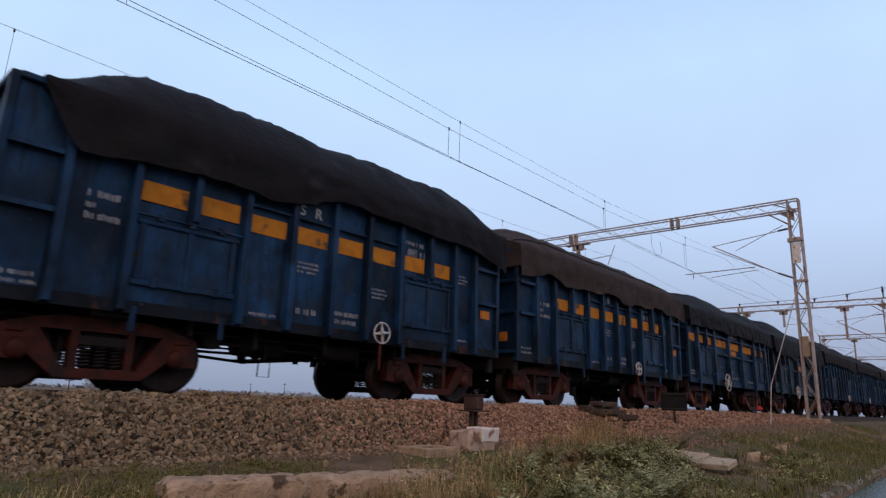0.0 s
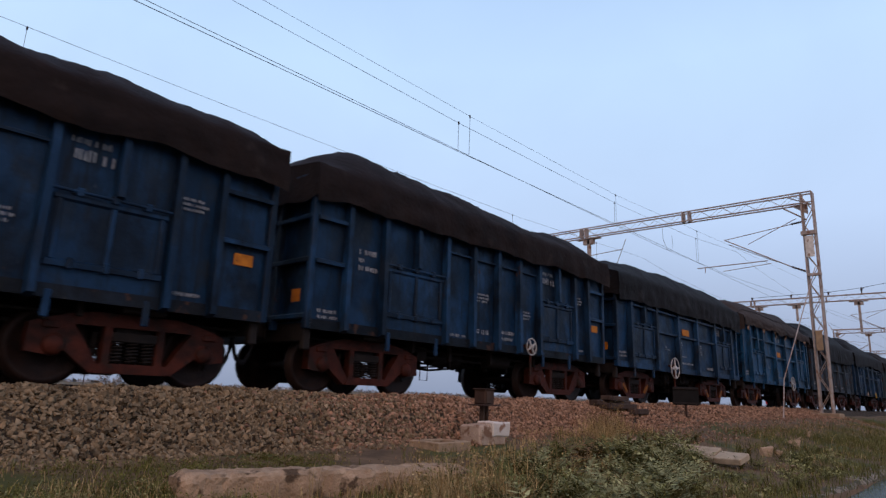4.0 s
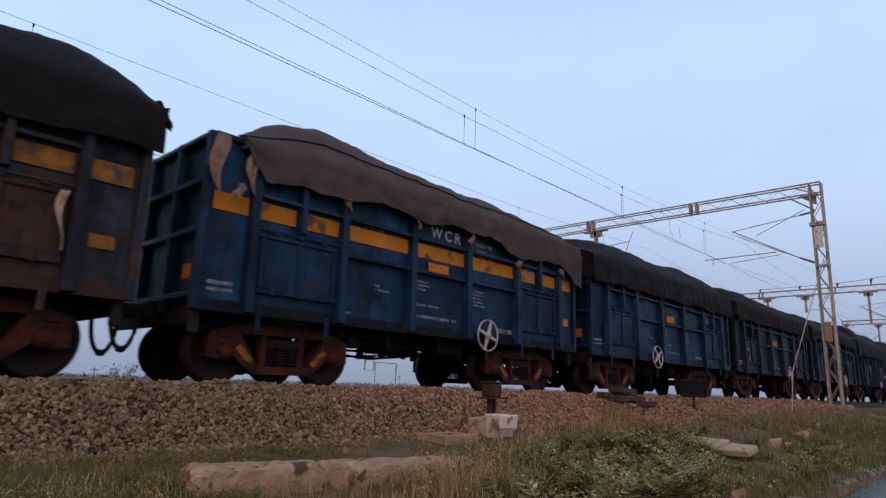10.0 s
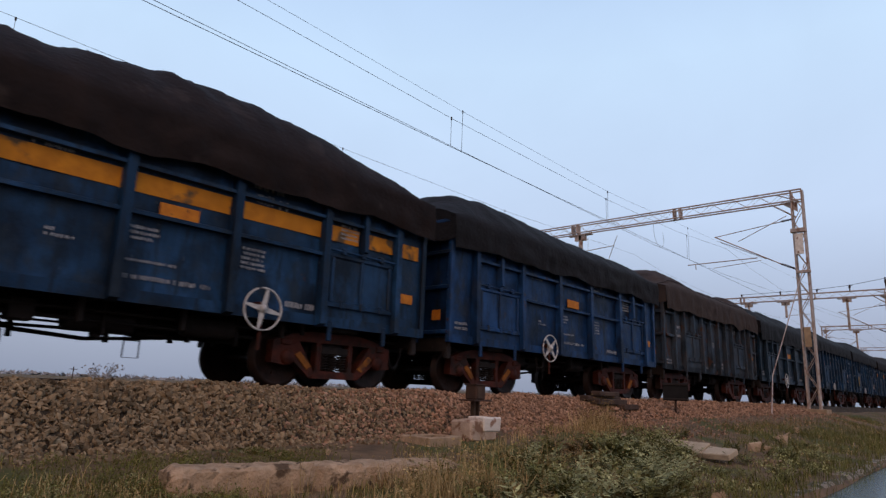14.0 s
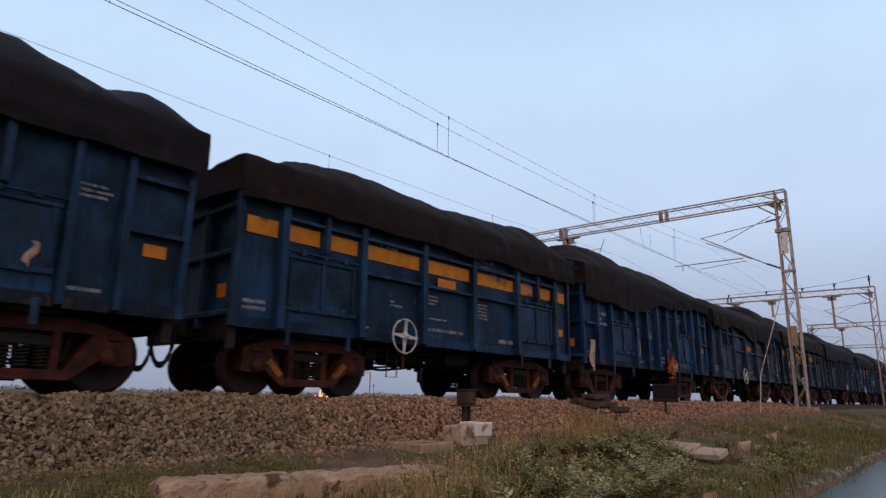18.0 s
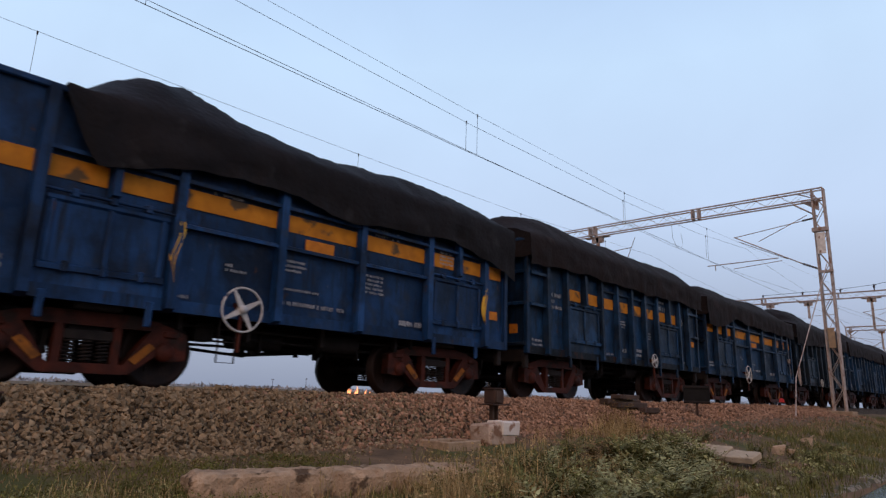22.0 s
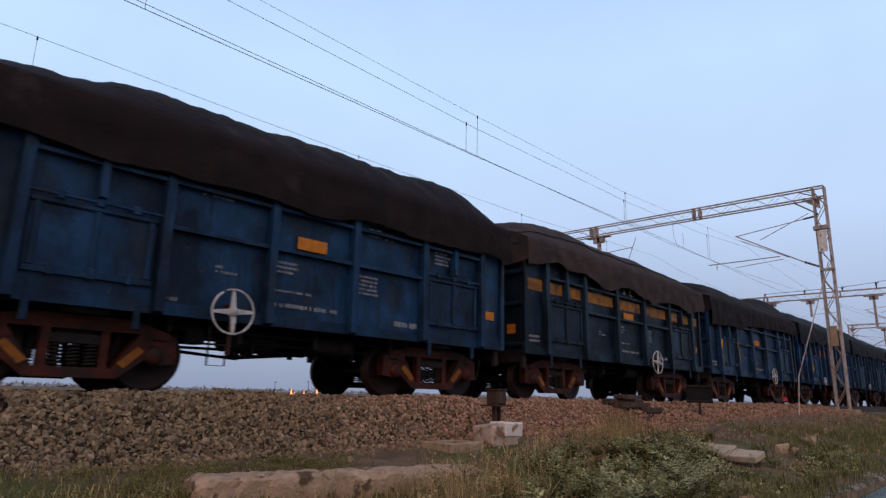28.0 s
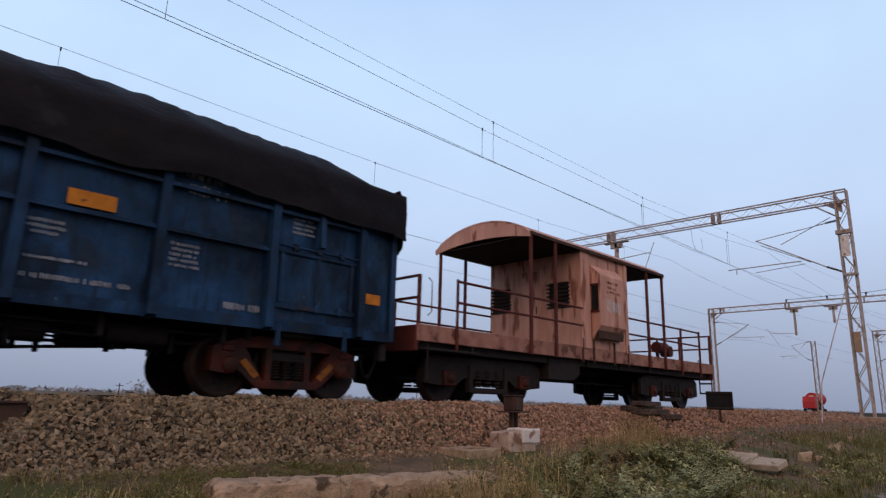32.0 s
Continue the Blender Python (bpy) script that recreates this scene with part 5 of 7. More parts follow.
    part("foot_step", Shape().box(0.4, 1.9, y - 0.06, y + 0.1, 0.98, 1.02, 0.01).tube([(0.5, y - 0.02, 0.4), (0.5, y - 0.02, 1.1)], 0.02, 6).tube([(1.75, y - 0.02, 0.98), (1.75, y - 0.02, 1.15)], 0.02, 6), UNDER, v)
    part("end_ladder", Shape().tube([(b + 0.02, y + 0.1, 0.5), (b + 0.02, y + 0.1, dz + 0.2)], 0.02, 6).tube([(b + 0.02, y + 0.5, 0.5), (b + 0.02, y + 0.5, dz + 0.2)], 0.02, 6).box(b, b + 0.1, y + 0.1, y + 0.5, 0.5, 0.55).box(b, b + 0.1, y + 0.1, y + 0.5, 0.82, 0.87), UNDER, v)
    for x, d in ((a, -1), (b, 1)):
        part("coupler", Shape().box(min(x, x + d * 0.5), max(x, x + d * 0.5), -0.12, 0.12, 0.94, 1.18, 0.03), UNDER, v)
    part("brake_hose", hose, UNDER, v, "", "hose", pose(b + 0.1, 0, 0))
    TRAIN.append((v, sum(LENGTH[k] for k in ORDER)))


brake_van()


# ---- ground ----
def smooth(a, b, x):
    q = np.clip((x - a) / (b - a), 0, 1)
    return q * q * (3 - 2 * q)


def lumps(x, y, k, seed):
    """Cheap sums of waves: a smooth uneven surface."""
    r = np.random.RandomState(seed)
    out = 0 * x
    for _ in range(7):
        a, p = r.uniform(0, 6.28), r.uniform(0, 6.28)
        f = k * r.uniform(0.6, 1.7)
        out = out + np.sin(f * (np.cos(a) * x + np.sin(a) * y) + p)
    return out / 7


def ground_at(x, y):
    x, y = np.asarray(x, float), np.asarray(y, float)
    foot = -0.70 + 0.45 * smooth(2, 26, x)
    near = foot + (-1.0 - foot) * smooth(7.2, 2.4, y) + 0.05 * lumps(x, y, 1.6, 3) + 0.010 * lumps(x, y, 4, 4)
    ditch = 1.90 + 0.022 * x
    near = near + (-1.0 - near) * smooth(ditch + 0.7, ditch + 0.1, y) * smooth(5.5, 8.0, x)
    near = near - 0.55 * smooth(ditch, ditch - 0.3, y) * smooth(6.6, 8.0, x)
    far = -0.62 + 0.08 * lumps(x, y, 0.12, 5)
    return near + (far - near) * smooth(15, 24, y)


def spaced(lo, hi, fine_lo, fine_hi, step, grow):
    out, x, s = [], fine_hi, step
    out = list(np.arange(fine_lo, fine_hi, step))
    while x < hi:
        out.append(x)
        s *= grow
        x += s
    out.append(hi)
    x, s = fine_lo - step, step
    while x > lo:
        out.append(x)
        s *= grow
        x -= s
    out.append(lo)
    return np.array(sorted(set(out)))


gx = spaced(-900, 4500, -2, 30, 0.22, 1.22)
gy = spaced(-900, 3500, 0, 9, 0.16, 1.22)
X, Y = np.meshgrid(gx, gy, indexing="ij")
Z = ground_at(X, Y)
nx, ny = len(gx), len(gy)
idx = np.arange(nx * ny).reshape(nx, ny)
quads = np.stack([idx[:-1, :-1], idx[1:, :-1], idx[1:, 1:], idx[:-1, 1:]], -1).reshape(-1, 4)
ground = tagged(arrays("ground", np.stack([X, Y, Z], -1).reshape(-1, 3), quads, SOIL, None, True), "dusty brown soil with patches of low green growth", "ground", kind="structure")

# water in the ditch
wx = np.array([6.6, 14, 40, 120.0])
wv = np.array([(x, y, -1.10) for x in wx for y in (-12.0, 1.86 + 0.022 * x)])
tagged(arrays("water", wv, np.array([(0, 2, 3, 1), (2, 4, 5, 3), (4, 6, 7, 5)]), WATER), "still grey-blue water in a roadside ditch", "water", kind="structure")

# ---- ballast bed, rails and sleepers ----
BEDX = np.concatenate([np.arange(-12, 34, 0.35), np.arange(34, 120, 2.0), np.arange(120, 701, 20.0)])


def bed_profile(x):
    g = float(ground_at(x, 7.0))
    c = -0.022 + 0.02 * math.sin(x * 1.7) + 0.016 * math.sin(x * 4.3 + 1) + 0.012 * math.sin(x * 9.1)
    wall = 1.0 - float(smooth(1.30, 2.15, x))
    return [(6.75, g - 0.06), (7.0, g + 0.02), (7.30, g + (c - g) * 0.36), (7.60, g + (c - g) * (0.72 - 0.3 * wall)), (7.86, c - 0.06 - 0.32 * wall), (8.05, c - 0.25 * wall), (8.40, c), (8.85, c - 0.06), (9.2, -0.16), (11.2, -0.16), (11.9, -0.18), (13.0, -0.45), (13.9, -0.36), (14.2, -0.32), (17.0, -0.36), (18.6, -0.8)]


bv, bf = [], []
for i, x in enumerate(BEDX):
    p = bed_profile(float(x))
    m = len(p)
    bv += [(float(x), y, z) for y, z in p]
    if i:
        bf += [((i - 1) * m + k, i * m + k, i * m + k + 1, (i - 1) * m + k + 1) for k in range(m - 1)]
ballast = tagged(arrays("ballast_bed", bv, bf, SHADED_BED, None, True), "rust-brown crushed stone ballast bed under the rails", "ballast", kind="structure")


def rail_profile():
    half = [(0.036, 0.0), (0.036, -0.045), (0.009, -0.06), (0.009, -0.14), (0.068, -0.155), (0.068, -0.17)]
    return half + [(-y, z) for y, z in half[::-1]]


def rail_line(y):
    prof = rail_profile()
    v, f, n = [], [], len(prof)
    for x in (-60, 700):
        v += [(x, y + p, z) for p, z in prof]
    f = [(k, (k + 1) % n, n + (k + 1) % n, n + k) for k in range(n)] + [tuple(range(n))[::-1], tuple(range(n, 2 * n))]
    return Shape().add(v, f)


for y0, low, words in ((TRACK, 0.0, "steel rails of the line that carries the train"), (15.2, -0.16, "steel rails of the second line")):
    tr = tagged(new("railway_track"), words, "railway track", kind="structure")
    tr.matrix_basis = pose(0, 0, low)
    for k in (-0.873, 0.873):
        part("rail", rail_line(y0 + k), WHEEL, tr, "brown rail with a worn head")
    for i in range(70):
        part("sleeper", lambda: Shape().prism([(-0.12, -0.30), (0.12, -0.30), (0.10, -0.165), (-0.10, -0.165)], -1.37, 1.37), CONCRETE, tr, "", "sleeper", pose(-4 + i * 0.65, y0, 0))

# stones of the shoulder
rs = np.random.RandomState(8)


def chip():
    """An angular crushed stone: the hull of a few points."""
    bm = bmesh.new()
    k = rs.uniform(0.6, 1.25, 3)
    for _ in range(9):
        d = rs.normal(size=3)
        bm.verts.new((d / np.linalg.norm(d) * rs.uniform(0.85, 1.15)) * k)
    bmesh.ops.convex_hull(bm, input=bm.verts[:])
    bmesh.ops.delete(bm, geom=[p for p in bm.verts if not p.link_faces], context="VERTS")
    bmesh.ops.recalc_face_normals(bm, faces=bm.faces[:])
    bm.verts.index_update()
    v = np.array([p.co[:] for p in bm.verts])
    f = np.array([[q.index for q in p.verts] for p in bm.faces])
    bm.free()
    return v, f


STONES = [chip() for _ in range(14)]


def bed_height(x, y):
    """Heights of the bed's surface at arrays of places."""
    out = np.zeros(len(x))
    for i in range(len(x)):
        p = bed_profile(float(x[i]))
        out[i] = np.interp(y[i], [q[0] for q in p], [q[1] for q in p])
    return out


def turn_of(q):
    w, x, y, z = q.T
    return np.stack([1 - 2 * (y * y + z * z), 2 * (x * y - z * w), 2 * (x * z + y * w), 2 * (x * y + z * w), 1 - 2 * (x * x + z * z), 2 * (y * z - x * w), 2 * (x * z - y * w), 2 * (y * z + x * w), 1 - 2 * (x * x + y * y)], -1).reshape(-1, 3, 3)


def stones_at(x, y, z, size):
    q = rs.normal(size=(len(x), 4))
    q /= np.linalg.norm(q, axis=1)[:, None]
    R = turn_of(q)
    kinds = rs.randint(0, len(STONES), len(x))
    at = np.stack([x, y, z], -1)
    vs, fs, count = [], [], 0
    for k, (sv, sf) in enumerate(STONES):
        pick = np.nonzero(kinds == k)[0]
        v = np.einsum("nij,nkj->nki", R[pick], sv[None] * size[pick][:, None, None]) + at[pick][:, None, :]
        vs.append(v.reshape(-1, 3))
        fs.append((sf[None] + (np.arange(len(pick)) * len(sv))[:, None, None] + count).reshape(-1, 3))
        count += len(pick) * len(sv)
    return np.concatenate(vs), np.concatenate(fs)


def scatter(x0, x1, y0, y1, count, size, lift):
    x, y = rs.uniform(x0, x1, count), rs.uniform(y0, y1, count)
    s = rs.uniform(*size, count)
    return x, y, bed_height(x, y) + s * rs.uniform(-0.15, lift, count), s


blocks = [scatter(-0.5, 6.0, 6.82, 8.75, 12500, (0.024, 0.046), 0.8), scatter(6.0, 14.0, 6.85, 8.75, 14000, (0.024, 0.046), 0.8), scatter(14.0, 34.0, 6.9, 8.8, 10000, (0.032, 0.055), 0.6), scatter(-0.5, 6.0, 6.4, 6.9, 420, (0.012, 0.036), 0.3), scatter(6.0, 14.0, 6.3, 6.9, 420, (0.012, 0.036), 0.3), scatter(0.5, 16.0, 5.2, 6.5, 320, (0.010, 0.026), 0.3), scatter(9.0, 34.0, 5.0, 6.9, 2600, (0.014, 0.036), 0.3), scatter(9.0, 34.0, 6.3, 7.0, 1800, (0.018, 0.042), 0.3)]
xs, ys, zs, ss = (np.concatenate(c) for c in zip(*blocks))
ground_z = ground_at(xs, ys)
zs = np.where(ys < 6.78, ground_z + ss * 0.4, zs)
# towards the junction box more of the stones are redder and paler
red = rs.uniform(0, 1, len(xs)) < smooth(3.5, 10.0, xs)
for pick, m, words in ((~red, STONE, "angular grey-brown ballast stones"), (red, STONE_RED, "angular pale reddish ballast stones")):
    v, f = stones_at(xs[pick], ys[pick], zs[pick], ss[pick])
    tagged(arrays("ballast_stones", v, f, m, ballast), words, kind="stuff")
x, y, z, s = scatter(2.2, 5.2, 7.05, 8.0, 300, (0.040, 0.056), 0.9)
stone_meshes = []
for k in range(6):
    me = bpy.data.meshes.new("ballast_stone")
    me.from_pydata(STONES[k][0].tolist(), [], STONES[k][1].tolist())
    me.materials.append(STONE_ONE)
    stone_meshes.append(me)
for i in range(300):
    o = new("ballast_stone", stone_meshes[i % 6])
    o.parent = ballast
    o.matrix_basis = Matrix.LocRotScale((x[i], y[i], z[i] + 0.012), Euler(rs.uniform(0, 6.28, 3)), (s[i],) * 3)

# rusted retaining plate at the end of the shoulder
rp = tagged(new("retaining_wall"), "dark rusted steel plate holding back the ballast", "retaining wall", kind="structure")
part("plate", Shape().box(-8, 1.72, 7.86, 7.90, -0.50, -0.08, 0.006), RUSTY, rp)
part("top_flange", Shape().box(-8, 1.73, 7.82, 7.96, -0.085, -0.06, 0.005), RUSTY, rp)


# ---- overhead line ----
def mast(parent, x, y, z0, z1, label="lattice steel mast"):
    m = part("mast", Shape().box(x - 0.20, x + 0.20, y - 0.27, y - 0.20, z0, z1, 0.01).box(x - 0.20, x + 0.20, y + 0.20, y + 0.27, z0, z1, 0.01), GALV, parent, label)
    s = Shape()
    n = max(4, int((z1 - z0) / 0.7))
    for i in range(n):
        za, zb = z0 + 0.3 + (z1 - z0 - 0.5) * i / n, z0 + 0.3 + (z1 - z0 - 0.5) * (i + 1) / n
        for xx in (x - 0.18, x + 0.18):
            a, b = (y - 0.2, y + 0.2) if i % 2 else (y + 0.2, y - 0.2)
            s.tube([(xx, a, za), (xx, b, zb)], 0.018, 4, False)
    part("lacing", s, GALV, m)["kind"] = "stuff"
    return m


def drop_arm(parent, x, y, z0, z1):
    s = Shape().box(x - 0.10, x + 0.10, y - 0.09, y + 0.09, z0, z1, 0.01)
    s.box(x - 0.14, x + 0.14, y - 0.75, y + 0.75, z1, z1 + 0.07, 0.01).prism([(x - 0.1, z1 - 0.3), (x + 0.1, z1 - 0.3), (x + 0.1, z1), (x - 0.1, z1)], y - 0.35, y + 0.35)
    return part("drop_arm", s, GALV, parent, "short steel arm under the beam")


def cantilever(parent, x, y, z, d, reach=3.3):
    """Bracket tubes with insulators; d: the side (in y) to which it reaches."""
    part("bracket_tube", Shape().tube([(x, y + d * 0.9, z + 0.45), (x - 0.2, y + d * (reach + 0.5), z + 2.10)], 0.03, 6).tube([(x, y + d * 0.7, z + 2.5), (x - 0.2, y + d * (reach + 0.5), z + 2.08)], 0.02, 6).tube([(x, y + d * 0.5, z + 2.75), (x - 0.1, y + d * (reach - 0.6), z + 1.75)], 0.018, 6).tube([(x, y + d * 1.5, z + 0.75), (x - 0.1, y + d * (reach + 0.3), z + 1.85)], 0.018, 6), GALV, parent)
    part("registration_tube", Shape().tube([(x, y + d * 1.9, z + 0.85), (x - 0.25, y + d * (reach + 1.9), z + 0.77)], 0.025, 6).tube([(x - 0.2, y + d * 1.7, z + 0.66), (x - 0.3, y + d * (reach + 0.6), z + 0.48)], 0.016, 6).tube([(x - 0.25, y + d * (reach + 1.5), z + 0.77), (x - 0.25, y + d * (reach + 1.5), z + 0.5)], 0.02, 6), GALV, parent)
    for a, b in (((x, y + d * 0.22, z + 0.12), (x, y + d * 0.9, z + 0.45)), ((x, y + d * 0.22, z + 2.56), (x, y + d * 0.75, z + 2.5))):
        a, b = Vector(a), Vector(b)
        ins = Shape()
        for i in range(6):
            p = a + (b - a) * (i / 6)
            ins.tube([p, p + (b - a) * 0.09], 0.055, 8)
        ins.tube([a, b], 0.03, 6)
        part("insulator", ins, INSUL, parent, "brown ribbed insulator")


def portal(x, y0, y1, top, base0, base1, arms, words):
    p = tagged(new("overhead_line_portal"), words, "overhead line portal", "portals over the tracks")
    m = mast(p, x, y0, base0, top - 0.05)
    mast(p, x, y1, base1, top - 0.05)
    for y, z in ((y0, base0), (y1, base1)):
        part("footing", Shape().box(x - 0.5, x + 0.5, y - 0.55, y + 0.55, z - 0.5, z + 0.1, 0.03), CONCRETE, p, "concrete footing")
    s = Shape()
    for z in (top - 0.05, top - 0.56):
        for xx in (x - 0.2, x + 0.2):
            s.box(xx - 0.03, xx + 0.03, y0 - 0.25, y1 + 0.25, z - 0.032, z + 0.032, 0.006)
    b = part("beam", s, GALV, p, "long twin-chord steel beam")
    n = int((y1 - y0) / 0.55)
    lace = Shape()
    for i in range(n):
        ya, yb = y0 + (y1 - y0) * i / n, y0 + (y1 - y0) * (i + 1) / n
        za, zb = (top - 0.1, top - 0.52) if i % 2 else (top - 0.52, top - 0.1)
        for xx in (x - 0.2, x + 0.2):
            lace.tube([(xx, ya, za), (xx, yb, zb)], 0.008, 4, False)
    part("lacing", lace, GALV, b)["kind"] = "stuff"
    for y in np.arange(y0 + 5.6, y1, 6.2):
        part("splice_frame", Shape().box(x - 0.24, x + 0.24, y - 0.025, y + 0.025, top - 0.60, top + 0.0, 0.01).box(x - 0.24, x + 0.24, y + 0.30, y + 0.35, top - 0.60, top + 0.0, 0.01), GALV, b)
    for y, d in ((y0, 1), (y1, -1)):
        part("gusset", Shape().add([(x - 0.02, y, top - 1.1), (x - 0.02, y + d * 0.75, top - 0.56), (x - 0.02, y, top - 0.56), (x + 0.02, y, top - 1.1), (x + 0.02, y + d * 0.75, top - 0.56), (x + 0.02, y, top - 0.56)], [(0, 1, 2), (5, 4, 3), (0, 3, 4, 1), (1, 4, 5, 2), (2, 5, 3, 0)]), GALV, p)
        part("knee_brace", Shape().tube([(x, y + d * 0.1, top - 1.35), (x, y + d * 1.1, top - 0.6)], 0.04, 6).tube([(x, y - d * 0.1, top - 0.6), (x, y + d * 0.9, top - 0.1)], 0.03, 6), GALV, p)
    cantilever(p, x - 0.1, y0, top - 4.0, 1)
    cantilever(p, x - 0.1, y1, top - 4.0, -1)
    for y, low, d in arms:
        drop_arm(p, x, y, top - low, top - 0.72)
        part("bracket_tube", Shape().tube([(x, y + d * 0.1, top - low + 0.2), (x - 0.3, y + d * 2.3, top - low + 0.25)], 0.022, 6).tube([(x, y + d * 1.6, top - low - 0.9), (x - 0.3, y + d * 2.5, top - low + 0.8)], 0.018, 6), GALV, p)
    return p, m


p1, m1 = portal(32.6, 6.86, 26.4, 10.1, -0.22, -0.5, ((18.5, 1.9, -1),), "weathered steel lattice portal spanning the railway lines")
part("painted_plate", Shape().box(32.34, 32.37, 6.70, 7.05, 6.9, 7.9, 0.01), WHITEWASH, p1, "faded white plate")
part("caution_band", Shape().box(32.36, 32.39, 6.72, 7.0, 2.6, 3.5, 0.01), mat("faded_ochre_band", (0.34, 0.225, 0.13), (0.24, 0.16, 0.1), 0.8), p1, "faded ochre band")
part("switch_gear", Shape().box(32.3, 32.5, 6.55, 7.2, 7.95, 8.15, 0.02), GALV, p1)
part("wire_clamp", Shape().box(32.3, 32.45, 6.5, 7.1, 6.0, 6.12, 0.01), GALV, p1)
p2, m2 = portal(66.0, 7.5, 26.8, 10.2, -0.25, -0.5, ((18.9, 3.2, 1), (15.6, 2.2, -1), (10.6, 3.4, 1)), "distant weathered steel lattice portal over the tracks")
for y, h in ((7.6, 1.0), (10.3, 0.55), (12.9, 0.35), (16.0, 0.35), (19.5, 0.3)):
    part("top_insulator", Shape().tube([(66, y, 10.15), (66, y, 10.2 + h)], 0.05, 6).tube([(66, y, 10.2 + h * 0.45), (66, y, 10.2 + h * 0.75)], 0.09, 8).box(65.96, 66.04, y - 0.22, y + 0.05, 10.2 + h * 0.8, 10.24 + h * 0.8), INSUL, p2, "brown post insulator")
part("top_conductor", Shape().tube([(66, 7.6, 11.1), (66, 10.3, 10.7), (66, 12.9, 10.52), (66, 19.5, 10.45)], 0.02, 5), WIRE, p2)
portal(95.0, 7.3, 18.2, 10.2, -0.25, -0.5, ((14.6, 3.0, 1),), "far weathered steel lattice portal over the tracks")
portal(132.0, 7.3, 20.0, 10.2, -0.25, -0.5, ((14.0, 3.0, 1),), "far weathered steel lattice portal over the tracks")
for x, y, h in ((89.0, 23.7, 8.6),):
    o = tagged(new("overhead_line_mast"), "single slender steel overhead line mast", "mast")
    mast(o, x, y, -0.7, h)
    cantilever(o, x, y, h - 2.6, 1, 2.0)

# stay of the first portal
stay = tagged(new("mast_stay"), "pale steel stay rod with a forked ground anchor", "stay")
part("rod", Shape().tube([(32.4, 6.75, 6.4), (27.4, 7.15, 1.1), (24.3, 6.45, -0.28)], 0.022, 6), GALV, stay)
part("fork", Shape().tube([(24.1, 6.45, -0.55), (24.15, 6.33, -0.42), (24.3, 6.45, -0.28), (24.2, 6.58, -0.42), (24.1, 6.58, -0.58)], 0.03, 6), GALV, stay, "forked anchor")
part("anchor_block", Shape().box(23.6, 24.5, 6.1, 7.0, -0.75, -0.50, 0.03), CONCRETE, stay)


def line(name, pts, r, words, drops=()):
    o = tagged(new(name), words, "overhead wire", "overhead wires")
    part("wire", Shape().tube(pts, r * 0.82, 5), WIRE, o)
    for x, y, z0, z1 in drops:
        part("dropper", Shape().tube([(x, y, z0), (x, y, z1)], 0.0055, 4).tube([(x, y, z1 - 0.05), (x, y, z1 + 0.03)], 0.02, 5), WIRE, o)


def far_part(y, z, amp):
    out = []
    for x in range(36, 400, 6):
        q = ((x - 32.6) % 33.4) / 33.4
        out.append((x, y, z - amp * 4 * q * (1 - q)))
    return out


line("contact_wire", [(-45, 10.05, 6.40), (3, 10.05, 6.16), (11, 10.05, 6.10), (24, 10.05, 6.05), (32.6, 10.2, 6.05)] + [(x, 10.2, 6.0) for x in (66, 150, 400)], 0.0085, "thin dark contact wire over the line")
line("catenary_wire", [(-45, 10.05, 8.3), (-12, 10.05, 7.4), (4.7, 10.05, 7.04), (11.3, 10.05, 6.87), (19.7, 10.05, 6.84), (26, 10.1, 7.05), (32.6, 10.2, 7.6)] + far_part(10.2, 7.5, 0.7), 0.0065, "thin dark catenary wire over the line", ((11.2, 10.05, 6.10, 6.88), (19.5, 10.05, 6.07, 6.84), (3.2, 10.05, 6.15, 7.08), (27.0, 10.1, 6.05, 7.1)))
line("contact_wire", [(-45, 10.35, 7.3), (3.3, 10.35, 6.44), (12, 10.35, 6.30), (24, 10.35, 6.14), (32.6, 10.4, 6.3), (66, 11, 8.0)], 0.0075, "thin dark contact wire of an overlapping section")
line("catenary_wire", [(-45, 10.35, 8.8), (5.4, 10.35, 7.59), (12, 10.35, 7.43), (20.3, 10.35, 7.36), (32.6, 10.4, 7.9), (66, 11, 9.4)], 0.0052, "thin dark catenary wire of an overlapping section", ((11.98, 10.35, 6.30, 7.43), (20.2, 10.35, 6.2, 7.36), (28.0, 10.4, 6.2, 7.7)))
line("catenary_wire", [(-45, 15.2, 8.2), (-10, 15.2, 7.62), (3, 15.2, 7.54), (8, 15.2, 7.48), (12, 15.2, 7.46), (21, 15.2, 7.50), (32.6, 15.2, 7.9)] + far_part(15.2, 7.8, 0.6), 0.0065, "thin dark catenary wire over the second line", ((2.75, 15.2, 5.4, 7.52), (11.8, 15.2, 5.4, 7.46), (20.5, 15.2, 5.4, 7.5), (27.5, 15.2, 5.4, 7.7)))
line("contact_wire", [(-45, 15.2, 5.4), (32.6, 15.2, 5.38), (400, 15.2, 5.5)], 0.0085, "thin dark contact wire over the second line")
line("feeder_wire", [(-45, 20.5, 6.1), (32.6, 20.5, 6.0), (66, 20.5, 6.0), (400, 20.5, 6.0)], 0.0065, "thin dark wire beyond the second line")
line("jumper_wire", [(32.4, 13.9, 9.4), (32.35, 13.85, 8.7), (32.3, 13.65, 8.15), (32.3, 13.42, 7.95), (32.3, 13.3, 8.3), (32.3, 13.35, 8.8)], 0.010, "looped jumper cable under the beam")

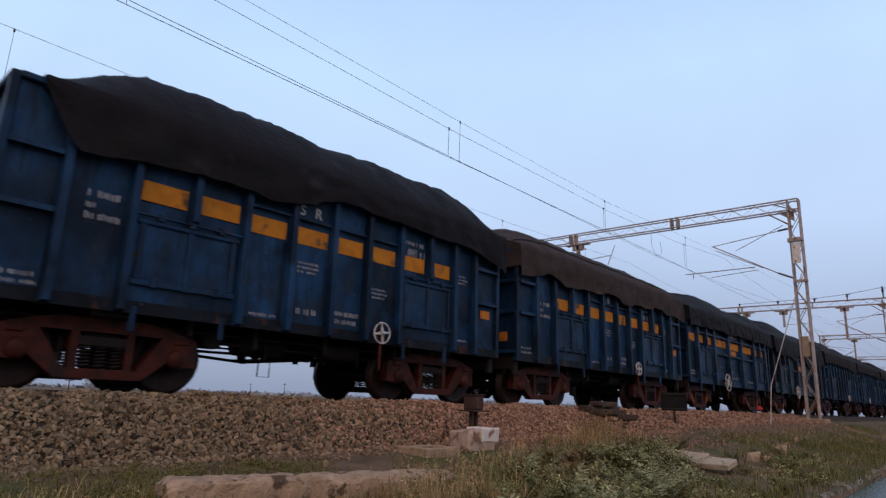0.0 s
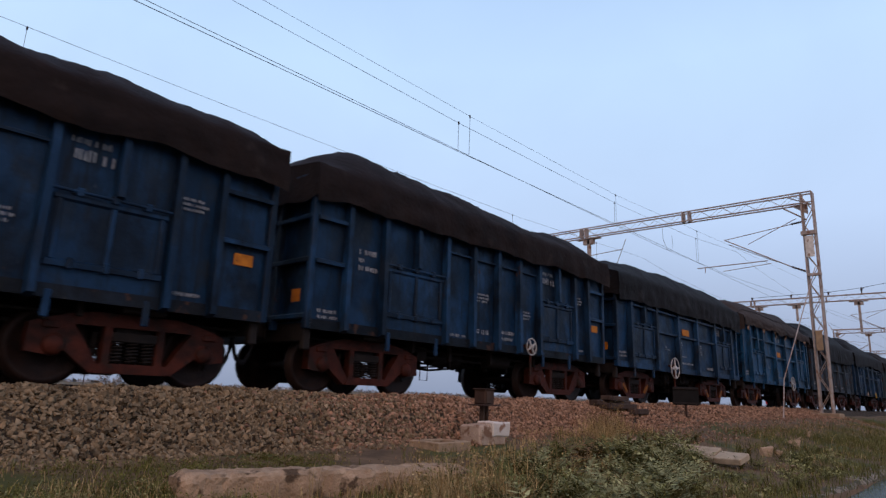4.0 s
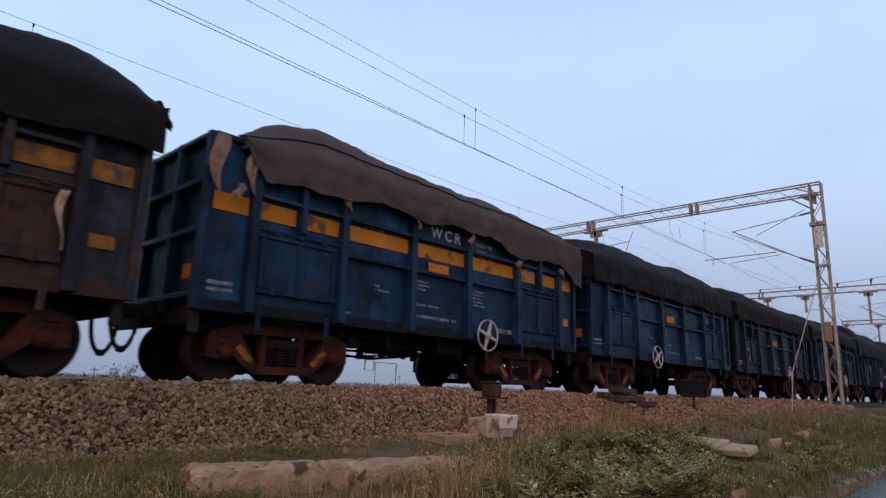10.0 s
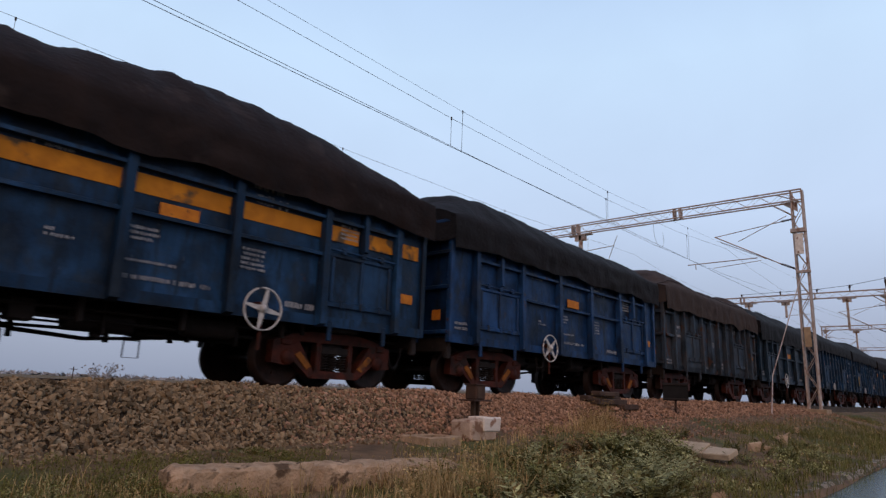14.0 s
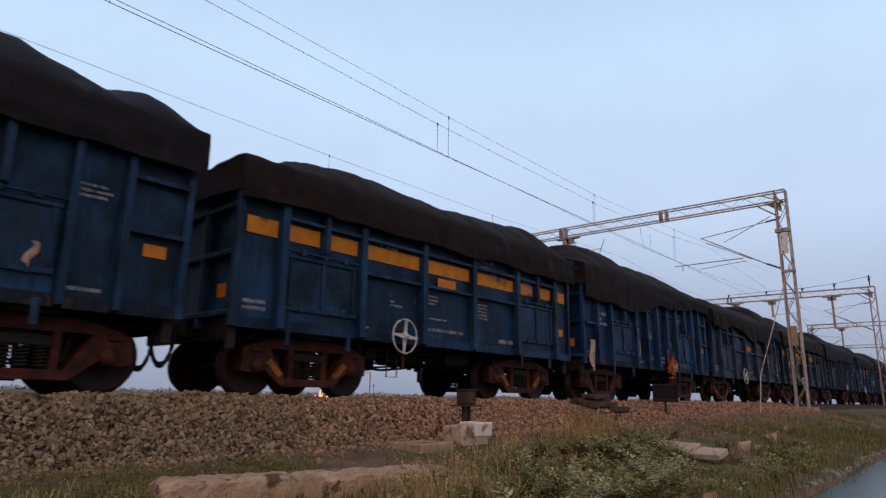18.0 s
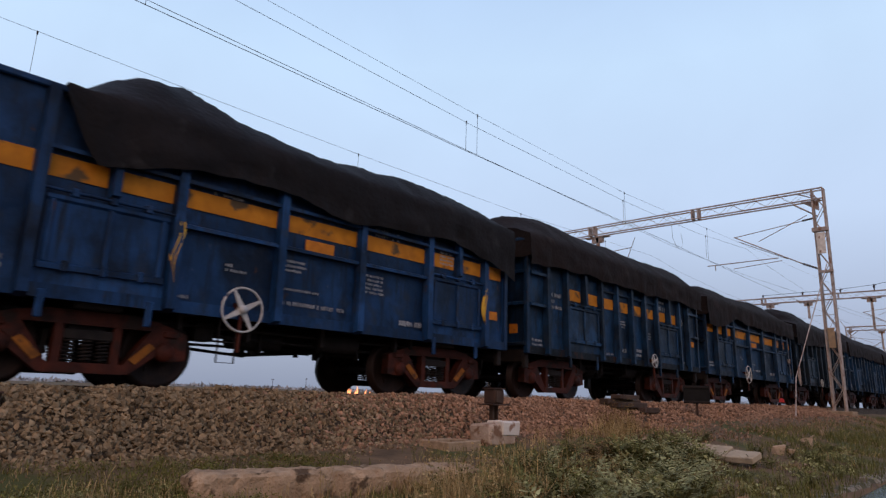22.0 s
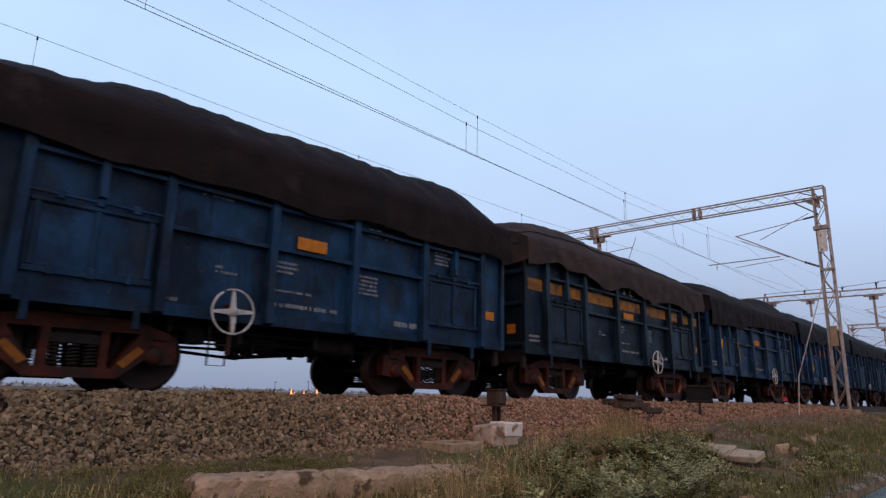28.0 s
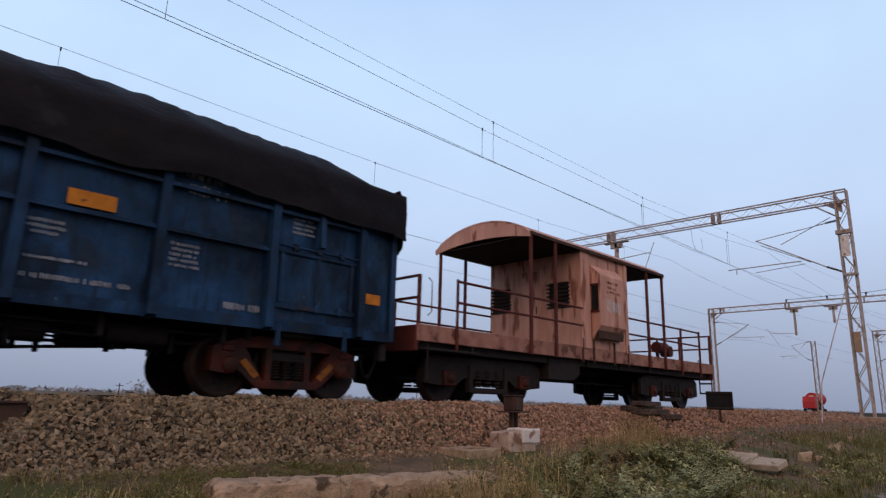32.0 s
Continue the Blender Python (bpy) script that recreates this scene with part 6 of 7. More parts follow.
# ---- things beside the line ----
post = tagged(new("concrete_post"), "fallen cracked concrete post lying in dry grass", "concrete post")
s = Shape()
pa, pb = Vector((2.44, 5.06, -0.785)), Vector((5.18, 4.47, -0.81))
ax = (pb - pa).normalized()
sd = ax.cross(Vector((0, 0, 1))).normalized()
rows_ = []
NR, NQ = 60, 20
for i in range(NR):
    end = i in (0, NR - 1)
    c = pa + (pb - pa) * (i / (NR - 1))
    k = 1.0 - 0.20 * end - 0.05 * (i in (1, NR - 2))
    for q in range(NQ):
        t = 2 * math.pi * q / NQ
        px, pz = math.copysign(abs(math.cos(t)) ** 0.5, math.cos(t)), math.copysign(abs(math.sin(t)) ** 0.5, math.sin(t))
        jig = 0.020 * noise.noise((i * 0.30, q * 0.8, 4.0)) + 0.012 * noise.noise((i * 0.9, q * 1.9, 7.0)) - 0.05 * max(0.0, noise.noise((i * 0.22, q * 0.55, 11.0)) - 0.25)
        push = ax * ((0.09 * noise.noise((q * 0.9, i, 8.0))) if end else 0.0)
        rows_.append(c + push + sd * (px * (0.185 + jig) * k) + Vector((0, 0, pz * (0.185 + jig) * k)))
ff = [(i * NQ + q, i * NQ + (q + 1) % NQ, (i + 1) * NQ + (q + 1) % NQ, (i + 1) * NQ + q) for i in range(NR - 1) for q in range(NQ)]
s.add(rows_, ff, False)
s.add(rows_[:NQ] + rows_[-NQ:], [tuple(range(NQ))[::-1], tuple(range(NQ, 2 * NQ))])
part("shaft", s, POSTSTONE, post)


def rough_block(x0, x1, y0, y1, z0, z1, seed, n=4, edge=0.012, rough=0.010):
    """A block with uneven worn faces."""
    bm = bmesh.new()
    bmesh.ops.create_cube(bm, size=1.0, matrix=Matrix.LocRotScale(((x0 + x1) / 2, (y0 + y1) / 2, (z0 + z1) / 2), None, (x1 - x0, y1 - y0, z1 - z0)))
    bmesh.ops.bevel(bm, geom=bm.edges[:], offset=edge, segments=1, affect="EDGES")
    bmesh.ops.subdivide_edges(bm, edges=bm.edges[:], cuts=n, use_grid_fill=True)
    for p in bm.verts:
        p.co += Vector((noise.noise(p.co * 4 + Vector((seed, 0, 0))), noise.noise(p.co * 4 + Vector((0, seed, 5))), noise.noise(p.co * 4 + Vector((3, 0, seed))))) * rough
    me = bpy.data.meshes.new("block")
    bm.to_mesh(me)
    bm.free()
    me.materials.append(None)
    return me


blk = tagged(new("marker_base"), "flaking whitewashed masonry base beside the track", "masonry base")
part("block", rough_block(7.74, 8.40, 6.30, 6.72, -0.70, -0.37, 2, 4, 0.03, 0.022), DIRTYWASH, blk)
part("loose_cap", rough_block(8.02, 8.46, 6.27, 6.62, -0.55, -0.33, 7, 2, 0.02, 0.018), WHITEWASH, blk)
jb = tagged(new("junction_box"), "small rusty steel junction box on a stake", "junction box")
part("housing", Shape().box(8.15, 8.40, 6.55, 6.78, -0.07, 0.16, 0.015), RUSTY, jb, "dark rusty housing")
part("lid", Shape().box(8.13, 8.42, 6.53, 6.80, 0.16, 0.18, 0.006), RUSTY, jb)
part("tray", Shape().box(8.06, 8.50, 6.50, 6.84, -0.095, -0.07, 0.006), RUSTY, jb)
for xx, w in ((8.22, 0.05), (8.34, 0.03)):
    part("stake", Shape().box(xx, xx + w, 6.64, 6.72, -0.6, -0.09, 0.006), TIMBER, jb)
part("front_cover", Shape().box(8.18, 8.30, 6.535, 6.55, -0.05, 0.14, 0.004), TIMBER, jb)

pit = tagged(new("drain_chamber"), "open brick drain chamber sunk in the soil", "drain chamber")
for nm, bx in (("wall", (6.62, 7.32, 6.12, 6.20)), ("wall", (6.62, 7.32, 6.62, 6.70)), ("wall", (6.62, 6.72, 6.20, 6.62)), ("wall", (7.22, 7.32, 6.20, 6.62))):
    part(nm, rough_block(bx[0], bx[1], bx[2], bx[3], -0.85, -0.585, bx[0] + bx[2], 2), CONCRETE, pit, "chipped brown masonry wall")

for k, (pa_, pb_, wd, th) in enumerate((((11.22, 5.15, -0.73), (11.06, 3.98, -0.75), 0.36, 0.10), ((11.02, 3.97, -0.77), (10.98, 3.52, -0.77), 0.36, 0.10))):
    o = tagged(new("concrete_slab"), "tilted broken pale concrete slab on the ground", "concrete slab", "broken slabs")
    d = Vector(pb_) - Vector(pa_)
    part("slab", rough_block(0, d.length, -wd / 2, wd / 2, -th / 2, th / 2, 9 + k, 3), SLAB, o)
    o.matrix_basis = Matrix.Translation(pa_) @ d.to_track_quat("X", "Z").to_matrix().to_4x4() @ Matrix.Rotation(radians(24 - 10 * k), 4, "X")
for k, (x, y, r) in enumerate(((13.6, 4.0, 0.16), (14.2, 3.9, 0.10), (16.2, 4.1, 0.2), (4.9, 6.15, 0.06), (4.3, 6.2, 0.04), (11.2, 5.5, 0.1), (17.5, 4.4, 0.16), (19.5, 4.6, 0.14), (6.6, 3.1, 0.07), (6.9, 2.9, 0.10), (7.1, 2.75, 0.07), (7.5, 2.6, 0.11), (7.2, 2.5, 0.09), (12.1, 3.3, 0.1), (12.4, 3.2, 0.07))):
    me = bpy.data.meshes.new("rock")
    me.from_pydata((STONES[k % 10][0] * r).tolist(), [], STONES[k % 10][1].tolist())
    me.materials.append(CONCRETE)
    o = tagged(new("rock", me), "loose pale angular rock on the soil", "rock", "loose rocks")
    o.matrix_basis = pose(x, y, float(ground_at(x, y)) + r * 0.35, 20 * k, 30, 50 * k)

# timber pile on the shoulder
for k, (x0, x1, y0, y1, z0, z1) in enumerate(((13.9, 15.4, 7.45, 7.70, -0.13, 0.0), (13.9, 15.6, 7.72, 7.96, -0.06, 0.07), (14.2, 15.2, 7.56, 7.82, 0.075, 0.18), (14.9, 15.7, 7.28, 7.48, -0.24, -0.11))):
    o = tagged(new("timber_sleeper"), "old dark timber sleeper stacked on the ballast", "timber sleeper", "stacked timbers")
    part("beam", Shape().box(x0, x1, y0, y1, z0, z1, 0.015), TIMBER, o)
    part("end_band", Shape().box(x0 + 0.12, x0 + 0.16, y0 - 0.006, y1 + 0.006, z0 - 0.006, z1 + 0.006), RUSTY, o)

sign = tagged(new("trackside_board"), "plain dark board on a thin steel stake", "trackside board")
part("board", Shape().box(-0.02, 0.02, -0.33, 0.33, 0.02, 0.50, 0.008), DARKIN, sign, "dark unlettered board", None, pose(17.42, 7.02, 0, 0, 0, 24))
for zz in (0.04, 0.43):
    part("batten", Shape().box(-0.05, -0.02, -0.33, 0.33, zz, zz + 0.05, 0.006), UNDER, sign, "", None, pose(17.42, 7.02, 0, 0, 0, 24))
part("stake", Shape().tube([(17.47, 7.04, -0.55), (17.47, 7.04, 0.46)], 0.03, 6), RUSTY, sign)


# ---- plants ----
def blades(x, y, z, high, wide, lean, rnd):
    """Bent grass blades of three faces each."""
    n = len(x)
    a = rnd.uniform(0, 6.283, n)
    d = np.stack([np.cos(a), np.sin(a), 0 * a], -1)
    s = np.stack([-np.sin(a), np.cos(a), 0 * a], -1)
    p = np.stack([x, y, z], -1)
    up = np.array([0, 0, 1.0])
    l = (lean * rnd.uniform(0.2, 1.0, n))[:, None]
    h, w = high[:, None], wide[:, None]
    m1_ = p + up * h * 0.5 + d * h * l * 0.25
    m2_ = p + up * h * 0.85 + d * h * l * 0.7
    tip = p + up * h * (1 - 0.25 * l) + d * h * l * 1.2
    v = np.stack([p - s * w, p + s * w, m1_ - s * w * 0.8, m1_ + s * w * 0.8, m2_ - s * w * 0.5, m2_ + s * w * 0.5, tip], 1)
    k = (np.arange(n) * 7)[:, None]
    f4 = np.concatenate([k + np.array([0, 1, 3, 2]), k + np.array([2, 3, 5, 4])])
    f3 = k + np.array([4, 5, 6])
    return v.reshape(-1, 3), f4.tolist() + f3.tolist()


def tufts(name, spots, per, high, wide, lean, spread, material, seed, words):
    rnd = np.random.RandomState(seed)
    c = np.repeat(np.array(spots), per, 0)
    x, y = c[:, 0] + rnd.normal(0, spread, len(c)), c[:, 1] + rnd.normal(0, spread, len(c))
    z = ground_at(x, y) - 0.01
    h = rnd.uniform(0.4, 1.0, len(c)) * high * c[:, 2]
    v, f = blades(x, y, z, h, rnd.uniform(0.6, 1.2, len(c)) * wide, lean, rnd)
    return tagged(arrays(name, v, f, material), words, "grass", kind="stuff")


def leafy(name, spots, per, high, leaf, spread, material, seed, words):
    """Low branching weeds: small pointed leaves set round thin stalks."""
    rnd = np.random.RandomState(seed)
    c = np.repeat(np.array(spots), per, 0)
    n = len(c)
    r = np.abs(rnd.normal(0, 1, n)) * spread
    a = rnd.uniform(0, 6.283, n)
    x, y = c[:, 0] + r * np.cos(a), c[:, 1] + r * np.sin(a)
    z = ground_at(x, y) + c[:, 2] * high * rnd.uniform(0.05, 1.0, n) * np.clip(1.15 - r / (spread * 2.2), 0.2, 1)
    d = rnd.normal(size=(n, 3))
    d[:, 2] = np.abs(d[:, 2]) * 0.5
    d /= np.linalg.norm(d, axis=1)[:, None]
    s = np.cross(d, rnd.normal(size=(n, 3)))
    s /= np.linalg.norm(s, axis=1)[:, None]
    L = (leaf * rnd.uniform(0.5, 1.3, n))[:, None]
    p = np.stack([x, y, z], -1)
    v = np.stack([p, p + d * L * 0.5 + s * L * 0.28, p + d * L, p + d * L * 0.5 - s * L * 0.28], 1).reshape(-1, 3)
    k = (np.arange(n) * 4)[:, None]
    return tagged(arrays(name, v, (k + np.array([0, 1, 2, 3])), material), words, "weeds", kind="stuff")


def fronds(name, spots, per, high, leaf, material, seed, words):
    """Feathery weeds: arching stems from a common foot, each with pairs of narrow leaflets that shorten to the tip."""
    rnd = np.random.RandomState(seed)
    c = np.repeat(np.array(spots), per, 0)
    n = len(c)
    a = rnd.uniform(0, 6.283, n)
    out = np.stack([np.cos(a), np.sin(a), 0 * a], -1)
    side = np.stack([-np.sin(a), np.cos(a), 0 * a], -1)
    h = (high * c[:, 2] * rnd.uniform(0.55, 1.1, n))[:, None]
    lean = rnd.uniform(0.25, 1.1, n)[:, None]
    x, y = c[:, 0] + rnd.normal(0, 0.05, n), c[:, 1] + rnd.normal(0, 0.05, n)
    foot = np.stack([x, y, ground_at(x, y) - 0.01], -1)
    up = np.array([0, 0, 1.0])

    def along(q):
        return foot + out * h * lean * q ** 1.6 + up * h * q * (1 - 0.34 * lean * q)

    quads_, w = [], 0.0035
    for k in range(4):
        p0, p1 = along(k / 4), along((k + 1) / 4)
        quads_.append(np.stack([p0 - side * w, p0 + side * w, p1 + side * w, p1 - side * w], 1))
    for k in range(9):
        q = 0.22 + 0.78 * k / 8
        p = along(q)
        L = leaf * c[:, 2:3] * (1.15 - 0.7 * q) * rnd.uniform(0.7, 1.2, n)[:, None]
        for d in (-1, 1):
            tip = p + (side * d + out * 0.55 + up * rnd.uniform(-0.1, 0.5, n)[:, None]) * L
            mid = (p + tip) / 2
            b = out * L * 0.20 + up * L * 0.05
            quads_.append(np.stack([p, mid - b, tip, mid + b], 1))
    v = np.concatenate(quads_).reshape(-1, 3)
    return tagged(arrays(name, v, (np.arange(len(v) // 4) * 4)[:, None] + np.array([0, 1, 2, 3]), material), words, "weeds", kind="stuff")


rg = np.random.RandomState(21)


def field(x0, x1, y0, y1, n, lo=0.5, hi=1.2):
    return patchy([(rg.uniform(x0, x1), rg.uniform(y0, y1), rg.uniform(lo, hi)) for _ in range(n)])


def patchy(spots, seed=31):
    """Leaves bare places between the patches."""
    a = np.array(spots)
    keep = lumps(a[:, 0], a[:, 1], 1.5, seed) + 0.25 * rg.normal(size=len(a)) > 0.02
    return [s for s, k in zip(spots, keep) if k]


def by_ray(n, r0, r1, y0, y1, lo=0.5, hi=1.2):
    """Spots in a wedge seen from the path: x runs from r0*y to r1*y."""
    out = []
    for _ in range(n):
        y = rg.uniform(y0, y1)
        out.append((y * rg.uniform(r0, r1), y, rg.uniform(lo, hi)))
    return patchy(out, 32) if n >= 90 else out


tufts("dry_grass", by_ray(100, 1.0, 1.5, 3.3, 5.0) + by_ray(50, 1.0, 1.4, 3.3, 4.0, 0.7, 1.3) + by_ray(40, 0.75, 1.3, 3.4, 4.3, 0.5, 0.9) + by_ray(30, 1.6, 2.4, 3.0, 4.6, 0.4, 0.8), 20, 0.34, 0.0032, 0.85, 0.12, DRY, 1, "straw-coloured dry grass tufts")
tufts("dry_grass", by_ray(24, 1.2, 2.2, 5.4, 6.9, 0.4, 0.9) + by_ray(16, 1.74, 1.96, 5.9, 6.5, 1.0, 1.8), 24, 0.34, 0.0042, 0.6, 0.14, DRY, 2, "tall dry grass against the ballast foot")
tufts("dry_grass", by_ray(90, 2.2, 7.0, 2.9, 4.8, 0.3, 0.8) + field(11, 36, 2.9, 5.3, 170, 0.3, 0.7), 30, 0.24, 0.0045, 0.9, 0.34, DRY, 3, "sparse dry grass along the bank")
tufts("green_grass", field(13, 42, 2.6, 5.4, 620, 0.5, 1.2) + by_ray(150, 2.4, 6.0, 2.5, 4.4, 0.5, 1.1) + [(x, 2.02 + 0.022 * x + 0.22 * rg.uniform(), rg.uniform(0.5, 1.1)) for x in rg.uniform(7.4, 34, 150)], 30, 0.26, 0.0045, 0.9, 0.34, GREEN, 4, "green grass on the slope by the ditch")
leafy("low_weeds", by_ray(80, 0.12, 0.62, 4.3, 5.5, 0.5, 1.2) + by_ray(40, 0.3, 0.8, 5.4, 6.5, 0.3, 0.8), 130, 0.15, 0.022, 0.17, GREEN, 16, "small yellow-green weeds on the soil")
leafy("low_weeds", by_ray(40, 0.12, 0.6, 4.3, 5.3, 0.5, 1.2), 90, 0.17, 0.022, 0.17, WEED, 17, "pale feathery weeds on the soil")
tufts("dry_grass", by_ray(85, 0.12, 0.62, 4.2, 5.6, 0.4, 1.0), 30, 0.22, 0.003, 0.9, 0.14, DRY, 18, "bent dry grass among green weeds")
tufts("green_grass", by_ray(80, 0.1, 0.65, 4.2, 5.6, 0.4, 1.0) + by_ray(80, 0.1, 0.8, 5.2, 6.6, 0.3, 0.8) + by_ray(50, 0.6, 1.2, 3.5, 4.5, 0.4, 0.9), 30, 0.18, 0.0035, 0.9, 0.13, GREEN, 5, "low green grass patches on bare soil")
tufts("dry_grass", by_ray(90, 0.1, 0.8, 5.0, 6.6, 0.2, 0.6), 20, 0.14, 0.003, 1.0, 0.14, DRY, 6, "flattened dry grass on bare soil")
tufts("green_grass", by_ray(90, 1.0, 2.2, 5.0, 6.6, 0.4, 0.9), 24, 0.2, 0.0035, 0.7, 0.16, GREEN, 7, "green grass by the masonry base")
leafy("low_weeds", by_ray(34, 1.35, 1.9, 3.0, 4.4, 0.5, 1.2) + by_ray(46, 1.7, 2.6, 2.9, 4.6, 0.5, 1.3), 40, 0.26, 0.060, 0.17, WEED, 8, "grey-green leafy weeds, knee-low")
leafy("low_weeds", by_ray(30, 1.8, 2.5, 4.2, 5.4, 0.5, 1.2), 80, 0.24, 0.055, 0.2, WEED, 9, "grey-green leafy weeds by the slabs")
leafy("low_weeds", by_ray(90, 1.2, 2.6, 2.9, 5.4, 0.3, 0.9), 50, 0.20, 0.045, 0.22, GREEN, 12, "small green weeds between dry stalks")
leafy("low_weeds", by_ray(30, 2.4, 5.0, 2.5, 3.6, 0.4, 0.8), 70, 0.2, 0.05, 0.22, WEED, 10, "scattered weeds near the ditch")
leafy("low_weeds", by_ray(22, 1.76, 1.96, 6.0, 6.6, 1.2, 2.4), 120, 0.3, 0.030, 0.16, BROWNLEAF, 11, "dry seeding bush against the ballast")
leafy("low_weeds", by_ray(70, 1.0, 1.6, 3.2, 4.9, 0.4, 1.1), 90, 0.24, 0.026, 0.13, GREEN, 21, "fine green weeds among the dry stalks")
leafy("low_weeds", by_ray(60, 1.0, 2.4, 3.2, 5.4, 0.4, 1.1), 60, 0.22, 0.026, 0.16, BROWNLEAF, 22, "withered brown weeds among the grass")
leafy("weed_flowers", by_ray(80, 1.4, 2.5, 3.0, 5.0, 0.9, 1.35), 24, 0.27, 0.02, 0.12, DRY, 15, "pale withered flower heads on the weeds")
tufts("dry_grass", by_ray(26, 1.0, 1.3, 3.3, 3.9, 1.0, 1.6) + by_ray(16, 1.3, 1.9, 3.2, 4.4, 0.9, 1.3), 9, 0.42, 0.0036, 0.35, 0.06, DRY, 19, "tall pale grass stalks")
leafy("dry_seed_heads", by_ray(26, 1.0, 1.3, 3.3, 3.9, 1.1, 1.6), 30, 0.42, 0.028, 0.05, DRY, 20, "pale plumes of tall grass")
leafy("dry_seed_heads", by_ray(150, 1.0, 1.8, 3.2, 4.9, 0.9, 1.5), 26, 0.40, 0.022, 0.05, DRY, 13, "dry seed heads on tall grass stalks")
fronds("feathery_weeds", by_ray(46, 1.45, 2.5, 2.7, 4.5, 0.6, 1.3), 10, 0.44, 0.125, WEED, 51, "grey-green feathery weeds with pale tips")
fronds("feathery_weeds", by_ray(60, 1.3, 2.6, 2.7, 5.2, 0.6, 1.2), 10, 0.38, 0.110, GREEN, 52, "dark green feathery weeds")
fronds("feathery_weeds", by_ray(36, 2.5, 4.6, 2.5, 4.2, 0.5, 1.0), 10, 0.30, 0.075, GREEN, 53, "dark green weeds along the ditch bank")
fronds("feathery_weeds", by_ray(30, 1.0, 1.45, 3.2, 4.4, 0.6, 1.2), 9, 0.34, 0.070, GREEN, 54, "green weeds between straw-coloured grass")
fronds("feathery_weeds", by_ray(34, 0.12, 0.62, 4.2, 5.4, 0.5, 1.0), 9, 0.20, 0.055, GREEN, 55, "low green weeds on the soil")
fronds("feathery_weeds", by_ray(30, 1.5, 2.6, 2.8, 5.0, 0.6, 1.1), 9, 0.36, 0.10, BROWNLEAF, 56, "withered brown feathery weeds")
tufts("dry_grass", [(2.6 + 2.6 * q, 4.78 - 0.55 * q + rg.uniform(-0.05, 0.05), rg.uniform(0.5, 1.2)) for q in rg.uniform(0.0, 1.0, 40) ** 0.6], 10, 0.30, 0.003, 0.8, 0.07, DRY, 61, "bent dry grass before the fallen post")
kv, kf = [], []
KX = np.arange(7.3, 60, 0.14)
for i, x in enumerate(KX):
    x = float(x)
    y = 1.86 + 0.022 * x
    n1, n2, n3 = (noise.noise((x * 1.9, 3.0, q)) for q in (0.0, 5.0, 9.0))
    chip_ = 0.14 * max(0.0, noise.noise((x * 0.9, 8, 2)) - 0.2)
    top = -1.0 - chip_ * 0.5 + 0.015 * n3
    kv += [(x, y + 0.02, -1.45), (x, y + 0.03 * n1 + chip_ * 0.5, top - 0.05), (x, y + 0.05 + 0.03 * n1 + chip_ * 0.4, top), (x, y + 0.24 + 0.06 * n2, top + 0.012 * n1), (x, y + 0.31 + 0.06 * n2, top - 0.09)]
    if i:
        kf += [((i - 1) * 5 + q, i * 5 + q, i * 5 + q + 1, (i - 1) * 5 + q + 1) for q in range(4)]
tagged(arrays("ditch_kerb", kv, kf, KERB, None, False), "chipped pale concrete kerb along the ditch", "kerb", kind="structure")


# ---- the distance ----
def bush(x, y, high, wide, seed):
    o = tagged(new("bush"), "far leafless scrub bush on the plain", "bush", "far bushes")
    rnd = np.random.RandomState(seed)
    z0 = float(ground_at(x, y))
    s = Shape()
    tips = []
    for i in range(9):
        a = rnd.uniform(0, 6.28)
        q = Vector((x + wide * 0.45 * math.cos(a), y + wide * 0.45 * math.sin(a), z0 + high * rnd.uniform(0.55, 1.0)))
        s.tube([(x, y, z0), ((x + q.x) / 2, (y + q.y) / 2, z0 + (q.z - z0) * 0.6), q], 0.012 * high, 4)
        tips.append(q)
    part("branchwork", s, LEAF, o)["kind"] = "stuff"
    n = 190
    c = np.array([tips[i % 9][:] for i in range(n)]) + rnd.normal(0, 0.16, (n, 3)) * np.array([wide, wide, high * 0.9])
    c[:, 2] = np.maximum(c[:, 2], z0 + 0.1)
    d, e_ = rnd.normal(size=(n, 3)) * 0.035 * high, rnd.normal(size=(n, 3)) * 0.035 * high
    v = np.stack([c - d, c + e_, c + d, c - e_], 1).reshape(-1, 3)
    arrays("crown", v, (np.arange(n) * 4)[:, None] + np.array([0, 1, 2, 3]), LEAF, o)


for k, (r, y, h, w) in enumerate(((0.372, 50, 1.45, 1.6), (0.95, 90, 1.4, 3.0), (1.30, 100, 1.4, 4.0), (2.7, 80, 1.5, 5.0), (2.2, 120, 1.8, 5.0), (2.95, 90, 1.6, 6.0), (0.72, 140, 1.6, 6.0), (1.7, 150, 1.8, 6.0))):
    bush(r * y, y, h, w, 40 + k)
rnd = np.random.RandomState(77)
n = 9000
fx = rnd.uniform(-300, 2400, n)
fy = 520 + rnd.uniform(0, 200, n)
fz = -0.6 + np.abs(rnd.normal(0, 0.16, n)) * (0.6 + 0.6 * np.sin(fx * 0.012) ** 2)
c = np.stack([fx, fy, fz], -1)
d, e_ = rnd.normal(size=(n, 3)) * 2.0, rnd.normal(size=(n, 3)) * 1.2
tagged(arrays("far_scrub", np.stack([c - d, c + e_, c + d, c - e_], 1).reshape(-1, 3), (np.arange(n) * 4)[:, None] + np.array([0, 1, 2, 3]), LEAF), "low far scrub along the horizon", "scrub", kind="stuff")
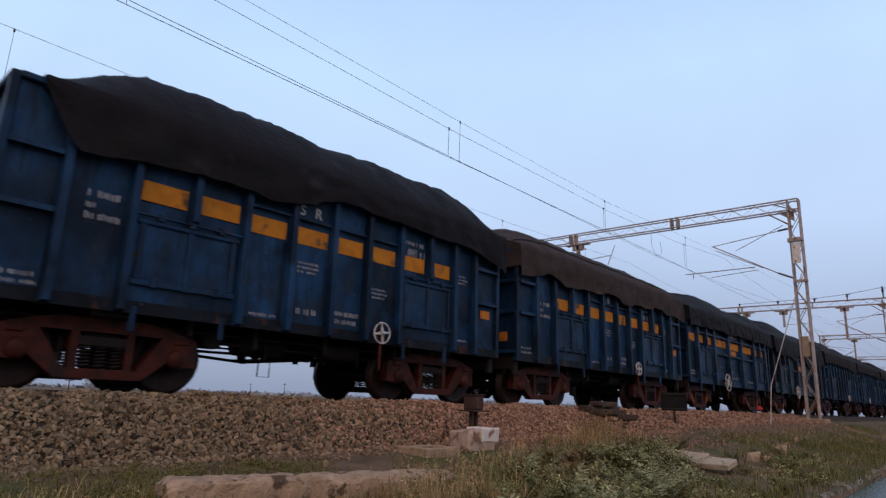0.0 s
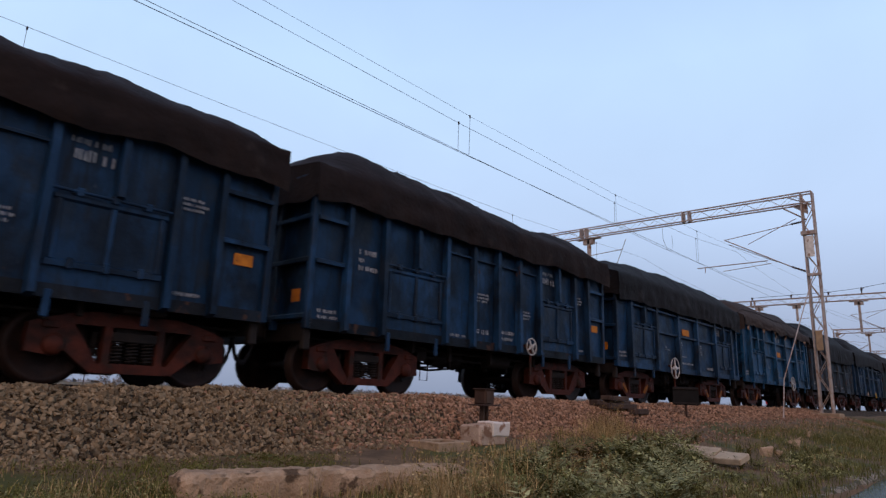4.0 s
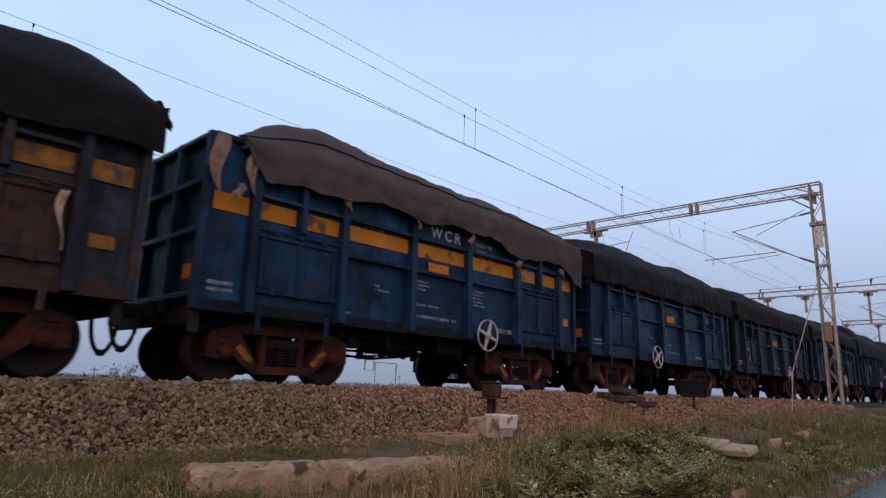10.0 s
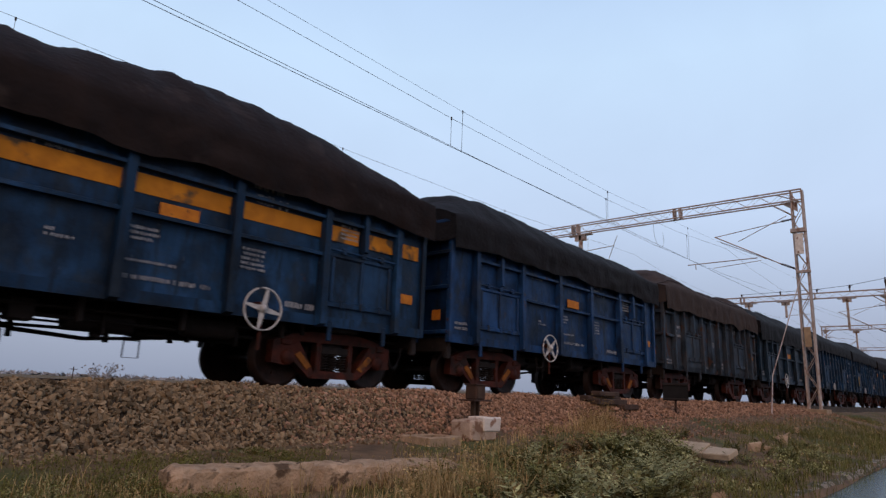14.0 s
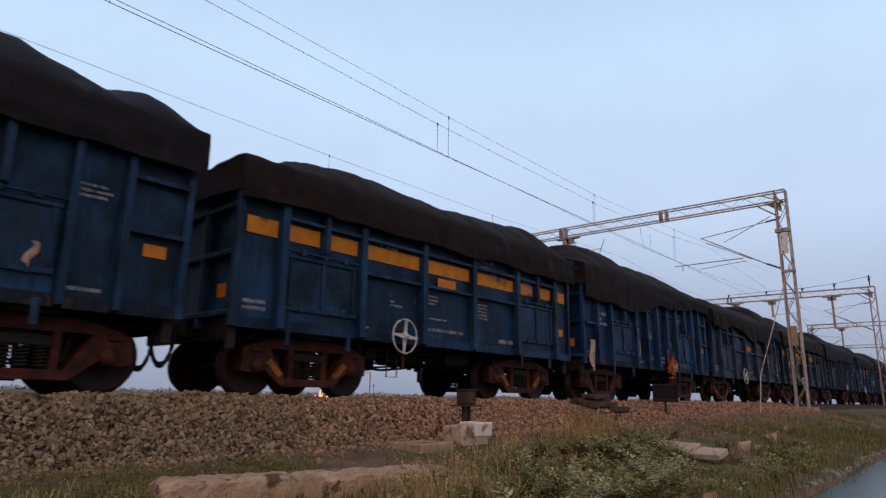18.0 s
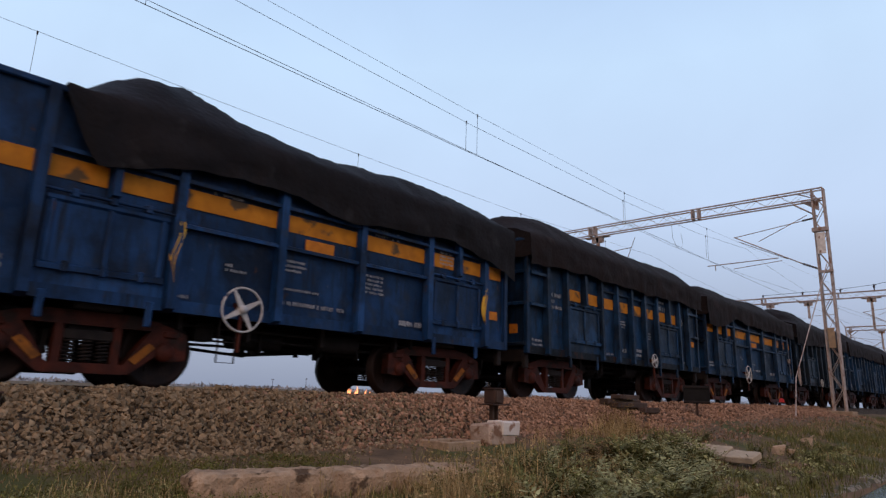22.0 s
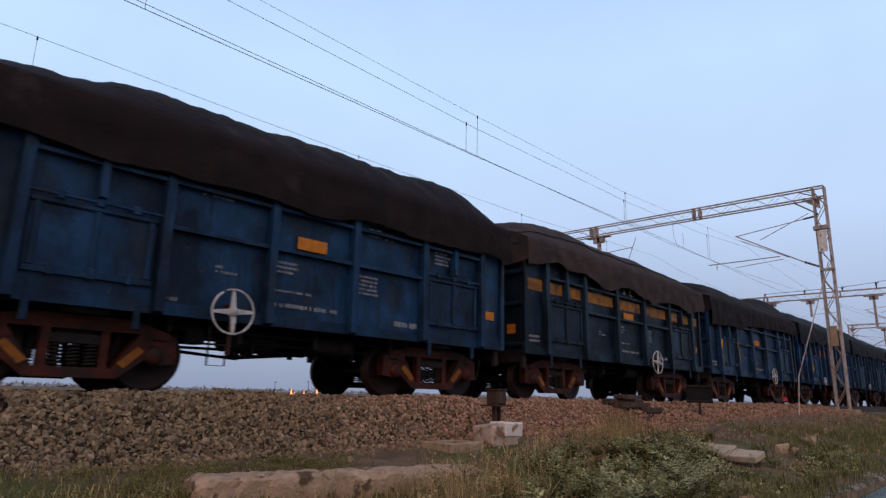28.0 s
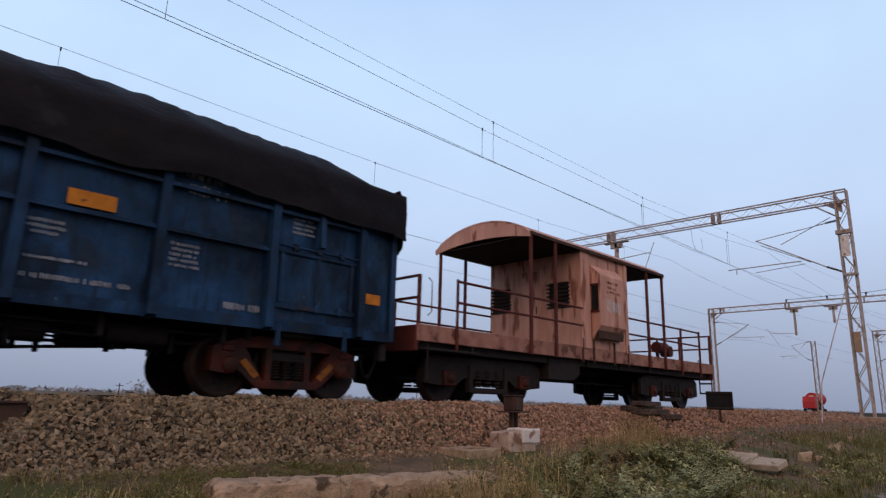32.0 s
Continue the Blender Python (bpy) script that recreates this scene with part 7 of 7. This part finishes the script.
for r, y, h in ((0.33, 150, 1.9), (0.62, 260, 4.5), (0.69, 240, 5.0), (1.6, 220, 5.5), (0.93, 200, 4.5)):
    o = tagged(new("utility_pole"), "far thin utility pole with a crossarm", "pole", "far poles")
    x = r * y
    part("shaft", Shape().tube([(x, y, -0.7), (x, y, h)], 0.10, 6), TIMBER, o)
    part("crossarm", Shape().box(x - 0.8, x + 0.8, y - 0.06, y + 0.06, h - 0.6, h - 0.45), TIMBER, o)
# a low pipe frame on the plain beyond the lines
pf = tagged(new("pipe_frame"), "thin steel pipe frame standing beyond the tracks", "pipe frame")
part("frame", Shape().tube([(22.4, 26, -0.8), (22.4, 26, 1.25), (23.9, 26, 1.25), (23.9, 26, -0.8)], 0.035, 6), GALV, pf)

# red tanker lorry on the far road
lr = tagged(new("tanker_lorry"), "small far red and white tanker lorry", "lorry")
lx, ly = 150.0, 40.5
part("tank", Shape().tube([(lx - 3.0, ly, 2.5), (lx + 2.6, ly, 2.5)], 1.25, 16), TRUCK, lr, "red tank")
part("tank_end", Shape().tube([(lx - 3.1, ly, 2.5), (lx - 3.02, ly, 2.5)], 0.7, 16), WHITEWASH, lr, "white tank end")
part("cab", Shape().prism([(lx - 5.4, 0.6), (lx - 3.4, 0.6), (lx - 3.4, 2.9), (lx - 5.0, 2.9), (lx - 5.4, 1.9)], ly - 1.1, ly + 1.1), TRUCK, lr, "red cab")
part("chassis", Shape().box(lx - 5.2, lx + 2.8, ly - 0.5, ly + 0.5, 0.3, 1.3), UNDER, lr)
for wxx in (-4.4, 0.6, 1.9):
    for wy in (-1.0, 1.0):
        part("wheel", Shape().tube([(lx + wxx, ly + wy - 0.15, 0.0), (lx + wxx, ly + wy + 0.15, 0.0)], 0.6, 12), UNDER, lr)


# burning stubble beyond the tracks
FIRES = []


def flames(x, y, wide, high, seed, rows):
    o = tagged(new("stubble_fire"), "low orange flames of burning stubble", "fire", "field fires")
    rnd = random.Random(seed)
    for i in range(16):
        a = x + rnd.uniform(-0.5, 0.5) * wide
        b = y + rnd.uniform(-0.3, 0.3)
        h = high * rnd.uniform(0.4, 1.0) * (1.1 - abs(a - x) / wide)
        pts = [(0.0, 0.9), (0.12, 1.0), (0.45, 0.62), (0.75, 0.28), (1.0, 0.0)]
        v, f = [], []
        for g, w in pts:
            for k in range(6):
                t = math.pi * k / 3
                v.append((a + 0.15 * w * math.cos(t) + 0.06 * math.sin(g * 5 + i), b + 0.12 * w * math.sin(t), -0.62 + h * g))
        for j in range(len(pts) - 1):
            f += [(j * 6 + k, j * 6 + (k + 1) % 6, j * 6 + 6 + (k + 1) % 6, j * 6 + 6 + k) for k in range(6)]
        part("flame", Shape().add(v, f, True), FIRE, o)
    FIRES.append((o, rows))


flames(17.6, 25.6, 1.9, 1.15, 1, ((0, -1.4), (4.5, -1.2), (5.6, -0.35), (6.8, -0.4), (8, -1.3), (20, -1.3), (26.5, -0.6), (28, 0), (28.6, 0.05), (29.4, -0.1), (30.4, -0.9), (32, -1.3)))
flames(20.85, 25.6, 2.4, 1.05, 2, ((0, -1.4), (12.9, -1.2), (13.6, -0.3), (14.4, -0.6), (16.6, -0.7), (17.6, -0.1), (18.6, 0.05), (19.3, 0), (20.4, -0.8), (21.6, 0.0), (22.3, 0.05), (23.4, -1.2), (32, -1.4)))


# ---- what moves: the whole train, and its wheels ----
def run(t):
    """Place of the leading coupling along the line."""
    return 0.0117 * t * t - 15.1004 * t + 1.02 + float(np.interp(t, SHIFT_T, SHIFT))


SHIFT_T = (0, 1, 2, 3, 6, 8, 10, 11, 12, 13, 14, 17.5, 19, 20, 22, 24, 25, 26, 28, 29, 30, 31, 32)
SHIFT = (0.21, 0.20, 0.17, 0.1, 0.02, 0.16, 0.15, 0.0, -0.17, -0.25, -0.24, -0.25, -0.1, -0.07, -0.01, 0.14, 0.22, 0.32, 0.45, 0.28, 0.19, 0.12, 0.06)


def motions():
    times = [i * 0.5 for i in range(65)]
    for thing, off in TRAIN:
        walk(thing, [(t, pose(run(t) + off, TRACK, 0)) for t in times])
    for fire, rows in FIRES:
        walk(fire, [(t, pose(0, 0, z)) for t, z in rows])
    kept = {}
    start = run(0)
    for w, x in WHEELS:
        if x not in kept:
            walk(w, [(i / 30, pose(x, 0, 0.5) @ Matrix.Rotation((run(i / 30) - start) / 0.5, 4, "Y")) for i in range(961)])
            kept[x] = w.animation_data
        else:
            w.rotation_mode = "QUATERNION"
            w.animation_data_create()
            w.animation_data.action = kept[x].action
            w.animation_data.action_slot = kept[x].action_slot


motions()
